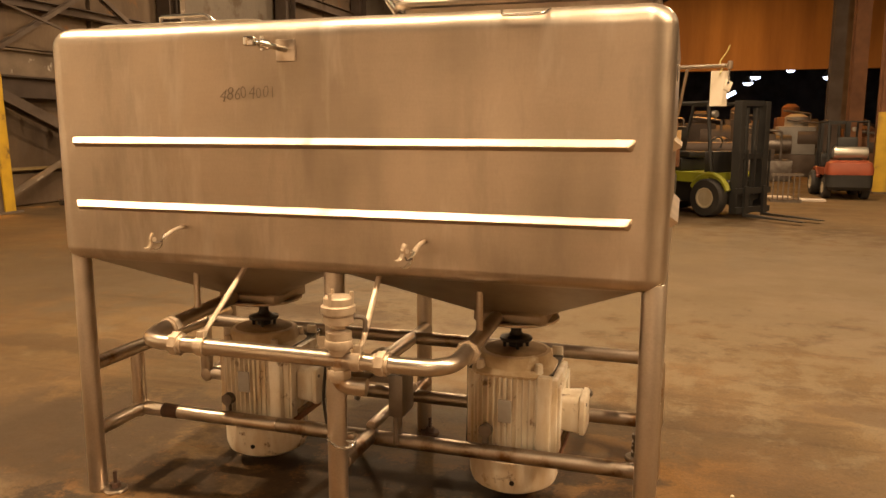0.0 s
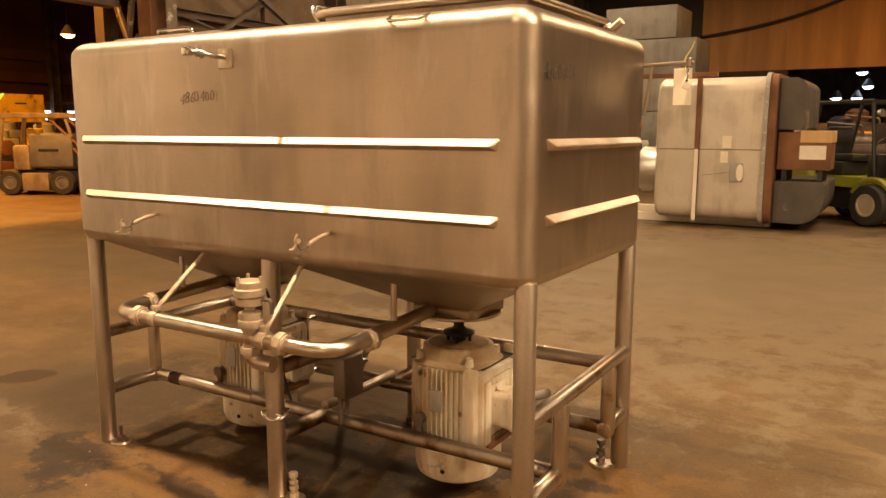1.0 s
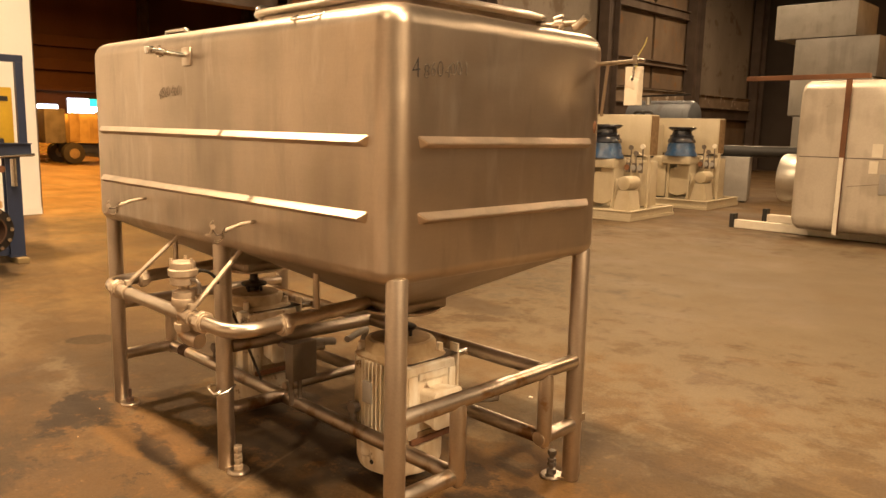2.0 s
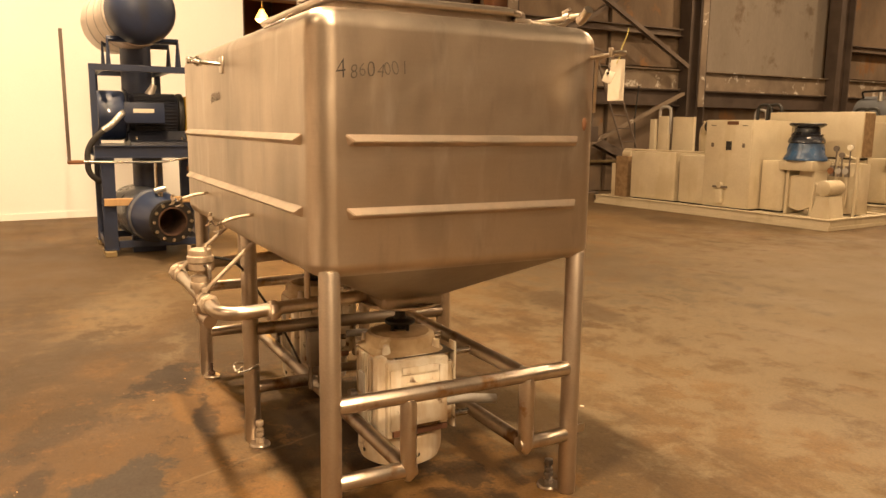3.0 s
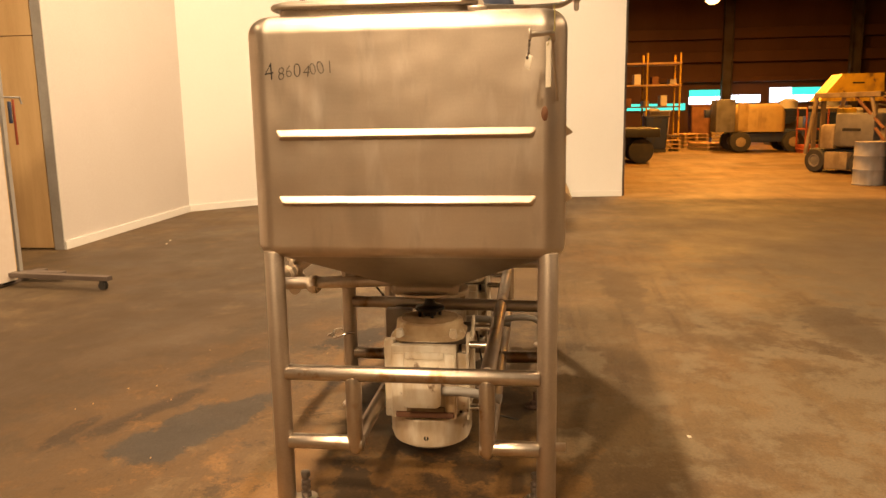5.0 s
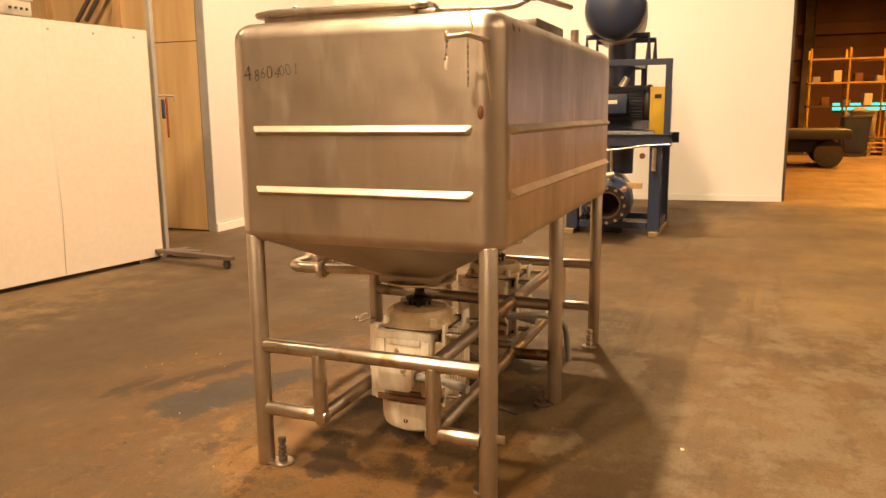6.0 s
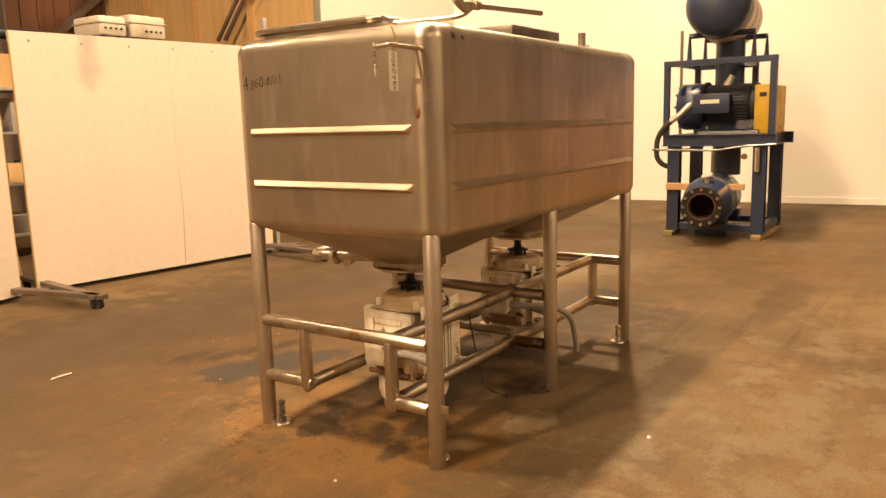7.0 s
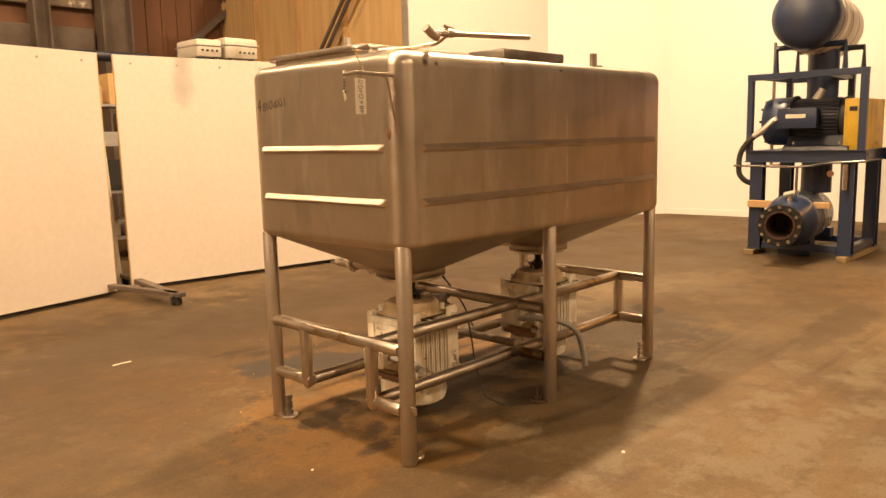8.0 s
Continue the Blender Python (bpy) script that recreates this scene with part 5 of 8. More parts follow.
tp("hatch_handle", sweep(fillet([(-2.0, 2.66, 1.888), (-2.01, 2.66, 1.916), (-1.80, 2.66, 1.916), (-1.77, 2.66, 1.888)], 0.03), 0.008, 10), STEEL_BRIGHT, "bent rod handle", sl)
tp("vent_cover", box((-1.39, 3.24, 1.864), (-0.87, 3.485, 1.915), 0.01), BRACKET, "low dark cover plate")
vp = rod((-1.685, 3.48, 1.85), (-1.685, 3.48, 1.935), 0.021, 16)
rod((-1.75, 3.46, 1.86), (-1.75, 3.46, 1.872), 0.035, 16, bm=vp)
tp("vent_pipe", vp, STEEL_TUBE, "short open vent pipe")
# spray arm with a lever valve at its end
arm = sweep(fillet([(-0.22, 3.25, 1.880), (-0.28, 3.44, 1.880), (-0.315, 3.555, 1.890), (-0.33, 3.602, 1.925)], 0.04), 0.011, 12)
rod((-0.30, 3.602, 1.925), (-0.88, 3.63, 1.948), 0.0115, 12, bm=arm)
sa = tp("spray_arm", arm, STEEL_TUBE, "stainless spray arm across the top edge")
vh = rod((-0.365, 3.603, 1.930), (-0.325, 3.602, 1.929), 0.020, 14)
rod((-0.33, 3.602, 1.929), (-0.255, 3.599, 1.926), 0.0125, 12, bm=vh)
sweep(fillet([(-0.27, 3.603, 1.908), (-0.245, 3.600, 1.915), (-0.205, 3.596, 1.944)], 0.02), 0.0185, 14, bm=vh)
rod((-0.35, 3.602, 1.93), (-0.352, 3.596, 1.958), 0.007, 8, bm=vh)
rod((-0.375, 3.598, 1.952), (-0.325, 3.594, 1.960), 0.0075, 8, bm=vh)
tp("lever_valve", vh, STEEL_TUBE, "lever valve", sa)
# tag arm at the back corner
ta = sweep(fillet([(-0.078, 3.518, 1.747), (-0.02, 3.514, 1.748), (0.118, 3.510, 1.751), (0.124, 3.445, 1.747)], 0.012), 0.0085, 10)
box((0.112, 3.436, 1.732), (0.132, 3.446, 1.764), 0.003, ta)
sweep(fillet([(-0.015, 3.514, 1.747), (-0.042, 3.515, 1.742), (-0.074, 3.534, 1.545)], 0.012), 0.0065, 8, bm=ta)
tp("tag_arm", ta, STEEL_TUBE, "bent rod arm braced to the tank corner")
tp("tag_arm_scar", lathe([(0.0, 0.0), (0.016, 0.0), (0.011, 0.004), (0.0, 0.005)], 11, Matrix.Translation((-0.0735, 3.490, 1.502)) @ pose(0, 0, 0, 0, 90, 0) @ Matrix.Diagonal((1.7, 0.8, 1, 1))), RUST, "rust-brown weld scar")

# marker numbers on the steel
def scrawl(text, size, m, name, parent, mat, label, seed, thin):
    """Uneven handwriting: each figure leans, grows and drifts a little."""
    rnd_ = random.Random(seed)
    x = 0.0
    for ch in text:
        k = size * rnd_.uniform(0.88, 1.12)
        cu = bpy.data.curves.new("scrap_text", "FONT")
        cu.body, cu.size, cu.shear, cu.extrude, cu.offset, cu.resolution_u = ch, k, rnd_.uniform(0.0, 0.25), 0.0005, -thin, 3
        ob = bpy.data.objects.new("scrap_text", cu)
        me = bpy.data.meshes.new_from_object(ob)
        bpy.data.objects.remove(ob)
        g = bmesh.new()
        g.from_mesh(me)
        bpy.data.meshes.remove(me)
        g.transform(m @ Matrix.Translation((x, rnd_.uniform(-0.07, 0.07) * size, 0)) @ pose(0, 0, 0, 0, 0, rnd_.uniform(-7, 9)) @ Matrix.Diagonal((0.95, 1.08, 1, 1)))
        part(name, g, mat, parent, label, world_place=True, smooth=0)
        x += k * (0.34 if ch == "1" else 0.5)


scrawl("48604001", 0.056, pose(-1.605, TY0 - 0.0015, 1.584, 90, 0, 0) @ pose(0, 0, 0, 0, 0, 3), "marker_figure", tank, INK_FAINT, "faint rubbed handwritten marker figure", 2, 0.0012)
scrawl("4", 0.080, pose(TX1 + 0.0015, 2.50, 1.626, 90, 0, 90) @ pose(0, 0, 0, 0, 0, 2), "marker_figure", tank, INK, "bold handwritten black marker figure", 5, 0.0016)
scrawl("8604001", 0.064, pose(TX1 + 0.0015, 2.548, 1.634, 90, 0, 90) @ pose(0, 0, 0, 0, 0, 6), "marker_figure", tank, INK_MID, "worn handwritten marker figure", 8, 0.0011)

# paper tag and key ring on the tag arm
tag = thing("paper_tag", "buff paper tag with a marker number, tied to the tank's arm", "tag", pose(0.086, 3.500, 1.735, 0, 0, 12))
part("card", box((-0.035, -0.001, -0.150), (0.035, 0.001, -0.006), 0.0008), PAPER, tag, smooth=0)
part("string", sweep(fillet([(0.0, -0.003, -0.02), (0.012, 0.004, 0.005), (0.0, 0.02, 0.03), (0.03, 0.012, 0.075), (0.038, 0.008, 0.10)], 0.015), 0.0022, 6), STRING, tag, "yellow tie string")
scrawl("48604001", 0.040, pose(0.086, 3.500, 1.735, 0, 0, 12) @ pose(-0.016, 0.0015, -0.15, 90, -90, 180), "tag_figure", tag, INK, "marker figure written along the tag", 3, 0.0008)
ml = thing("metal_label", "small white metal label hanging on a chain from the arm", "label", pose(0.118, 3.437, 1.665))
plate = box((-0.017, -0.002, -0.022), (0.017, 0.002, 0.022), 0.003)
plate.transform(pose(0, 0, 0, 0, 22, 35))
part("label_plate", plate, PAPER, ml)
part("label_hole", rod((0.002, -0.006, 0.012), (-0.004, 0.004, 0.012), 0.005, 10), BLACK, ml)
for k in range(5):
    link = rod((0.003 * (k % 2), 0.001 * k, 0.018 + 0.014 * k), (0.003 - 0.003 * (k % 2), 0.001 + 0.001 * k, 0.030 + 0.014 * k), 0.004, 6)
    part("chain_link", link, BRACKET, ml)

# ---- south side: plywood return, posts, partitions ----
ply = thing("wall_plywood", "bare plywood sheeting with steel posts behind the white wall", "wall", pose(-5.60, -2.185, 0), kind="structure")
for k in range(4):
    for z0, z1 in ((0.02, 2.44), (2.45, 4.88)):
        part("plywood_sheet", box((-0.02, -1.2 * (k + 1) + 0.004, z0), (0.0, -1.2 * k - 0.004, z1)), PLY, ply, smooth=0)
for y in (-1.22, -2.42, -3.62):
    part("stud", box((0.0, y - 0.02, 0.0), (0.09, y + 0.02, 4.9)), LUMBER, ply, smooth=0)
part("steel_post", ibeam((0.16, -1.75, 0), (0.16, -1.75, 6.5), 0.16, 0.14), GREY, ply, "grey steel post", smooth=0)
for dy in (0, 0.16):
    part("diagonal_brace", rod((0.2, -1.75 + dy, 2.75), (0.2, -0.75 + dy, 3.9), 0.03, 8), OLD_BEAM, ply, "dark diagonal brace", smooth=0)

for x, w, mat in ((-1.0, 0.3, OLD_BEAM), (-2.35, 0.25, OLD_BEAM), (-3.5, 0.5, OLD_BEAM), (-7.2, 0.35, GREY), (3.0, 0.4, OLD_BEAM)):
    solo("wall_post", ibeam((x, Y_SOUTH + 0.2, 0), (x, Y_SOUTH + 0.2, Z_ROOF - 0.8), w, 0.3, 0.02, 0.03, (1, 0, 0)), mat, "dark steel wall post", "column", "structure", "south wall posts", smooth=0)
for a, b in (((-4.6, 4.9), (-7.0, 2.9)), ((-7.0, 5.0), (-4.6, 3.0))):
    solo("wall_brace", ibeam((a[0], Y_SOUTH + 0.12, a[1]), (b[0], Y_SOUTH + 0.12, b[1]), 0.12, 0.1, 0.015, 0.015, (0, 1, 0)), OLD_BEAM, "crossed diagonal brace on the brown wall", "brace", "structure", "south wall braces", smooth=0)
for k in range(3):
    solo("wall_girt", box((-3.2, Y_SOUTH + 0.02, 2.9 + k * 0.75), (3.5, Y_SOUTH + 0.14, 3.35 + k * 0.75), 0.02), PALE_BEAM if k % 2 else OLD_BEAM, "dusty horizontal girt on the south wall", "beam", "structure", "south girts", smooth=0)
for i in range(14):
    solo("wall_rib", box((-7.0 + i * 0.28, Y_SOUTH, 0), (-6.94 + i * 0.28, Y_SOUTH + 0.03, Z_ROOF)), BROWN_SHEET, "pressed rib of the brown wall sheet", "trim", "structure", "sheet ribs", smooth=0)


def partition(x0, y0, x1, y1, h, cuts):
    """A white sheet partition on a steel frame with caster feet at its ends."""
    a, b = Vector((x0, y0, 0)), Vector((x1, y1, 0))
    L = (b - a).length
    m = Matrix.Translation(a) @ pose(0, 0, 0, 0, 0, math.degrees(math.atan2(b.y - a.y, b.x - a.x)))
    p = thing("partition_panel", "white melamine partition panel on a rolling steel stand", "partition", m, "rolling partitions")
    joints = [0.0] + list(cuts) + [L]
    for k, (ja, jb_) in enumerate(zip(joints, joints[1:])):
        part("panel_sheet", box((ja, -0.012, 0.045), (jb_ - 0.0004, 0.012 - 0.0006 * (k % 2), h), 0.0006), PANEL_WHITE, p, smooth=0)
    for x in (-0.008, L + 0.001):
        part("edge_band", box((x, -0.014, 0.045), (x + 0.007, 0.013, h), 0.001), PLY, p, "bare timber edge", smooth=0)
    part("crack", extrude([(cuts[0] - 0.002, 0.0122, 0.06), (cuts[0] + 0.003, 0.0122, 0.06), (cuts[0] - 0.018, 0.0122, 0.62), (cuts[0] - 0.010, 0.0122, 1.15), (cuts[0] - 0.022, 0.0122, 0.62)], (0, 0.0008, 0)), BRACKET, p, "thin dark crack in the sheet", smooth=0)
    part("bottom_rail", box((0.0, -0.05, 0.02), (L, -0.013, 0.07)), DARK_METAL, p, smooth=0)
    part("top_rail", box((0.0, -0.05, h - 0.06), (L, -0.013, h - 0.01)), GREY, p, smooth=0)
    for x in (0.05, L - 0.05):
        part("upright", box((x - 0.025, -0.06, 0.05), (x + 0.025, -0.013, h - 0.01)), GREY, p, smooth=0)
    for k in range(6):
        x = 0.16 + k * (L - 0.32) / 5
        part("screw", rod((x, 0.011, h - 0.08), (x, 0.017, h - 0.08), 0.012, 8), GREY, p, smooth=0)
    for x in (0.02, L - 0.1):
        ft = part("caster_foot", box((x, -0.45, 0.085), (x + 0.08, 1.05, 0.125), 0.004), OLD_BEAM, p, "dark steel foot beam on casters", smooth=0)
        for y in (-0.4, 0.98):
            cw = rod((x + 0.02, y, 0.037), (x + 0.06, y, 0.037), 0.037, 14)
            box((x + 0.012, y - 0.02, 0.04), (x + 0.068, y + 0.02, 0.086), 0.002, cw)
            part("caster", cw, RUBBER, ft, "small black caster")
    return p


partition(-0.98, -1.60, 1.45, -1.06, 2.36, (1.24,))
partition(-3.80, -1.36, -1.17, -1.66, 2.36, (1.14, 1.45))
post = thing("stand_post", "slim steel stand post with a hook and hanging straps", "stand", pose(-3.96, -1.44, 0))
part("pole", box((-0.025, -0.025, 0.0), (0.025, 0.025, 2.7), 0.003), GREY, post, smooth=0)
part("base_bar", box((-0.35, -0.05, 0.0), (0.45, 0.05, 0.05), 0.004), OLD_BEAM, post, smooth=0)
part("base_bar", box((-0.05, -0.35, 0.05), (0.05, 0.45, 0.09), 0.004), OLD_BEAM, post, smooth=0)
part("hook_arm", sweep([(0.0, 0.02, 1.72), (-0.25, 0.02, 1.72), (-0.27, 0.02, 1.66)], 0.01, 8), GREY, post)
part("strap", box((-0.085, 0.03, 1.48), (-0.05, 0.05, 1.68), 0.004), BLUE, post, "dark blue hanging strap")
part("strap", box((-0.13, 0.03, 1.28), (-0.112, 0.05, 1.7), 0.004), RED, post, "orange-red hanging strap")

# behind the partitions: cabinet with instrument boxes, long dark pipe, shelf
cab = thing("instrument_cabinet", "grey cabinet with two instrument boxes standing behind the partitions", "cabinet", pose(-2.75, -2.4, 0))
part("body", box((-0.5, -0.3, 0), (0.5, 0.3, 2.42), 0.01), GREY, cab, smooth=0)
for x0, x1, h in ((-0.36, 0.08, 0.24), (0.12, 0.44, 0.20)):
    ib = part("instrument_box", box((x0, -0.15, 2.445), (x1, 0.32, 2.445 + h), 0.03), VAT_SHELL, cab, "bevelled pale grey instrument box")
    part("box_lid", box((x0 - 0.008, -0.158, 2.445 + h * 0.62), (x1 + 0.008, 0.328, 2.445 + h * 0.68), 0.004), GREY, ib)
    for dx in (0.05, x1 - x0 - 0.09):
        part("box_foot", box((x0 + dx, 0.2, 2.42), (x0 + dx + 0.04, 0.30, 2.446)), BLACK, ib, smooth=0)
    for k in range(4):
        part("knob", rod((x0 + 0.07 + 0.06 * k, 0.32, 2.52), (x0 + 0.07 + 0.06 * k, 0.333, 2.52), 0.012, 10), BLACK, ib)
rk = thing("storage_rack", "steel storage rack with cartons seen through the partition gap", "rack", pose(-2.0, -4.2, 0))
for x in (-1.2, 1.6):
    for y in (-0.3, 0.3):
        part("rack_upright", box((x - 0.03, y - 0.03, 0), (x + 0.03, y + 0.03, 2.45)), OLD_BEAM, rk, smooth=0)
for z in (0.3, 0.9, 1.5, 2.0):
    part("shelf_board", box((-1.2, -0.33, z - 0.03), (1.6, 0.33, z)), GREY, rk, smooth=0)
rnd = random.Random(4)
for z in (0.3, 0.9, 1.5, 2.0):
    x = -1.1
    while x < 1.3:
        w, h = rnd.uniform(0.15, 0.4), rnd.uniform(0.15, 0.4)
        solo("carton", box((-2.0 + x, -4.4, z), (-2.0 + x + w, -4.0, z + h), 0.005), rnd.choice([PLY, PAPER, GREY, BLACK]), "small carton on the storage rack", "box", "", "rack cartons", smooth=0)
        x += w + rnd.uniform(0.02, 0.15)
# plain white frames of unknown use, not known to be windows
for k, (x, y, h, lean) in enumerate(((-1.28, -2.15, 1.25, 7), (-1.22, -2.32, 1.75, 5), (-1.42, -2.50, 2.05, 4))):
    fr = thing("window_sash", "white painted frame leaning behind the partitions", "window", pose(x, y, 0.0, lean, 0, 12), "leaning frames")
    for x0 in (0.0, 0.62):
        part("stile", box((x0, 0, 0.0), (x0 + 0.07, 0.035, h), 0.003), PAPER, fr, smooth=0)
    for z0 in (0.0, h * 0.48, h - 0.07):
        part("rail", box((0.07, 0.002, z0), (0.62, 0.033, z0 + 0.07), 0.003), PAPER, fr, smooth=0)
lp = thing("long_pipe", "long dark pipe on trestles behind the partitions", "pipe", pose(0.2, -2.35, 0))
part("tube", rod((-2.1, 0, 2.415), (3.6, 0, 2.415), 0.055, 20), NAVY_BLACK, lp)
for x in (-1.9, 3.2):
    part("trestle", box((x - 0.04, -0.04, 0), (x + 0.04, 0.04, 2.362)), OLD_BEAM, lp, smooth=0)
    part("trestle_foot", box((x - 0.3, -0.06, 0), (x + 0.3, 0.06, 0.06)), OLD_BEAM, lp, smooth=0)


# ---- blue blower package before the white wall ----
bl = thing("blower_package", "dark blue blower package on a steel frame with a silencer", "machine", pose(-7.95, 2.85, 0))


def bp(name, bm, mat, label="", parent=None, smooth=35):
    return part(name, bm, mat, parent or bl, label, world_place=True, smooth=smooth)


FX0, FX1, FY0, FY1 = -8.08, -7.0, 2.27, 3.45
for x in (FX0, FX1 - 0.13):
    for y in (FY0 + 0.02, FY1 - 0.16):
        bp("leg", ibeam((x + 0.065, y + 0.07, 0.06), (x + 0.065, y + 0.07, 1.10), 0.13, 0.14, 0.012, 0.014, (1, 0, 0)), BLUE, smooth=0)
        bp("foot_plate", box((x - 0.01, y - 0.01, 0.059), (x + 0.14, y + 0.15, 0.071)), BLUE, smooth=0)
for y in (FY0 + 0.03, FY1 - 0.12):
    bp("base_beam", box((FX0 + 0.13, y, 0.075), (FX1 - 0.13, y + 0.09, 0.16), 0.005), BLUE, smooth=0)
bp("base_beam", box((FX1 - 0.11, FY0 + 0.17, 0.075), (FX1 - 0.03, FY1 - 0.17, 0.155), 0.005), BLUE, smooth=0)
bp("base_beam", box((FX0 + 0.02, FY0 + 0.17, 0.075), (FX0 + 0.10, FY1 - 0.17, 0.155), 0.005), BLUE, smooth=0)
bp("timber_foot", box((FX0 - 0.12, FY1 - 0.13, 0), (FX1 + 0.12, FY1 - 0.02, 0.058), 0.006), TIMBER_OLD, "long old timber block", smooth=0)
for x, y in ((FX1 - 0.05, FY0 + 0.07), (FX0, FY0 + 0.07)):
    bp("timber_foot", box((x - 0.22, y - 0.06, 0), (x + 0.16, y + 0.06, 0.058), 0.006), TIMBER_OLD, "old timber block", smooth=0)
# table: a deck inside a ring of channels, with end flanges that stick out
bp("table_deck", box((FX0 + 0.055, FY0 + 0.055, 1.215), (FX1 - 0.055, FY1 - 0.055, 1.230)), BLUE, smooth=0)
for y in (FY0 + 0.02, FY1 - 0.02):
    bp("table_channel", ibeam((FX0, y, 1.167), (FX1, y, 1.167), 0.134, 0.07, 0.012, 0.012), BLUE, "blue table channel", smooth=0)
for x in (FX0 + 0.005, FX1 + 0.005):
    bp("table_channel", ibeam((x, FY0 - 0.035, 1.167), (x, FY1 + 0.09, 1.167), 0.138, 0.08, 0.012, 0.012), BLUE, "blue table channel", smooth=0)
for y0, y1, x0, z1 in ((FY0 - 0.045, FY0 + 0.02, FX1 - 0.075, 2.05), (FY1 - 0.01, FY1 + 0.065, FX1 - 0.075, 2.05), (2.31, 2.38, FX0, 2.05), (3.03, 3.10, FX0, 2.05)):
    bp("upright", box((x0, y0, 1.236), (x0 + 0.07, y1, z1), 0.004), BLUE, smooth=0)
bp("top_beam", box((FX1 - 0.077, FY0 - 0.047, 2.05), (FX1 - 0.003, FY1 + 0.067, 2.12), 0.004), BLUE, smooth=0)
bp("top_beam", box((FX0 - 0.002, 2.308, 2.05), (FX0 + 0.072, 3.102, 2.12), 0.004), BLUE, smooth=0)
for y in (2.32, 3.03):
    bp("top_beam", box((FX0 + 0.072, y, 2.055), (FX1 - 0.077, y + 0.06, 2.115), 0.004), BLUE, smooth=0)
for x in (FX1 - 0.2, FX1 - 0.45, FX1 - 0.8):
    bp("table_bolt", rod((x, FY1 - 0.015, 1.17), (x, FY1, 1.17), 0.016, 8), STEEL_BRIGHT)
# drive motor across the table
mt = bp("drive_motor", rod((-7.45, 2.64, 1.585), (-7.45, 3.18, 1.585), 0.235, 36, bevel=0.02), NAVY_BLACK, "blackish navy finned drive motor")
for k in range(40):
    a = 2 * math.pi * k / 40
    if abs(math.cos(a)) > 0.2:
        bp("fin", rod((-7.45 + 0.245 * math.cos(a), 2.70, 1.585 + 0.245 * math.sin(a)), (-7.45 + 0.245 * math.cos(a), 3.16, 1.585 + 0.245 * math.sin(a)), 0.011, 6), NAVY_BLACK, parent=mt)
bp("fan_cowl", rod((-7.45, 3.18, 1.585), (-7.45, 3.25, 1.585), 0.252, 36, bevel=0.02), BLACK, "black fan cowl", mt)
bp("blower_casing", rod((-7.5, 2.30, 1.57), (-7.5, 2.62, 1.57), 0.285, 40, bevel=0.05), BLUE, "round blower casing", mt)
bp("casing_rim", rod((-7.5, 2.60, 1.57), (-7.5, 2.64, 1.57), 0.30, 40, bevel=0.008), NAVY_BLACK, parent=mt)
for k in range(10):
    a = 2 * math.pi * k / 10
    bp("casing_bolt", rod((-7.5 + 0.25 * math.cos(a), 2.285, 1.57 + 0.25 * math.sin(a)), (-7.5 + 0.25 * math.cos(a), 2.31, 1.57 + 0.25 * math.sin(a)), 0.014, 6), DARK_METAL, parent=mt)
for x0, y0 in ((-7.72, 2.70), (-7.22, 2.70), (-7.72, 3.20), (-7.22, 3.20)):
    bp("foot_bolt", rod((x0, y0, 1.29), (x0, y0, 1.33), 0.018, 6), STEEL_BRIGHT, parent=mt)
bp("terminal_box", box((-7.24, 2.58, 1.50), (-7.06, 2.98, 1.70), 0.015), BLUE, "large motor terminal box", mt)
bp("box_lid", box((-7.065, 2.565, 1.485), (-7.045, 2.995, 1.715), 0.006), BLUE, parent=mt)
bp("data_plate", box((-7.044, 2.66, 1.60), (-7.039, 2.88, 1.645), 0.002), PAPER, "pale blank data plate", mt, smooth=0)
bp("motor_foot", extrude([(-7.82, 2.62, 1.231), (-7.08, 2.62, 1.231), (-7.10, 2.62, 1.275), (-7.20, 2.62, 1.29), (-7.28, 2.62, 1.40), (-7.62, 2.62, 1.40), (-7.70, 2.62, 1.29), (-7.82, 2.62, 1.275)], (0, 0.7, 0)), NAVY_BLACK, parent=mt, smooth=0)
bp("conduit", sweep(fillet([(-6.98, 2.42, 1.46), (-6.96, 2.28, 1.36), (-6.98, 2.16, 1.20), (-6.98, 2.16, 0.95), (-7.02, 2.24, 0.86), (-7.1, 2.3, 0.84)], 0.12, 8), 0.032, 14), RUBBER, "black flexible conduit", mt)
bp("conduit_end", sweep(fillet([(-7.10, 2.56, 1.60), (-7.02, 2.53, 1.58), (-6.98, 2.42, 1.46), (-6.97, 2.33, 1.40)], 0.05), 0.036, 14), VAT_M, "pale metal conduit", mt)
bp("lifting_eye", rod((-7.40, 2.88, 1.81), (-7.40, 2.94, 1.93), 0.055, 14, r2=0.035), VAT_M, "grey breather cap", mt)
bp("coupling_guard", box((-8.05, 3.255, 1.231), (-7.14, 3.435, 1.80), 0.012), YELLOW, "yellow sheet coupling guard")
bp("guard_slot", box((-7.139, 3.31, 1.66), (-7.132, 3.39, 1.71), 0.001), BLACK, smooth=0)
# riser and silencer
bp("riser", rod((-7.84, 2.80, 1.22), (-7.84, 2.80, 2.40), 0.175, 32), BLUE, "blue riser duct")
SIL_AXIS = Matrix.Translation((-6.9, 2.84, 2.73)) @ Matrix.Scale(0.93, 4) @ pose(0, 0, 0, 0, 0, 7) @ pose(0, 0, 0, 0, -90, 0)
sil = bp("silencer", lathe([(0.0, 0.0), (0.17, 0.013), (0.29, 0.055), (0.36, 0.12), (0.39, 0.21), (0.39, 0.45), (0.0, 0.451)], 48, SIL_AXIS), BLUE, "dark blue domed silencer drum")
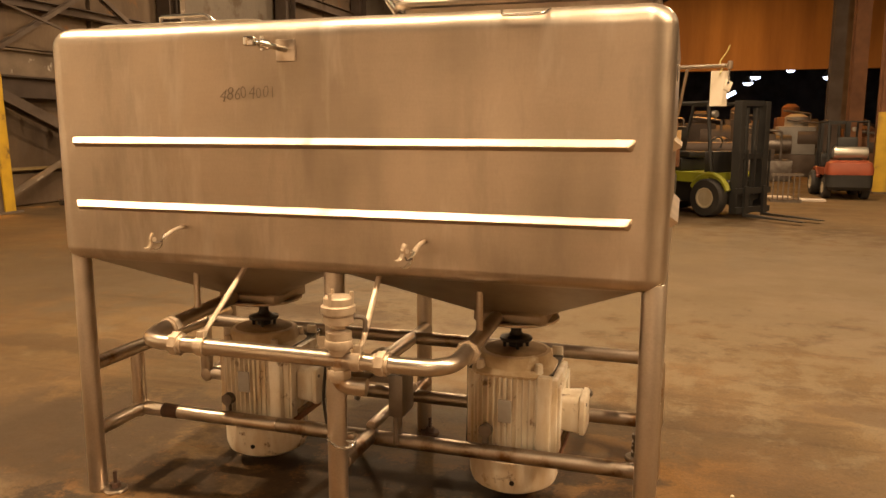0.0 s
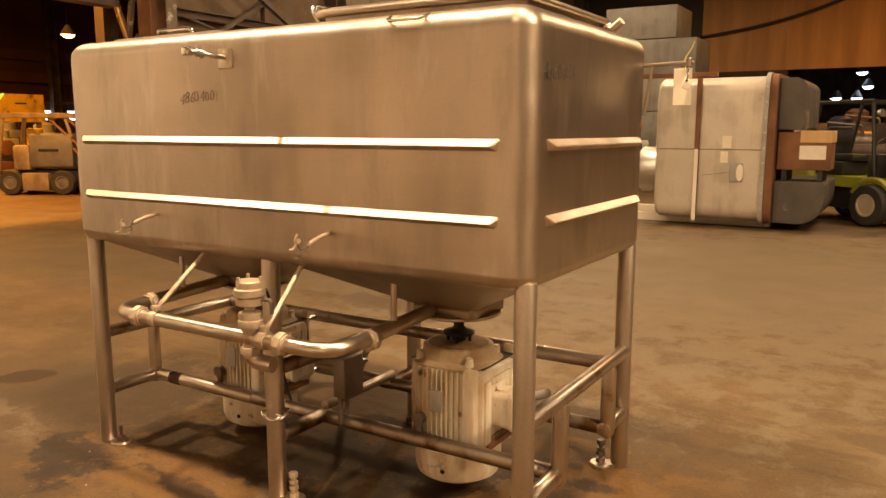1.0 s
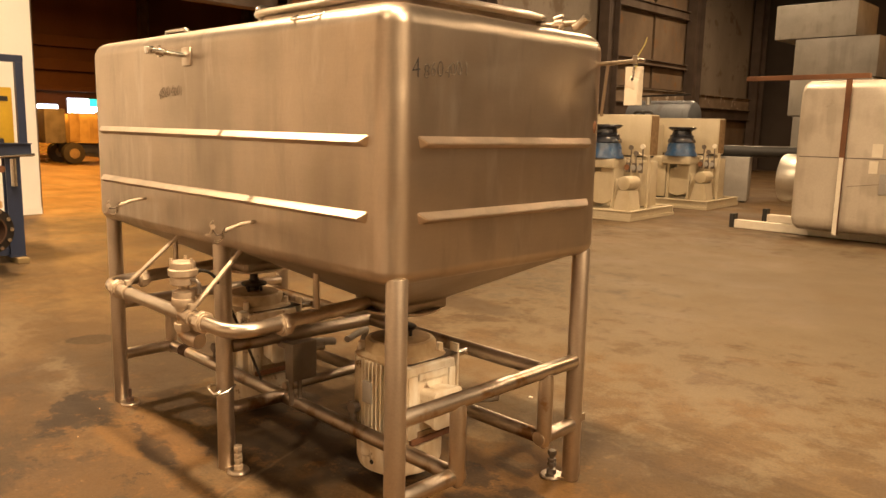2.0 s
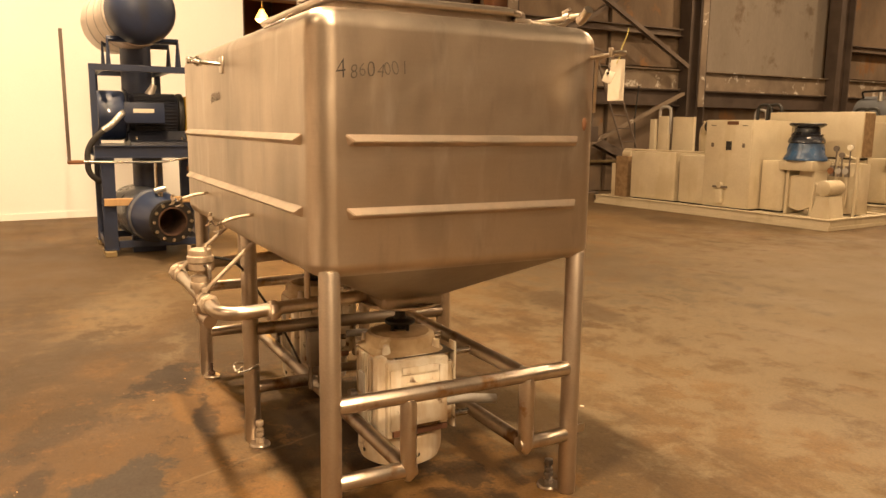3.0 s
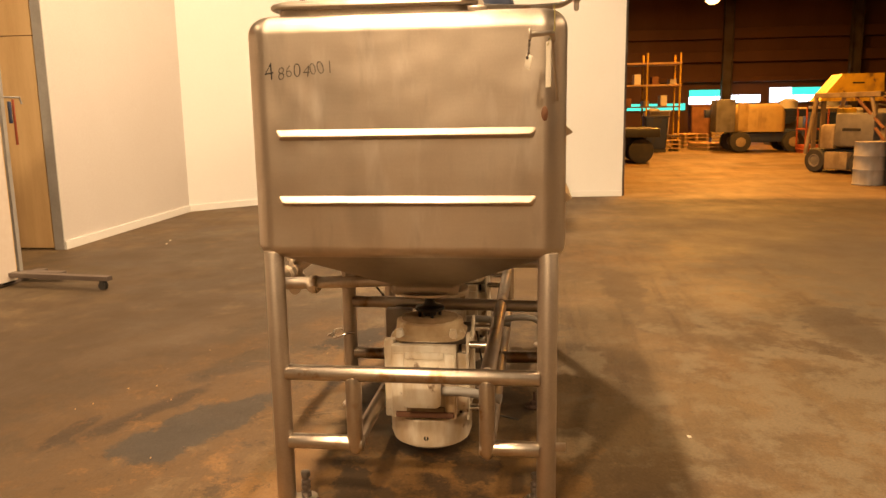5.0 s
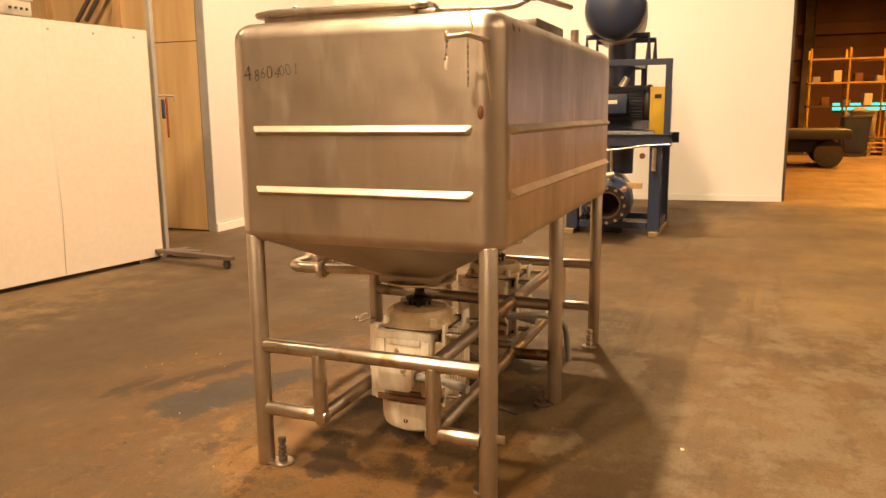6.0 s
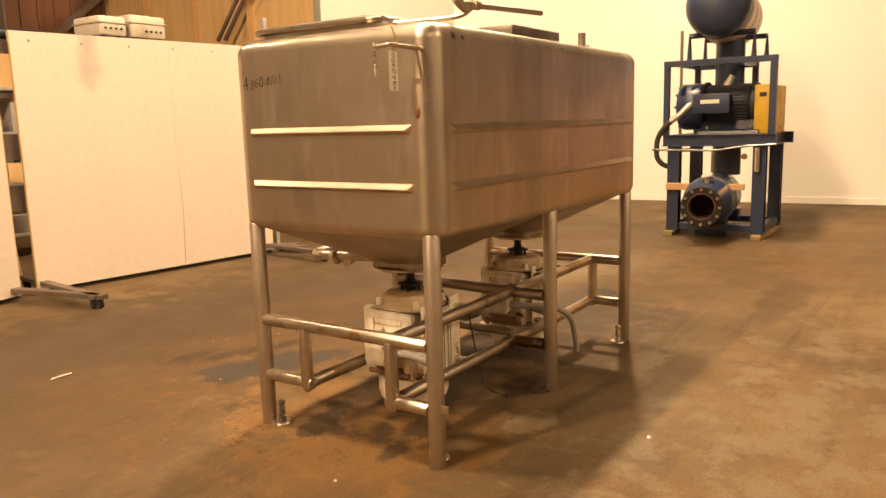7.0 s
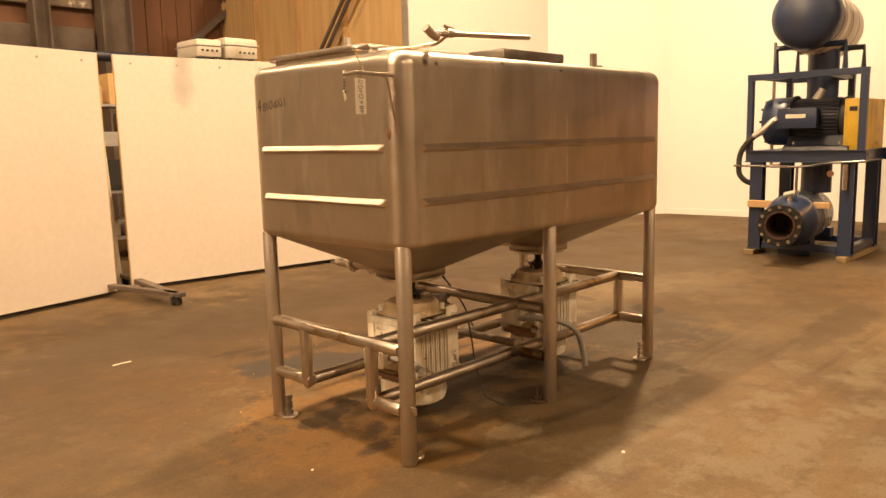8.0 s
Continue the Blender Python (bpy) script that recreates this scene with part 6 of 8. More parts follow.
bp("lagging", lathe([(0.0, 0.45), (0.40, 0.45), (0.407, 0.46), (0.407, 0.74), (0.40, 0.75), (0.407, 0.76), (0.407, 1.80), (0.36, 1.90), (0.25, 1.95), (0.0, 1.97)], 48, SIL_AXIS), PANEL_WHITE, "pale insulation wrap", sil)
for d in (0.5, 0.95, 1.4):
    bp("band", lathe([(0.408, d - 0.012), (0.412, d - 0.008), (0.412, d + 0.008), (0.408, d + 0.012)], 48, SIL_AXIS, caps=False), GREY, parent=sil)
for x0 in (-7.28, -7.98):
    bp("cradle", sweep([(x0, 2.45, 2.13), (x0, 2.45, 2.42), (x0, 3.2, 2.42), (x0, 3.2, 2.13)], 0.035, 4), BLUE, smooth=0)
bp("stand_pipe", rod((-8.36, 2.03, 0.98), (-8.385, 2.02, 2.61), 0.021, 10), OLD_BEAM, "thin rusty stand pipe")
bp("pipe_stay", rod((-8.37, 2.02, 0.99), (-8.05, 2.31, 1.01), 0.025, 6), RUST, smooth=0)
# lower casing with an open flange
ax = Matrix.Translation((-6.27, 2.915, 0.445)) @ pose(0, 0, 0, 0, 0, 8) @ pose(0, 0, 0, 0, -90, 0)
vol = bp("lower_casing", lathe([(0.145, 0.08), (0.15, 0.16), (0.17, 0.26), (0.22, 0.40), (0.275, 0.52), (0.285, 0.60)], 44, ax, caps=False), BLUE, "blue tapered inlet cone")
bp("wrapped_casing", lathe([(0.285, 0.60), (0.297, 0.62), (0.297, 1.55), (0.25, 1.70), (0.0, 1.76)], 44, ax, caps=False), FILM_GREY, "casing wrapped in cloudy grey film", vol)
bp("casing_band", lathe([(0.298, 0.66), (0.303, 0.665), (0.303, 0.70), (0.298, 0.705)], 44, ax, caps=False), BLUE, parent=vol)
bp("flange", lathe([(0.14, 0.0), (0.225, 0.0), (0.228, 0.004), (0.228, 0.03), (0.17, 0.031), (0.17, 0.052), (0.228, 0.053), (0.228, 0.085), (0.14, 0.086)], 44, ax, caps=False), DARK_METAL, "bolted open pipe flange", vol)
bp("flange_lip", lathe([(0.140, 0.02), (0.140, -0.012), (0.155, -0.014), (0.158, 0.0)], 44, ax, caps=False), RUST_DARK, "rusty pipe lip", vol)
bp("bore", lathe([(0.139, 0.0), (0.139, 0.45), (0.0, 0.45)], 36, ax, caps=False), RUST_DARK, "rusty pipe bore", vol)
for k in range(12):
    a = 2 * math.pi * k / 12
    bt = rod((0.198 * math.cos(a), 0.198 * math.sin(a), -0.03), (0.198 * math.cos(a), 0.198 * math.sin(a), 0.115), 0.012, 8)
    rod((0.198 * math.cos(a), 0.198 * math.sin(a), -0.018), (0.198 * math.cos(a), 0.198 * math.sin(a), -0.001), 0.021, 6, bm=bt)
    rod((0.198 * math.cos(a), 0.198 * math.sin(a), 0.087), (0.198 * math.cos(a), 0.198 * math.sin(a), 0.104), 0.021, 6, bm=bt)
    bt.transform(ax)
    bp("flange_bolt", bt, STEEL_BRIGHT, parent=vol)
bp("gauge_cock", rod((-6.72, 2.86, 0.62), (-6.72, 2.86, 0.76), 0.03, 10), STEEL_BRIGHT)
bp("gauge_cock", rod((-6.72, 2.80, 0.74), (-6.72, 2.92, 0.77), 0.035, 12), VAT_M)
bp("saddle", box((-7.30, 2.6, 0.0), (-7.15, 2.96, 0.26)), BLUE, smooth=0)
bp("saddle", box((-7.98, 2.6, 0.15), (-7.85, 2.96, 0.26)), BLUE, smooth=0)
bp("riser_low", rod((-7.6, 2.85, 0.72), (-7.6, 2.85, 1.08), 0.17, 28), BLUE, "blue duct under the table")
bp("timber", box((-6.985, 2.30, 0.57), (-6.92, 2.64, 0.65), 0.006), LUMBER, "old yellow timber batten", smooth=0)
bp("timber", box((-6.985, 2.86, 0.585), (-6.92, 3.22, 0.655), 0.006), LUMBER, "old yellow timber batten", smooth=0)
bp("gauge_pipe", sweep(fillet([(-6.93, 2.12, 1.06), (-6.93, 2.9, 1.05), (-6.93, 3.2, 1.1), (-6.93, 3.55, 1.12)], 0.1), 0.014, 8), STEEL_BRIGHT, "thin bright instrument pipe")
bp("gauge_valve", rod((-6.93, 2.85, 0.72), (-6.93, 2.85, 1.05), 0.016, 8), STEEL_BRIGHT)
bp("gauge_valve", rod((-6.95, 3.35, 0.8), (-6.95, 3.35, 1.08), 0.03, 10), STEEL_BRIGHT)
bp("gauge", rod((-6.9, 3.22, 0.98), (-6.88, 3.22, 0.98), 0.035, 16), RUST, "small brown gauge")


# ---- cream air handling skids against the west wall ----
def air_skid(m, label):
    s = thing("air_unit_skid", label, "machine", m, "air units")
    D = 1.8
    part("skid_base", box((0, 0, 0), (4.95, D, 0.05)), CREAM, s, smooth=0)
    for a, b in (((0, 0.03, 0.05), (4.95, 0.06, 0.15)), ((0, D - 0.08, 0.05), (4.95, D - 0.05, 0.15)), ((0.03, 0.08, 0.05), (0.06, D - 0.08, 0.15)), ((4.89, 0.08, 0.05), (4.92, D - 0.08, 0.15)), ((0, 0, 0.15), (4.95, 0.09, 0.17)), ((0, D - 0.09, 0.15), (4.95, D, 0.17)), ((0, 0.09, 0.15), (0.09, D - 0.09, 0.17)), ((4.86, 0.09, 0.15), (4.95, D - 0.09, 0.17)), ((0.09, 0.09, 0.05), (4.86, D - 0.09, 0.14))):
        part("skid_rail", box(a, b, 0.003), CREAM, s, smooth=0)
    Z = 0.142

    def cabinet(x0, x1, y0, y1, h, label=""):
        c = part("cabinet", box((x0, y0, Z + 0.03), (x1, y1, h), 0.012), CREAM, s, label)
        part("plinth", box((x0 + 0.04, y0 + 0.04, Z), (x1 - 0.04, y1 - 0.04, Z + 0.03)), BLACK, c, smooth=0)
        part("cabinet_door", box((x0 + 0.02, y0 - 0.012, Z + 0.06), (x1 - 0.02, y0 - 0.001, h - 0.03), 0.004), CREAM, c)
        return c

    cabinet(0.72, 1.80, 0.25, 1.2, 1.06)
    cabinet(1.86, 2.44, 0.3, 1.2, 1.02)
    main = cabinet(2.46, 3.40, 0.22, 1.3, 1.66, "tall cream control cabinet")
    part("display", box((2.90, 0.20, 1.15), (3.01, 0.207, 1.30)), BLACK, main, smooth=0)
    for x in (2.60, 3.22):
        part("lock", box((x, 0.2, 1.2), (x + 0.05, 0.207, 1.27)), BRACKET, main, smooth=0)
        part("hinge_bar", box((x - 0.02, 0.2, 1.56), (x + 0.08, 0.207, 1.575)), BRACKET, main, smooth=0)
    part("badge", box((2.9, 0.2, 1.58), (3.12, 0.207, 1.64)), RUST, main, "dull red blank badge", smooth=0)
    part("valve_group", rod((2.85, 0.2, 0.55), (2.85, 0.14, 0.55), 0.05, 14), CREAM, main)
    part("valve_group", rod((2.72, 0.16, 0.52), (3.0, 0.16, 0.52), 0.02, 10), BRACKET, main)
    part("valve_group", box((2.79, 0.13, 0.25), (2.92, 0.2, 0.48), 0.01), CREAM, main)
    cabinet(3.42, 3.84, 0.50, 1.25, 1.0)
    # left end: small pump box and pipes
    part("pump_box", box((0.25, 0.3, Z), (0.58, 0.9, 0.95), 0.01), DUST, s, "rust-brown box")
    part("pump_box", box((0.1, 0.35, Z), (0.24, 0.7, 0.8), 0.01), CREAM, s)
    part("pump_head", rod((0.3, 0.5, 1.0), (0.5, 0.5, 1.0), 0.08, 16), CREAM, s)
    part("manifold", rod((0.5, 0.28, 1.09), (2.4, 0.28, 1.09), 0.02, 10), CREAM, s)
    # upright panels at the back
    for x0, x1, h, y in ((0.02, 0.16, 1.70, 1.5), (0.20, 0.46, 1.76, 1.55), (0.58, 1.10, 1.74, 1.55), (1.30, 1.62, 1.66, 1.60)):
        part("back_panel", box((x0, y, Z), (x1, y + 0.08, h), 0.006), CREAM, s)
    fan_box = part("duct_box", box((2.86, 1.45, 1.06), (4.55, 1.78, 1.81), 0.008), CREAM, s, "wide flat duct box on posts")
    part("duct_gasket", box((2.90, 1.47, 1.03), (4.50, 1.76, 1.059)), BLACK, fan_box, smooth=0)
    part("duct_end", box((4.552, 1.47, 1.08), (4.57, 1.76, 1.79), 0.004), DUST, fan_box, "brown open duct end", smooth=0)
    for x in (2.92, 3.65, 4.40):
        part("duct_post", box((x, 1.5, Z), (x + 0.08, 1.72, 1.03), 0.004), CREAM, fan_box, smooth=0)
    part("side_cabinet", box((4.05, 1.12, Z + 0.03), (4.75, 1.42, 0.98), 0.01), CREAM, s, "low cream cabinet behind the fan")
    part("duct_elbow", sweep(fillet([(1.62, 1.3, 1.05), (1.68, 1.2, 1.5), (1.95, 1.0, 1.55)], 0.2), 0.12, 20), CREAM, s)
    part("cap", rod((1.95, 1.0, 1.55), (2.02, 0.96, 1.56), 0.13, 16), BLACK, s)
    for x in (0.19, 2.5, 2.7):
        part("hoop", sweep(fillet([(x, 1.6, 1.4), (x, 1.6, 1.95), (x + 0.28, 1.6, 1.95), (x + 0.28, 1.6, 1.4)], 0.12), 0.03, 10), BLACK if x > 2 else GREY, s, "curved hose loop")
    # blower with a wrapped inlet
    scroll = []
    for k in range(28):
        a = radians(90 + 300 * k / 27)
        r = 0.25 + 0.08 * k / 27
        scroll.append((4.06 + r * math.cos(a), 0.58, 0.52 + r * math.sin(a)))
    vol = part("fan_volute", extrude(scroll + [(4.30, 0.58, 0.88), (4.06, 0.58, 0.88)], (0, 0.26, 0)), CREAM, s, "cream fan volute")
    part("volute_rim", sweep(scroll, 0.016, 6), CREAM, vol)
    part("fan_stand", box((3.86, 0.52, Z), (3.91, 0.88, 0.87), 0.004), CREAM, vol, smooth=0)
    part("fan_stand", box((4.30, 0.52, Z), (4.35, 0.88, 0.87), 0.004), CREAM, vol, smooth=0)
    part("fan_outlet", box((3.78, 0.42, 0.86), (4.36, 0.95, 1.02), 0.01), CREAM, vol)
    M = Matrix.Translation((4.07, 0.68, 0))
    part("wrapped_inlet", lathe([(0.0, 1.02), (0.33, 1.021), (0.33, 1.06), (0.29, 1.12), (0.28, 1.22), (0.25, 1.32), (0.0, 1.321)], 30, M), BLUE_BRIGHT, vol, "shiny blue plastic wrap")
    part("inlet_hood", lathe([(0.0, 1.29), (0.262, 1.29), (0.285, 1.31), (0.27, 1.36), (0.235, 1.40), (0.245, 1.43), (0.20, 1.47), (0.19, 1.53), (0.27, 1.575), (0.285, 1.60), (0.26, 1.615), (0.0, 1.60)], 30, M), BLACK_GLOSS, vol, "black plastic-wrapped hood")
    part("fan_motor", rod((4.70, 0.62, 0.62), (4.70, 0.2, 0.62), 0.12, 24, bevel=0.02), CREAM, s, "cream fan motor")
    part("motor_stand", extrude([(4.52, 0.2, Z), (4.86, 0.2, Z), (4.80, 0.2, 0.5), (4.60, 0.2, 0.5)], (0, 0.36, 0)), CREAM, s, smooth=0)
    for x, y in ((4.52, 0.85), (4.78, 0.95)):
        part("pipe_post", rod((x, y, Z), (x, y, 1.1), 0.025, 10), CREAM, s)
    part("pipe_run", sweep(fillet([(4.52, 0.85, 1.05), (4.60, 0.88, 1.12), (4.78, 0.95, 1.05)], 0.05), 0.02, 10), CREAM, s)
    for x, z in ((4.50, 1.22), (4.60, 1.12), (4.72, 1.24)):
        part("gauge", rod((x, 0.80, z), (x, 0.83, z), 0.045, 14), PAPER if x > 4.7 else BRACKET, s)
        part("gauge_stem", rod((x, 0.83, 0.95), (x, 0.83, z), 0.012, 8), BRACKET, s)
    for x in (4.46, 4.58, 4.70):
        part("valve_body", rod((x, 0.82, 0.78), (x, 0.82, 0.95), 0.04, 12), BRACKET, s)
        part("valve_wheel", rod((x, 0.76, 0.87), (x, 0.775, 0.87), 0.05, 14), RUST if x < 4.5 else GREY, s)
    part("pipe_run", sweep(fillet([(4.46, 0.82, 0.95), (4.46, 0.9, 1.02), (4.30, 1.0, 1.02)], 0.04), 0.018, 8), CREAM, s)
    part("pipe_run", sweep(fillet([(4.70, 0.82, 0.78), (4.70, 0.82, 0.3), (4.40, 0.9, 0.25)], 0.06), 0.02, 8), CREAM, s)
    return s


skid = air_skid(pose(-9.97, 11.68, 0, 0, 0, 5.0), "cream painted air handling unit on a low steel skid")
copy_thing(skid, pose(-10.1, 14.72, 0, 0, 0, 5.0))
lu = thing("louvred_unit", "pale louvred ventilation unit with pipes lying on it", "machine", pose(-7.0, 16.95, 0, 0, 0, 20))
part("casing", box((0, 0, 0.03), (1.7, 1.2, 1.0), 0.012), GREY, lu)
for k in range(8):
    part("louvre", box((0.06 + k * 0.12, -0.02, 0.1), (0.09 + k * 0.12, -0.001, 0.93)), PANEL_WHITE, lu, smooth=0)
for z in (0.1, 0.5, 0.92):
    part("louvre_rail", box((0.03, -0.024, z), (1.02, -0.003, z + 0.03)), PANEL_WHITE, lu, smooth=0)
for k in range(4):
    part("foot", box((0.05 + (k % 2) * 1.5, 0.1 + (k // 2) * 0.9, 0), (0.15 + (k % 2) * 1.5, 0.2 + (k // 2) * 0.9, 0.03)), BLACK, lu, smooth=0)
for k in range(3):
    pb = thing("pipe_bundle", "dusty grey pipe lying across the louvred unit", "pipe", pose(-6.75, 17.25 + k * 0.27, 1.001, 0, 0, 25), "pipes on the unit")
    part("tube", rod((0, 0, 0.12), (2.4, 0.1, 0.12), 0.12, 18), GREY if k else BLACK, pb)


gt = thing("storage_vessel", "dull grey-blue horizontal vessel on saddles by the concrete wall", "tank", pose(-8.55, 19.3, 0))
part("shell", lathe([(0.0, -0.98), (0.2, -0.96), (0.36, -0.90), (0.42, -0.80), (0.42, 0.80), (0.36, 0.90), (0.2, 0.96), (0.0, 0.98)], 32, Matrix.Translation((0, 0, 1.90)) @ pose(0, 0, 0, 0, 90, 0)), CASE_BLUE, gt)
for x in (-0.6, 0.6):
    part("saddle", box((x - 0.06, -0.4, 0.0), (x + 0.06, 0.4, 1.60), 0.005), OLD_BEAM, gt, smooth=0)
part("top_pipe", sweep(fillet([(-0.75, -0.2, 2.28), (-0.75, -0.3, 2.42), (0.9, -0.3, 2.45)], 0.1), 0.025, 8), DARK_METAL, gt)
part("nozzle", rod((-0.30, -0.25, 2.20), (-0.30, -0.25, 2.40), 0.07, 16), VAT_M, gt, "bright nozzle")

# ---- grey vat on its side, crates, forklifts ----
vat = thing("steel_vat", "dull grey steel vat lying on its side on a timber skid", "vat", pose(-1.95, 13.4, 0))


def vp_(name, bm, mat, label="", parent=None, smooth=35):
    return part(name, bm, mat, parent or vat, label, world_place=True, smooth=smooth)


def yz_ring(x, inset, y0=12.38, y1=14.45, z0=0.13, z1=2.27, r=0.22):
    return [Vector((x, p.x, p.y)) for p in ring_points((y0 + y1) / 2, (z0 + z1) / 2, (y1 - y0) / 2 - inset, (z1 - z0) / 2 - inset, r, 0, 6)]


vp_("shell", loft([yz_ring(x, i) for x, i in ((-2.58, 0.12), (-2.545, 0.03), (-2.49, 0.0), (-1.0, 0.0))]), VAT_SHELL, "dull steel shell with rounded edges")
vp_("seam", extrude([(-2.5, 12.377, 1.19), (-1.0, 12.377, 1.19), (-1.0, 12.377, 1.205), (-2.5, 12.377, 1.205)], (0, 0.008, 0)), BRACKET, smooth=0)
vp_("rim_flange", loft([yz_ring(x, -0.05) for x in (-0.99, -0.93)]), GREY, "bolted grey rim flange")
vp_("timber_ring", loft([yz_ring(x, -0.03) for x in (-0.925, -0.83)]), RUST, "brown timber ring")
for x1, z0, z1, rt, rb in ((-0.46, 1.49, 2.24, 0.16, 0.05), (-0.14, 0.12, 0.742, 0.06, 0.34)):
    outline = [(-0.82, z0), (x1 - rb, z0)]
    outline += [(x1 - rb + rb * math.sin(radians(a)), z0 + rb - rb * math.cos(radians(a))) for a in range(15, 91, 15)]
    outline += [(x1 - rt + rt * math.cos(radians(a)), z1 - rt + rt * math.sin(radians(a))) for a in range(0, 91, 18)]
    end = extrude([(x, 12.52, z) for x, z in outline + [(-0.82, z1)]], (0, 1.8, 0))
    bmesh.ops.bevel(end, geom=[e for e in end.edges if abs(e.verts[0].co.y - e.verts[1].co.y) < 1e-4], offset=0.02, segments=2, affect="EDGES")
    vp_("end_bulge", end, VAT_DARK, "dull dark rounded end of the vat")
vp_("strap", box((-1.95, 12.33, 0.12), (-1.88, 12.37, 2.27), 0.004), RUST, "rusty vertical strap", smooth=0)
vp_("strap", box((-1.945, 12.322, 0.12), (-1.885, 12.329, 1.2), 0.002), PAPER, smooth=0)
vp_("top_bar", box((-3.33, 12.3, 2.275), (-1.66, 12.4, 2.34), 0.004), RUST, "rusty bar on top", smooth=0)
vp_("hatch", box((-1.42, 12.355, 0.72), (-1.24, 12.379, 1.0), 0.01), GREY, "small hatch plate")
vp_("hatch_ring", loft([[Vector((-1.275 + 0.052 * g * math.cos(radians(a)), y, 0.86 + 0.125 * g * math.sin(radians(a)))) for a in range(0, 360, 20)] for y, g in ((12.356, 1.0), (12.344, 1.0), (12.340, 0.85))]), PAPER, "white oval hatch ring")
for k in range(9):
    vp_("rim_bolt", rod((-0.96, 12.322, 0.35 + 0.22 * k), (-0.96, 12.332, 0.35 + 0.22 * k), 0.014, 6), VAT_M)
vp_("scratch", extrude([(-1.83, 12.3775, 0.80), (-1.35, 12.3775, 0.865), (-1.35, 12.3775, 0.872), (-1.83, 12.3775, 0.808)], (0, 0.004, 0)), BRACKET, "long scratch", smooth=0)
vp_("chalk_mark", box((-1.55, 12.3745, 1.22), (-1.42, 12.379, 1.4)), PAPER, "white paint smear", smooth=0)
vp_("chalk_mark", box((-1.57, 12.3745, 1.0), (-1.46, 12.379, 1.17)), PAPER, "white paint smear", smooth=0)
for y in (13.0, 14.3):
    vp_("skid_timber", box((-3.62, y - 0.06, 0), (-0.9, y + 0.06, 0.129), 0.006), PAPER, "pale painted skid runner", smooth=0)
    vp_("skid_end", box((-3.70, y - 0.07, 0), (-3.62, y + 0.07, 0.22), 0.006), BLACK, "dark end block", smooth=0)
vp_("side_duct", rod((-2.5, 13.1, 0.84), (-2.95, 13.1, 0.84), 0.37, 28, bevel=0.02), VAT_M, "round duct stub")
wb = thing("wooden_case", "brown wooden case with a pale label resting on the vat", "crate", pose(-0.46, 12.9, 0.745))
for x in (-0.28, 0.2):
    part("foot", box((x, -0.25, 0), (x + 0.07, 0.4, 0.165), 0.006), BLACK, wb, smooth=0)
part("case_box", box((-0.35, -0.3, 0.165), (0.36, 0.42, 0.72), 0.01), RUST, wb, smooth=0)
part("case_lid", box((-0.05, -0.31, 0.56), (0.37, 0.42, 0.735), 0.01), PLY, wb, "yellow timber lid batten", smooth=0)
part("case_label", box((-0.05, -0.306, 0.32), (0.30, -0.3005, 0.52)), PAPER, wb, "blank pale label", smooth=0)
z = 0.0
for k, (x0, h) in enumerate(((-6.3, 1.0), (-6.1, 1.0), (-6.25, 0.95), (-6.2, 1.0), (-6.75, 0.88))):
    solo("stacked_case", box((x0, 21.6, z), (x0 + 1.98, 23.2, z + h - 0.015), 0.03), CASE_GREY, "grey metal case in a tall stack", "case", "", "stacked cases")
    z += h


def wheel(parent, x, y, r, w, hub=None):
    ty = part("wheel", lathe([(r * 0.5, -w / 2), (r * 0.92, -w / 2), (r, -w * 0.32), (r, w * 0.32), (r * 0.92, w / 2), (r * 0.5, w / 2)], 28, Matrix.Translation((x, y, r)) @ pose(0, 0, 0, 90, 0, 0), caps=False), RUBBER, parent, "black tyre")
    part("rim", lathe([(0.0, -w * 0.56), (r * 0.16, -w * 0.56), (r * 0.2, -w * 0.5), (r * 0.22, -w * 0.44), (r * 0.42, -w * 0.44), (r * 0.47, -w * 0.54), (r * 0.54, -w * 0.53), (r * 0.54, w * 0.53), (r * 0.47, w * 0.54), (r * 0.42, w * 0.44), (r * 0.2, w * 0.46), (0.0, w * 0.54)], 24, Matrix.Translation((x, y, r)) @ pose(0, 0, 0, 90, 0, 0)), hub or CREAM, ty, "pale wheel rim")


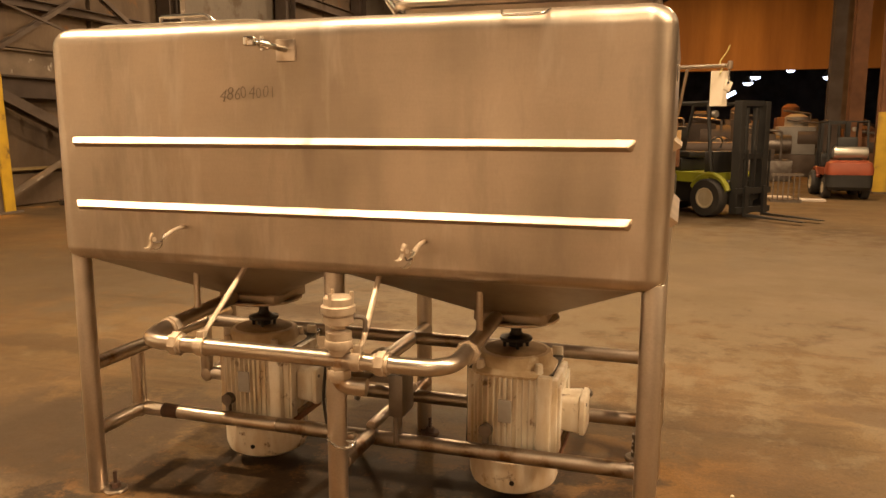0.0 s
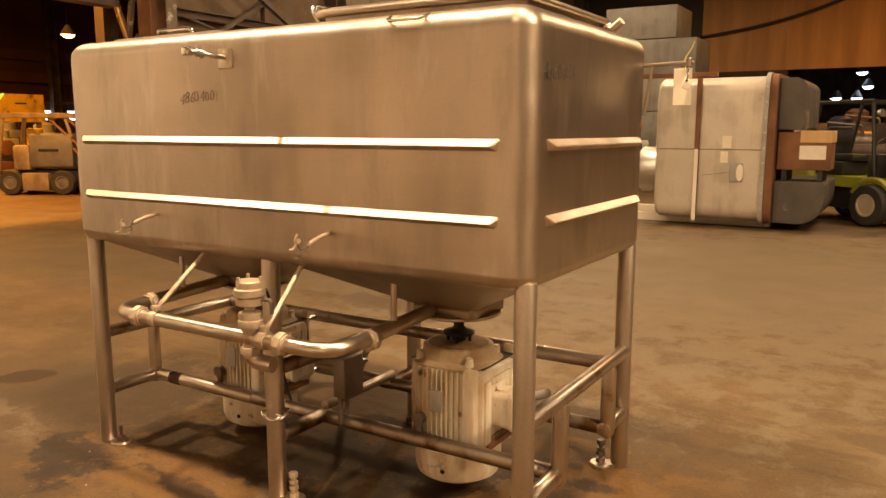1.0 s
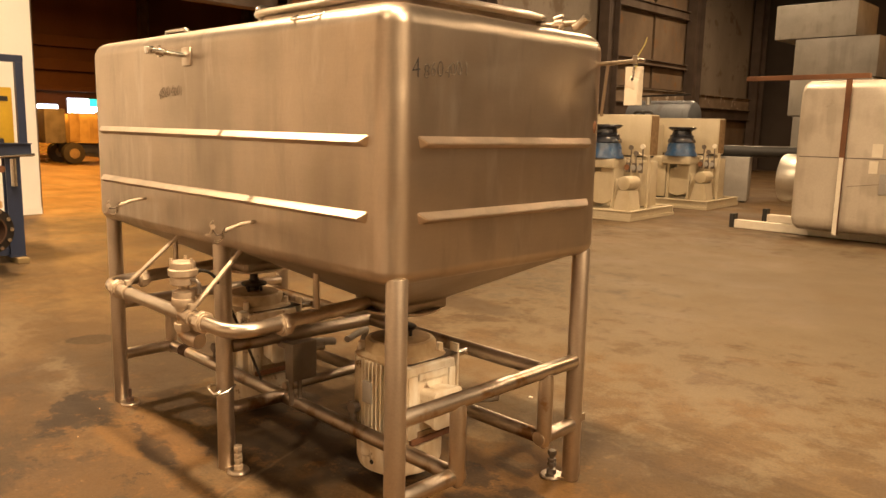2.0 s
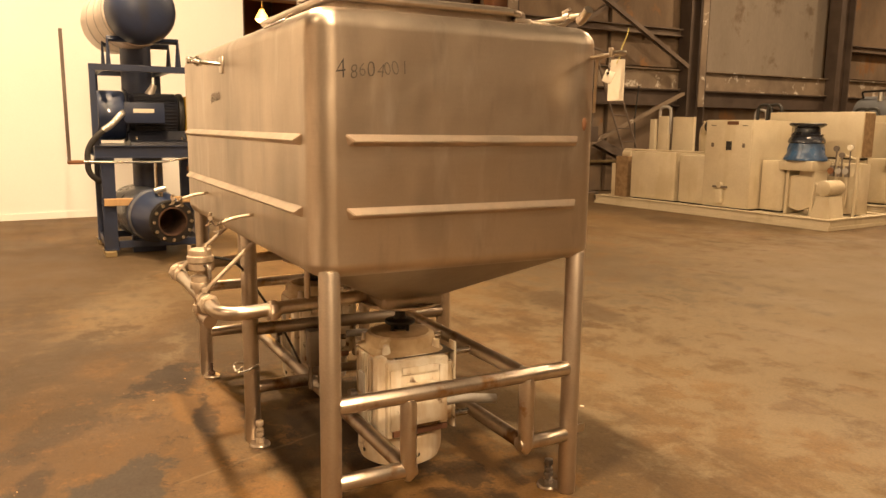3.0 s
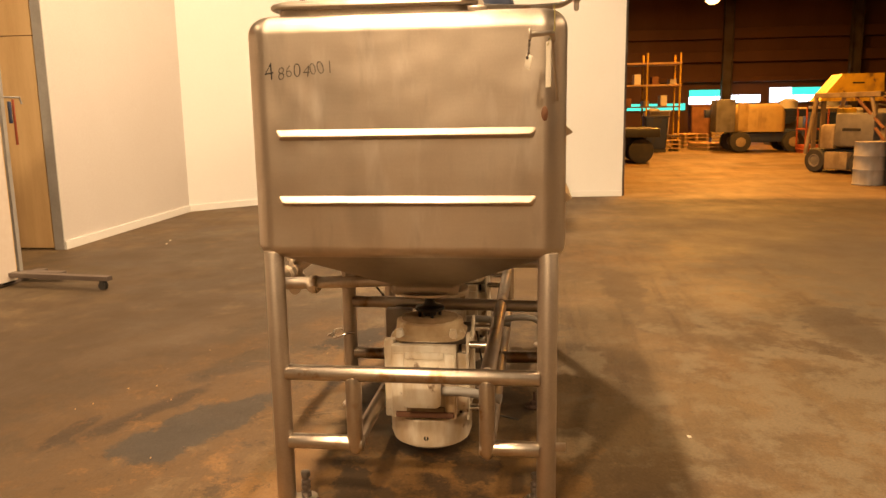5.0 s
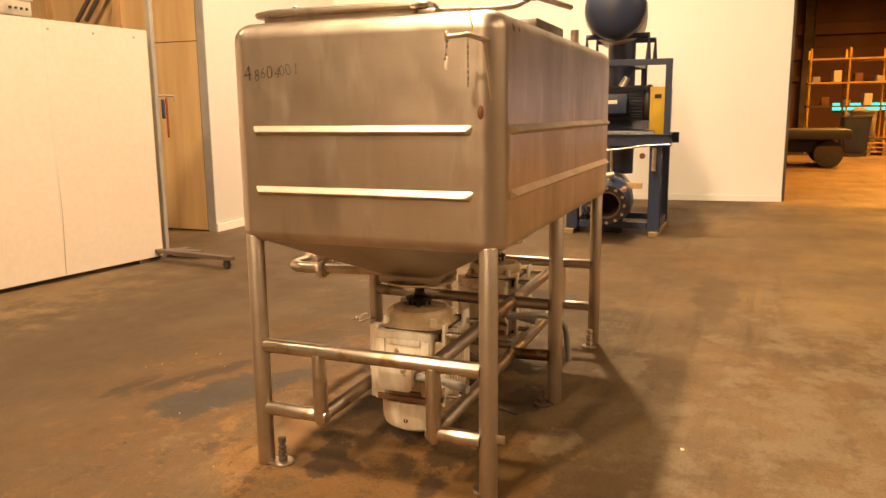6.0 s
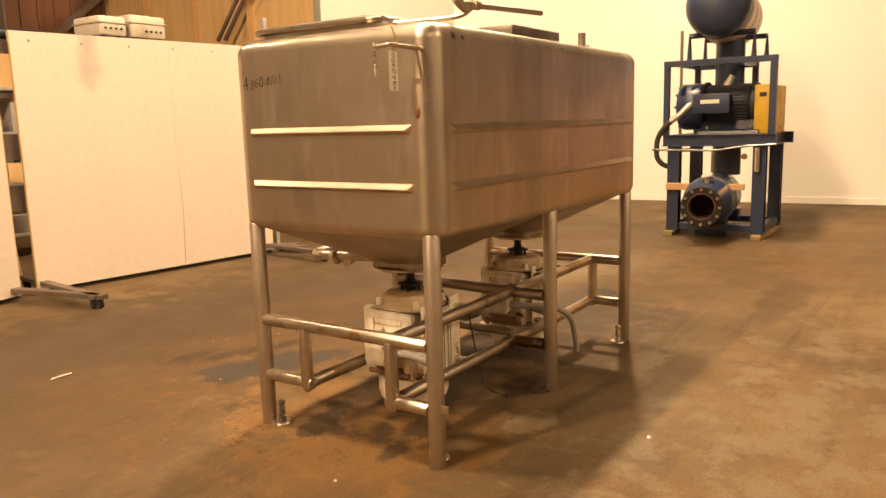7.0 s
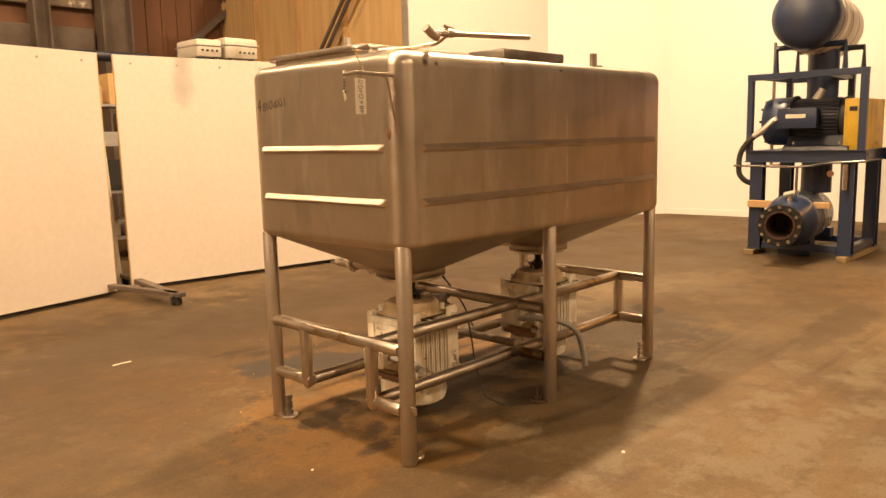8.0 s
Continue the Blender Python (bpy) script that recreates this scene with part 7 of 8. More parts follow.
def forklift(m, paint, low_paint, label):
    """Counterbalance forklift that looks along +x; origin on the floor under its middle."""
    f = thing("forklift", label, "forklift", m)
    for y in (-0.48, 0.48):
        wheel(f, 0.55, y, 0.33, 0.22)
        wheel(f, -0.75, y * 0.92, 0.27, 0.18)
    part("chassis", box((-0.95, -0.36, 0.22), (0.8, 0.36, 0.62), 0.03), BLACK, f)
    part("body", loft([ring_points(0.0, 0.0, 0.56, 0.48, 0.08, zz, 4) for zz in (0.58, 0.72, 0.75)]), paint, f, "painted side body")
    part("counterweight", loft([ring_points(-1.0, 0.0, 0.30 - i, 0.52 - i, 0.14, zz, 5) for i, zz in ((0.06, 0.24), (0.0, 0.32), (0.0, 0.62))]), low_paint, f, "rounded lower counterweight")
    part("counterweight", loft([ring_points(-1.0, 0.0, 0.31 - i, 0.53 - i, 0.14, zz, 5) for i, zz in ((0.0, 0.625), (0.0, 0.78), (0.04, 0.92), (0.12, 0.98))]), paint, f, "rounded painted counterweight cap")
    for y in (-0.46, 0.46):
        part("fender", sweep([(0.55 + 0.40 * math.cos(radians(a)), y, 0.33 + 0.40 * math.sin(radians(a))) for a in range(20, 170, 15)], 0.05, 6), paint, f, "painted mudguard")
    part("hood", box((-0.75, -0.38, 0.752), (-0.15, 0.38, 0.98), 0.04), BLACK, f)
    st = part("seat", box((-0.55, -0.25, 0.98), (-0.08, 0.25, 1.10), 0.04), BLACK, f, "black seat")
    part("seat_back", box((-0.68, -0.24, 1.08), (-0.56, 0.24, 1.55), 0.04), BLACK, st)
    part("dashboard", box((0.35, -0.4, 0.752), (0.55, 0.4, 1.12), 0.03), BLACK, f)
    part("steering_wheel", sweep([(0.26 + 0.06 * math.cos(radians(a)), 0.17 * math.sin(radians(a)), 1.22 + 0.14 * math.cos(radians(a))) for a in range(0, 361, 24)], 0.014, 6), BLACK, f)
    for y in (-0.45, 0.45):
        part("guard_post", sweep([(0.55, y, 0.75), (0.42, y, 1.93)], 0.03, 6), BLACK, f)
        part("guard_post", sweep([(-0.85, y, 0.9), (-0.62, y, 1.93)], 0.03, 6), BLACK, f)
        part("guard_rail", sweep([(0.44, y, 1.94), (-0.66, y, 1.94)], 0.032, 6), BLACK, f)
    for k in range(7):
        x = -0.6 + k * 0.16
        part("guard_bar", box((x - 0.012, -0.44, 1.93), (x + 0.012, 0.44, 1.96)), BLACK, f, smooth=0)
    ms = []
    for y in (-0.33, 0.33):
        ms.append(part("mast_rail", box((0.9, y - 0.06, 0.08), (1.05, y + 0.06, 1.96), 0.008), BLACK, f, "black mast channel", smooth=0))
    for zz in (0.3, 1.0, 1.88):
        part("mast_tie", box((0.92, -0.27, zz), (1.0, 0.27, zz + 0.09)), BLACK, f, smooth=0)
    part("lift_ram", rod((0.95, -0.12, 0.12), (0.95, -0.12, 1.85), 0.045, 14), BLACK, f)
    part("lift_ram", rod((0.95, 0.12, 0.12), (0.95, 0.12, 1.85), 0.045, 14), BLACK, f)
    part("carriage", box((1.05, -0.45, 0.1), (1.10, 0.45, 0.2)), BLACK, f, smooth=0)
    part("carriage", box((1.05, -0.45, 0.42), (1.10, 0.45, 0.52)), BLACK, f, smooth=0)
    for k in range(5):
        part("backrest_bar", box((1.06, -0.42 + k * 0.2, 0.52), (1.09, -0.39 + k * 0.2, 1.15)), BLACK, f, smooth=0)
    for y in (-0.25, 0.25):
        part("fork", extrude([(1.10, y - 0.05, 0.55), (1.14, y - 0.05, 0.55), (1.15, y - 0.05, 0.09), (2.2, y - 0.05, 0.06), (2.2, y - 0.05, 0.045), (1.10, y - 0.05, 0.045)], (0, 0.1, 0)), BLACK, f, "black fork tine", smooth=0)
    gb = part("gas_bottle", rod((-1.0, -0.4, 1.16), (-1.0, 0.4, 1.16), 0.155, 22, bevel=0.05), VAT_M, f, "pale gas bottle across the back")
    part("bottle_cradle", box((-1.1, -0.25, 0.98), (-0.9, 0.25, 1.02)), BLACK, f, smooth=0)
    part("front_lamp", rod((0.5, -0.4, 1.75), (0.56, -0.4, 1.75), 0.06, 12), VAT_M, f)
    part("rear_grille", box((-1.305, -0.2, 0.5), (-1.295, 0.2, 0.7)), BLACK, f, smooth=0)
    return f


forklift(pose(0.29, 14.65, 0, 0, 0, -40), LIME, LIME, "lime yellow and black forklift with its forks lowered")
forklift(pose(3.34, 19.25, 0, 0, 0, 92) @ Matrix.Scale(0.86, 4), RED, BLACK, "orange-red forklift with a dark worn counterweight")

# clutter further up the hall
rnd = random.Random(11)


def machine_block(x, y, w, d, h, mat, mat2, label):
    mb = thing("machine", label, "machine", pose(x, y, 0), "stored machines")
    part("bed", box((-w / 2, -d / 2, 0), (w / 2, d / 2, h * 0.35), 0.02), mat, mb)
    part("housing", box((-w * 0.42, -d * 0.4, h * 0.35), (w * 0.2, d * 0.4, h * 0.8), 0.03), mat2, mb)
    part("motor", rod((-w * 0.1, -d * 0.2, h * 0.62), (w * 0.48, -d * 0.2, h * 0.62), h * 0.16, 18, bevel=0.02), mat, mb)
    part("head", lathe([(0.0, h * 0.8), (w * 0.2, h * 0.8), (w * 0.2, h * 0.95), (w * 0.1, h), (0.0, h)], 18, Matrix.Translation((-w * 0.1, 0, 0))), mat2, mb)
    part("pipework", sweep(fillet([(w * 0.3, -d * 0.4, h * 0.35), (w * 0.3, -d * 0.4, h * 0.85), (-w * 0.3, -d * 0.45, h * 0.9)], 0.1), 0.04, 10), BRACKET, mb)
    return mb


for x, y, w, d, h, a, b in ((2.2, 25.0, 1.6, 1.2, 1.7, BRACKET, OLD_BEAM), (1.0, 22.5, 1.2, 1.0, 1.3, OLD_BEAM, BRACKET), (3.6, 27.5, 1.8, 1.2, 2.0, OLD_BEAM, GREY), (5.3, 27.5, 1.4, 1.2, 1.9, OLD_BEAM, RUST),
                            (-0.8, 25.5, 1.5, 1.2, 1.9, BRACKET, BLUE), (0.6, 27.0, 1.6, 1.3, 2.1, OLD_BEAM, DARK_COLUMN), (6.8, 22.4, 1.4, 1.3, 1.7, BRACKET, OLD_BEAM), (-2.4, 24.5, 1.5, 1.2, 1.8, OLD_BEAM, BRACKET), (-3.4, 19.6, 1.4, 1.1, 1.3, BLUE, OLD_BEAM), (5.0, 24.6, 1.1, 1.0, 1.6, DARK_COLUMN, RUST),
                            (1.9, 29.5, 1.4, 1.2, 2.3, RUST, OLD_BEAM), (-0.6, 29.6, 1.7, 1.3, 2.2, DARK_COLUMN, OLD_BEAM), (3.7, 30.3, 1.5, 1.3, 2.4, BRACKET, RUST), (-2.3, 28.6, 1.6, 1.2, 2.2, OLD_BEAM, DARK_COLUMN), (6.9, 28.4, 1.5, 1.2, 2.2, DARK_COLUMN, OLD_BEAM), (-1.7, 22.6, 1.2, 0.9, 1.9, DARK_COLUMN, BRACKET)):
    machine_block(x, y, w, d, h, a, b, "stored machine in dull dark paint")
for k in range(9):
    pr = thing("pipe_length", "dusty steel pipe lying on the stack", "pipe", pose(-2.6, 19.8 + 0.32 * (k % 5), 0.0), "stacked pipes")
    zz = 0.145 + 0.27 * (k // 5) * 1.0 + (0.62 if k > 4 else 0.62)
    part("tube", rod((0, 0.16 * (k // 5), zz), (3.9, 0.16 * (k // 5), zz), 0.14, 16), rnd.choice([BRACKET, OLD_BEAM, DARK_COLUMN]), pr)
for x in (-2.2, 0.9):
    solo("pipe_trestle", box((x, 19.5, 0), (x + 0.15, 21.5, 0.62), 0.01), OLD_BEAM, "low steel trestle under stacked pipes", "trestle", "", "pipe trestles", smooth=0)
for x, y in ((2.3, 17.6), (1.7, 18.2)):
    solo("floor_board", box((x, y, 0), (x + 0.55, y + 0.3, 0.04), 0.004), PANEL_WHITE, "white board lying on the floor", "board", "", "boards on the floor", smooth=0)
rack = thing("wire_cage", "dull wire cage standing beyond the forklift", "cage", pose(1.75, 17.2, 0))
for k in range(6):
    part("cage_bar", box((k * 0.1, 0, 0.05), (k * 0.1 + 0.025, 0.02, 0.55)), BRACKET, rack, smooth=0)
part("cage_frame", box((-0.03, 0.02, 0.0), (0.58, 0.5, 0.06)), BRACKET, rack, smooth=0)
part("cage_frame", box((-0.03, 0.0, 0.55), (0.58, 0.03, 0.6)), BRACKET, rack, smooth=0)

# ---- west bay through the opening ----
dr = thing("steel_drum", "grey steel drum standing by the yellow column", "drum", pose(-13.32, 9.92, 0), "drums")
part("shell", lathe([(0.0, 0.0), (0.28, 0.0), (0.29, 0.02), (0.28, 0.04), (0.28, 0.28), (0.288, 0.3), (0.28, 0.32), (0.28, 0.55), (0.288, 0.57), (0.28, 0.59), (0.28, 0.82), (0.29, 0.84), (0.27, 0.845), (0.265, 0.83), (0.0, 0.83)], 28), CASE_PALE, dr)
gd = thing("steel_drum", "dark green drum with a red funnel on top", "drum", pose(-13.9, 10.75, 0), "drums")
part("shell", lathe([(0.0, 0.0), (0.28, 0.0), (0.28, 0.85), (0.0, 0.86)], 28), GREEN, gd)
part("funnel", lathe([(0.0, 0.862), (0.1, 0.865), (0.22, 1.1), (0.2, 1.3), (0.0, 1.31)], 20), RED, gd, "orange-red funnel")
part("board", box((0.1, 0.05, 0.87), (0.14, 0.35, 1.75), 0.01), PAPER, gd, "pale upright board")

lt = thing("lift_truck", "grey and cream battery lift truck parked in the next bay", "lift truck", pose(-16.28, 10.72, 0, 0, 0, 33))
for x in (-0.58, 0.58):
    for y in (-0.45, 0.45):
        wheel(lt, x, y, 0.28, 0.18, DULL_GREY)
part("chassis", box((-0.9, -0.35, 0.16), (0.95, 0.35, 0.55), 0.03), BLACK, lt)
part("step_box", box((-0.30, -0.56, 0.10), (0.29, -0.2, 0.50), 0.02), DIRTY_CREAM, lt, "cream step box between the wheels")
part("body", box((-0.12, -0.52, 0.62), (0.86, 0.52, 1.38), 0.06), DULL_GREY, lt, "grey battery body")
part("body_cover", box((-0.5, -0.5, 0.56), (-0.125, 0.5, 1.12), 0.05), DIRTY_CREAM, lt, "cream side cover")
part("dark_badge", box((0.1, -0.526, 0.98), (0.55, -0.5205, 1.04)), BLACK, lt, "plain dark bar", smooth=0)
for y in (-0.48, 0.48):
    part("guard_post", sweep([(-0.88, y, 0.42), (-0.66, y, 1.76)], 0.05, 8), DIRTY_CREAM, lt)
    part("guard_post", sweep([(0.84, y, 1.3), (0.72, y, 1.76)], 0.04, 8), DIRTY_CREAM, lt)
    part("roof_frame", box((-0.70, y - 0.05, 1.73), (0.95, y + 0.05, 1.84), 0.01), DIRTY_CREAM, lt, smooth=0)
    part("stay", sweep([(0.35, y, 1.72), (1.05, y, 1.05)], 0.035, 8), RUST, lt, "rusty diagonal stay")
    part("stay", sweep([(0.86, y, 1.05), (1.12, y, 0.75)], 0.035, 8), RUST, lt)
for x in (-0.66, -0.25, 0.16, 0.57, 0.9):
    part("roof_bar", box((x - 0.04, -0.45, 1.76), (x + 0.04, 0.45, 1.81), 0.01), DIRTY_CREAM, lt, smooth=0)
part("seat", box((-0.3, -0.25, 1.12), (-0.12, 0.25, 1.5), 0.04), YELLOW, lt, "yellow seat")
part("rear_mast", box((0.96, -0.45, 0.15), (1.12, 0.45, 1.05), 0.02), DIRTY_CREAM, lt, smooth=0)
ys = thing("yellow_cab", "yellow sheet metal hopper on a dark stand", "hopper", pose(-19.4, 11.6, 0))
part("sheet", extrude([(0.4, -0.75, 1.68), (0.4, 0.85, 1.66), (0.4, 0.82, 2.38), (0.4, -0.20, 2.38)], (-0.8, 0, 0)), YELLOW, ys, "sloped yellow sheet cover", smooth=0)
part("scrawl", box((0.401, 0.05, 2.12), (0.405, 0.35, 2.16)), BLACK, ys, smooth=0)
for y in (-0.6, 0.7):
    for x in (-0.3, 0.3):
        part("cab_leg", box((x - 0.05, y - 0.05, 0), (x + 0.05, y + 0.05, 1.70)), OLD_BEAM, ys, smooth=0)
rc = thing("red_cage", "red tubular work cage on the floor", "cage", pose(-25.2, 12.3, 0))
for x in (0, 0.9):
    for y in (0, 0.5, 1.0):
        part("cage_post", rod((x, y, 0.1), (x, y, 1.55), 0.03, 8), RED, rc)
for zz in (0.12, 0.8, 1.5):
    part("cage_ring", sweep([(0, 0, zz), (0.9, 0, zz), (0.9, 1.0, zz), (0, 1.0, zz), (0, 0, zz)], 0.03, 6), RED if zz < 1 else CREAM, rc)
part("cage_floor", box((0, 0, 0.0), (0.9, 1.0, 0.28), 0.01), RED, rc, smooth=0)

bo = thing("boom_lift", "buff boom lift with blue chassis parked in the far bay", "boom lift", pose(-26.0, 11.2, 0))
for x in (0.40, -0.95):
    for y in (-0.68, 1.10):
        ty = part("wheel", rod((x - 0.15, y, 0.36), (x + 0.15, y, 0.36), 0.36, 24, bevel=0.04), RUBBER, bo, "black tyre")
        part("rim", rod((x + 0.151, y, 0.36), (x + 0.17, y, 0.36), 0.17, 16), DIRTY_CREAM, ty)
part("chassis", box((-1.1, -0.75, 0.35), (0.36, 1.2, 0.70), 0.03), BLUE, bo)
part("turret_cowl", loft([ring_points(-0.25, 0.02, 0.75 - i, 0.82 - i, 0.24, zz, 5) for i, zz in ((0.0, 0.71), (0.0, 1.35), (0.06, 1.55), (0.2, 1.68))]), BUFF, bo, "rounded buff engine cowl")
part("cowl_side", box((0.38, -0.80, 0.75), (0.52, -0.45, 1.72), 0.04), BUFF, bo, "buff side cover")
part("control_tower", box((-0.6, -1.50, 0.7), (0.3, -0.84, 1.84), 0.03), DULL_GREY, bo, "grey battery cabinet")
part("folded_boom", box((-1.3, -1.6, 1.2), (-1.05, 2.6, 1.5), 0.02), BLUE, bo, "folded blue boom")
part("basket", box((-1.5, 2.0, 0.35), (-0.6, 3.0, 1.35), 0.05), BLUE, bo)

sc = thing("scaffold_tower", "scaffold shelving tower with loose goods", "scaffold", pose(-28.5, 6.3, 0))
for x in (0, 1.2):
    for y in (0, 1.2, 2.4):
        part("standard", rod((x, y, 0), (x, y, 3.6), 0.035, 8), YELLOW, sc)
for zz in (0.5, 1.6, 2.4, 3.2):
    part("deck", box((-0.05, -0.05, zz), (1.25, 2.45, zz + 0.06)), OLD_BEAM if zz < 2 else LUMBER, sc, smooth=0)
for k in range(7):
    part("goods", box((0.2, 0.1 + 0.33 * k, 1.66 if k % 2 else 2.46), (0.9, 0.35 + 0.33 * k, (1.66 if k % 2 else 2.46) + 0.2 + 0.1 * (k % 3)), 0.02), [GREY, RUST, PAPER][k % 3], sc, smooth=0)
fb = thing("flatbed_trailer", "dark flatbed trailer parked behind the white wall", "trailer", pose(-21.0, 5.6, 0))
part("deck", box((-1.2, -1.5, 0.75), (1.2, 1.3, 1.0), 0.02), BLACK, fb)
for y in (-0.9, 0.8):
    for x in (-0.9, 0.9):
        part("wheel", rod((x - 0.12, y, 0.36), (x + 0.12, y, 0.36), 0.36, 20, bevel=0.03), RUBBER, fb)
part("axle", box((-0.8, -1.0, 0.4), (0.8, 0.9, 0.75), 0.01), BLACK, fb)
for x, y, w, h, mat in ((-33, 8.6, 1.4, 1.2, RUST), (-31, 13.8, 1.8, 1.5, BLUE), (-34, 16.5, 2.2, 1.6, OLD_BEAM), (-30, 17.6, 1.6, 1.4, GREY), (-24, 15.5, 1.6, 1.3, OLD_BEAM), (-22.5, 13.2, 1.1, 1.1, RUST)):
    machine_block(x, y, w, w * 0.8, h + 0.4, mat, GREY, "stored machine in the dim far bay")

for k, (x, y, n) in enumerate(((-27.2, 8.2, 3), (-29.6, 9.6, 4), (-27.6, 9.9, 2), (-31.4, 11.6, 5))):
    pl_ = thing("pallet_stack", "stack of worn timber pallets in the far bay", "pallets", pose(x, y, 0, 0, 0, 12 * k), "pallet stacks")
    for i in range(n):
        z0 = i * 0.145
        for dy in (-0.45, 0.0, 0.45):
            part("runner", box((-0.6, dy - 0.05, z0), (0.6, dy + 0.05, z0 + 0.1)), TIMBER_OLD, pl_, smooth=0)
        for dx in (-0.5, -0.25, 0.0, 0.25, 0.5):
            part("board", box((dx - 0.07, -0.5, z0 + 0.101), (dx + 0.07, 0.5, z0 + 0.123)), LUMBER, pl_, smooth=0)
for x, y, h, mat in ((-26.4, 7.7, 1.3, BLUE), (-30.4, 8.4, 1.5, GREY), (-33.2, 10.6, 1.7, RUST), (-31.8, 14.8, 1.4, YELLOW), (-24.6, 14.3, 1.2, BLUE)):
    bn = thing("storage_bin", "scuffed steel storage bin standing in the far bay", "bin", pose(x, y, 0), "storage bins")
    part("bin_body", loft([ring_points(0, 0, 0.5 + g, 0.42 + g, 0.08, z, 4) for z, g in ((0.12, -0.08), (0.16, -0.06), (h - 0.06, 0.0), (h - 0.05, 0.03), (h, 0.03))]), mat, bn)
    for dx in (-0.35, 0.35):
        part("bin_foot", box((dx - 0.05, -0.36, 0), (dx + 0.05, 0.36, 0.12)), BLACK, bn, smooth=0)

# far bay wall details: bright strip windows, pale girders
for y0, y1, z0, z1, mat in ((8.3, 11.4, 1.5, 1.85, TEAL_GLOW), (11.6, 13.2, 1.8, 2.2, COOL_GLOW), (11.6, 13.2, 2.2, 2.55, TEAL_GLOW), (13.3, 15.3, 1.85, 2.25, COOL_GLOW), (15.8, 16.9, 1.85, 2.6, COOL_GLOW), (16.9, 18.8, 1.85, 2.2, COOL_GLOW), (16.9, 18.8, 2.2, 2.6, TEAL_GLOW), (22.8, 24.8, 2.0, 2.6, COOL_GLOW), (25.6, 26.6, 2.0, 2.5, COOL_GLOW), (27.2, 28.0, 2.0, 2.5, COOL_GLOW), (4.8, 5.6, 1.5, 2.3, COOL_GLOW)):
    w = thing("window_strip", "bright glazed strip window in the far wall", "window", pose(-41.0, (y0 + y1) / 2, z0), "strip windows", "structure")
    part("pane", box((0, y0 - (y0 + y1) / 2, 0), (0.04, y1 - (y0 + y1) / 2, z1 - z0)), mat, w, smooth=0)
    part("window_frame", box((-0.1, y0 - (y0 + y1) / 2 - 0.06, -0.06), (-0.01, y1 - (y0 + y1) / 2 + 0.06, z1 - z0 + 0.06)), OLD_BEAM, w, smooth=0)
solo("wall_bay_end", box((-41.4, Y_SOUTH, 0), (-41.12, 40, Z_ROOF)), BROWN_SHEET, "dark brown end wall of the far bay", "wall", "structure", smooth=0)
for z in (2.95, 4.0, 5.2):
    solo("bay_girder", box((-41.1, Y_SOUTH, z), (-40.7, 40, z + (0.55 if z > 3 else 0.25)), 0.02), BROWN_SHEET, "brown girder along the far bay wall", "beam", "structure", "bay girders", smooth=0)
for y in (7.0, 13.4, 19.8, 26.2):
    solo("bay_column", ibeam((-40.5, y, 0), (-40.5, y, Z_ROOF - 0.8), 0.5, 0.4, 0.03, 0.04, (0, 1, 0)), OLD_BEAM, "dark column of the far bay", "column", "structure", "bay columns", smooth=0)


# ---- lamps that hang in the halls ----
def bay_lamp(x, y, z, lens, ceiling=Z_ROOF + 0.01):
    lm = thing("high_bay_lamp", "round high bay lamp hanging from the roof", "lamp", pose(x, y, z), "high bay lamps")
    part("reflector", lathe([(0.0, 0.42), (0.1, 0.42), (0.12, 0.34), (0.22, 0.2), (0.3, 0.02), (0.29, 0.02), (0.2, 0.2), (0.1, 0.33), (0.0, 0.34)], 24), GREY, lm)
    part("lens", lathe([(0.0, -0.13), (0.12, -0.115), (0.21, -0.06), (0.28, 0.03), (0.0, 0.05)], 24), lens, lm, "glowing lens")
    part("hanger", rod((0, 0, 0.42), (0, 0, ceiling - z), 0.015, 8), BLACK, lm)


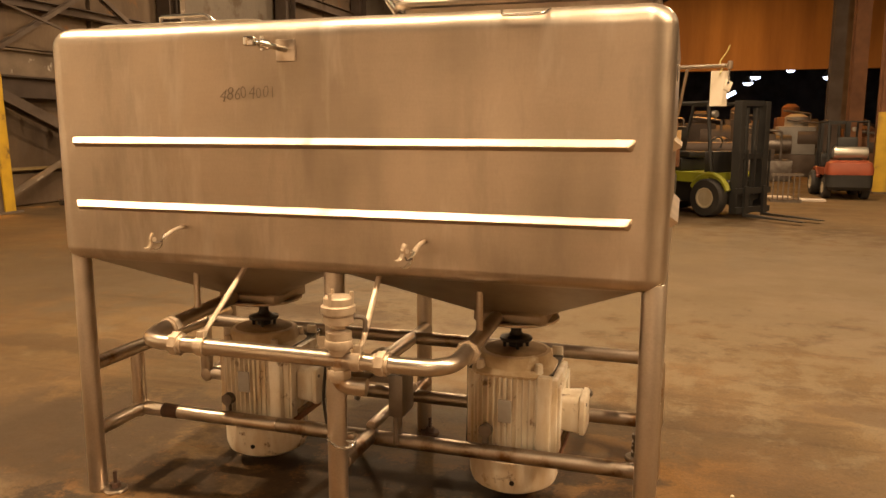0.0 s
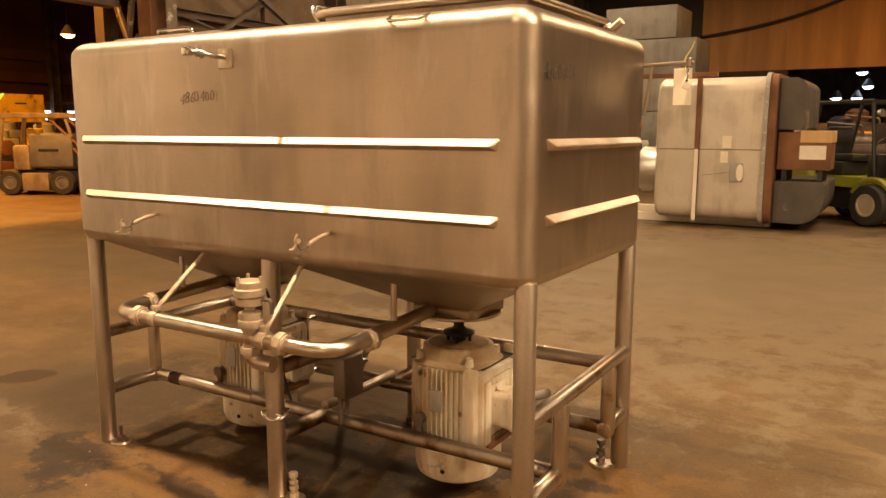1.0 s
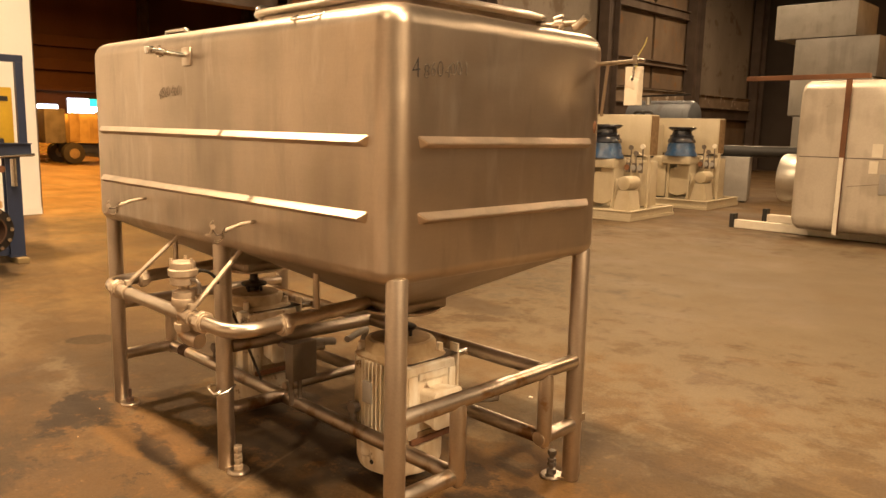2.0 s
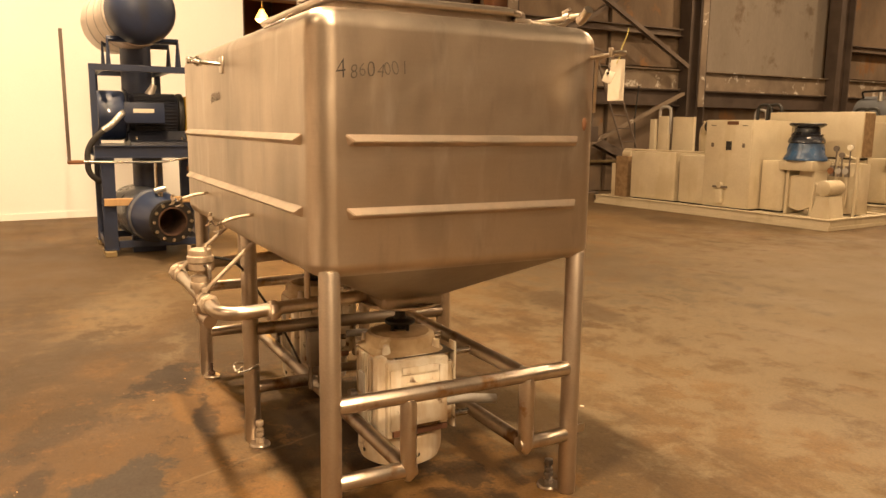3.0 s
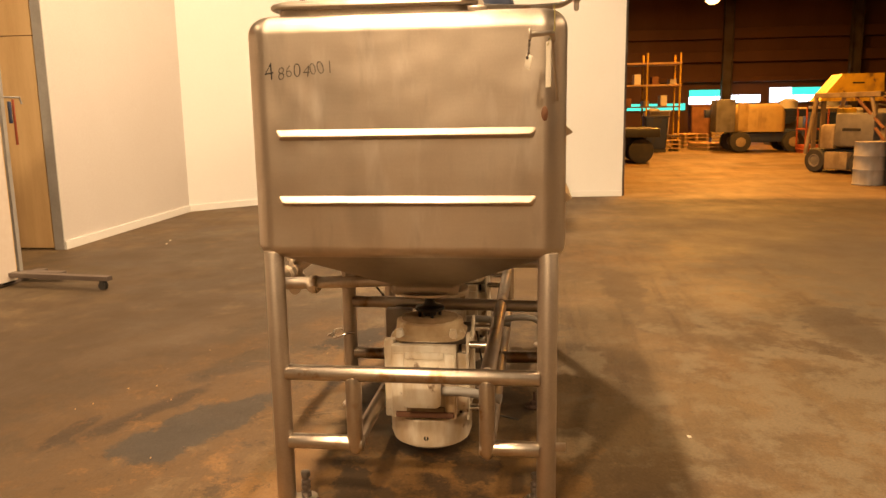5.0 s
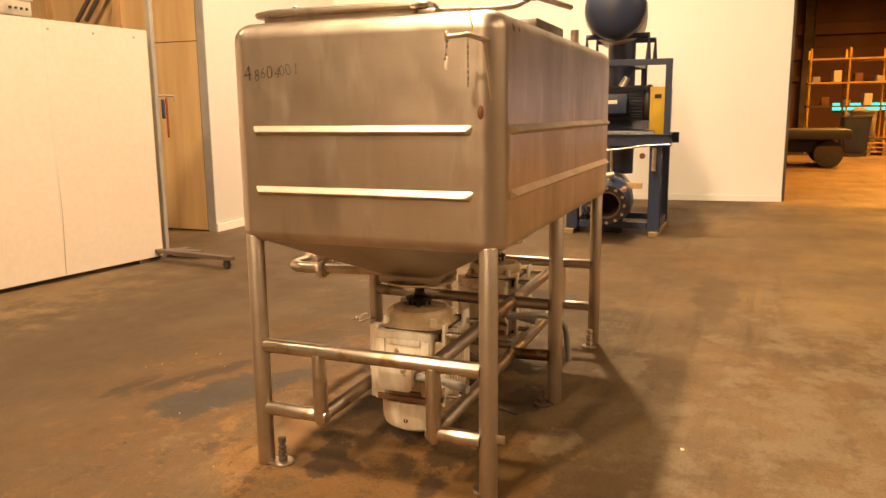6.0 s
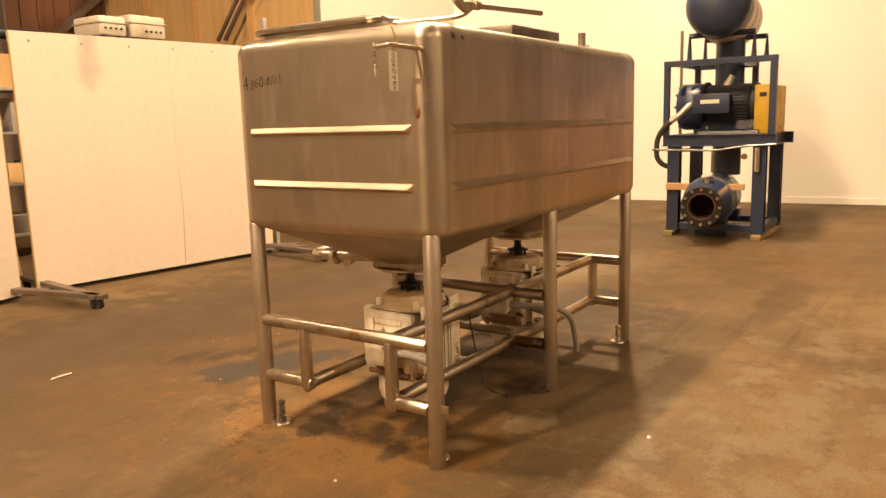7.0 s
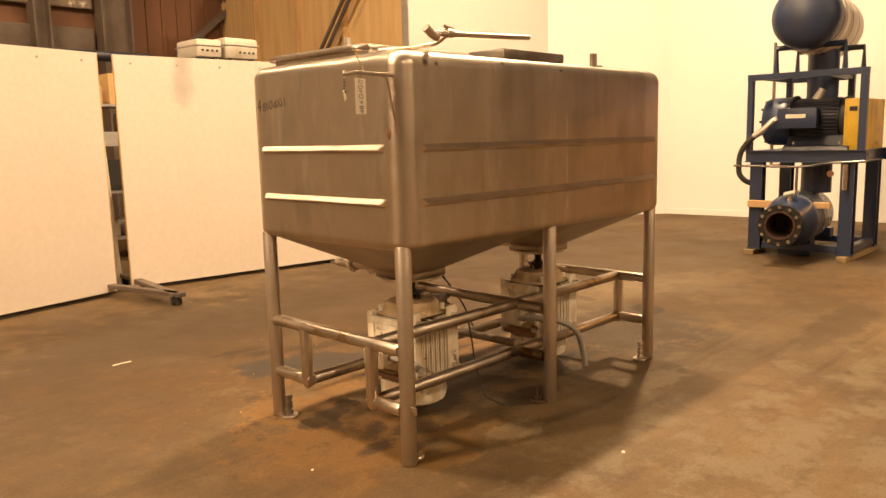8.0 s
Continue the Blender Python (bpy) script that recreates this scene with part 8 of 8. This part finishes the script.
for lx, ly, lz, lw, lc in LAMPS:
    bay_lamp(lx, ly, lz + 0.16, SODIUM_GLOW if lc is SODIUM else LAMP_GLOW)
for lx, ly, lz in ((-30.0, 10.3, 5.75), (-30.0, 20.4, 5.4), (-30.0, 23.9, 5.4)):
    bay_lamp(lx, ly, lz, SODIUM_GLOW)
for lx, ly, lz in ((8.3, 47, 5.0), (9.6, 52, 5.2), (12.4, 50, 4.6), (7.0, 45, 4.2), (6.2, 54, 5.2), (-1.65, 46, 4.42), (-1.33, 46, 3.70), (-1.81, 46, 3.12), (-2.76, 46, 3.14), (3.15, 46, 4.0), (3.53, 46, 4.33)):
    bay_lamp(lx, ly, lz, COOL_GLOW)

sl_ = thing("strip_lamp", "long glowing strip lamp hanging in the far hall", "lamp", pose(2.06, 46, 3.3))
part("tube", rod((-0.47, 0, -0.25), (0.47, 0, 0.25), 0.10, 12), COOL_GLOW, sl_, "glowing tube")
for x in (-0.4, 0.4):
    part("hanger", rod((x, 0, x * 0.53), (x, 0, Z_ROOF + 0.01 - 3.3), 0.015, 6), BLACK, sl_)

# small litter on the floor
for x, y, w in ((-0.87, 4.17, 0.014), (0.21, 3.21, 0.009), (-6.3, -1.1, 0.022), (-6.05, -1.02, 0.018)):
    sc_ = extrude([(x, y, 0), (x + w * 1.6, y + w * 0.3, 0), (x + w * 1.3, y + w * 1.3, 0), (x + w * 0.2, y + w, 0)], (0, 0, 0.005))
    solo("paint_chip", sc_, PAPER, "small white chip lying on the floor", "litter", "", "floor litter", smooth=0)
rnd = random.Random(21)
for k in range(16):
    x, y, w = rnd.uniform(-2.6, 0.1), rnd.uniform(1.0, 2.45), rnd.uniform(0.003, 0.007)
    cr = extrude([(x, y, 0), (x + w * 1.5, y + w * 0.3, 0), (x + w * 1.2, y + w * 1.2, 0), (x + w * 0.2, y + w, 0)], (0, 0, 0.004))
    solo("crumb", cr, LUMBER if k % 3 else PALE_BEAM, "tiny pale crumb of dry residue on the floor", "litter", "", "floor litter", smooth=0)
stick = sweep([(0.11, 0.85, 0.006), (0.05, 0.84, 0.006), (-0.02, 0.845, 0.006)], 0.005, 6)
solo("plastic_strip", stick, PAPER, "thin pale plastic strip lying on the floor", "litter")
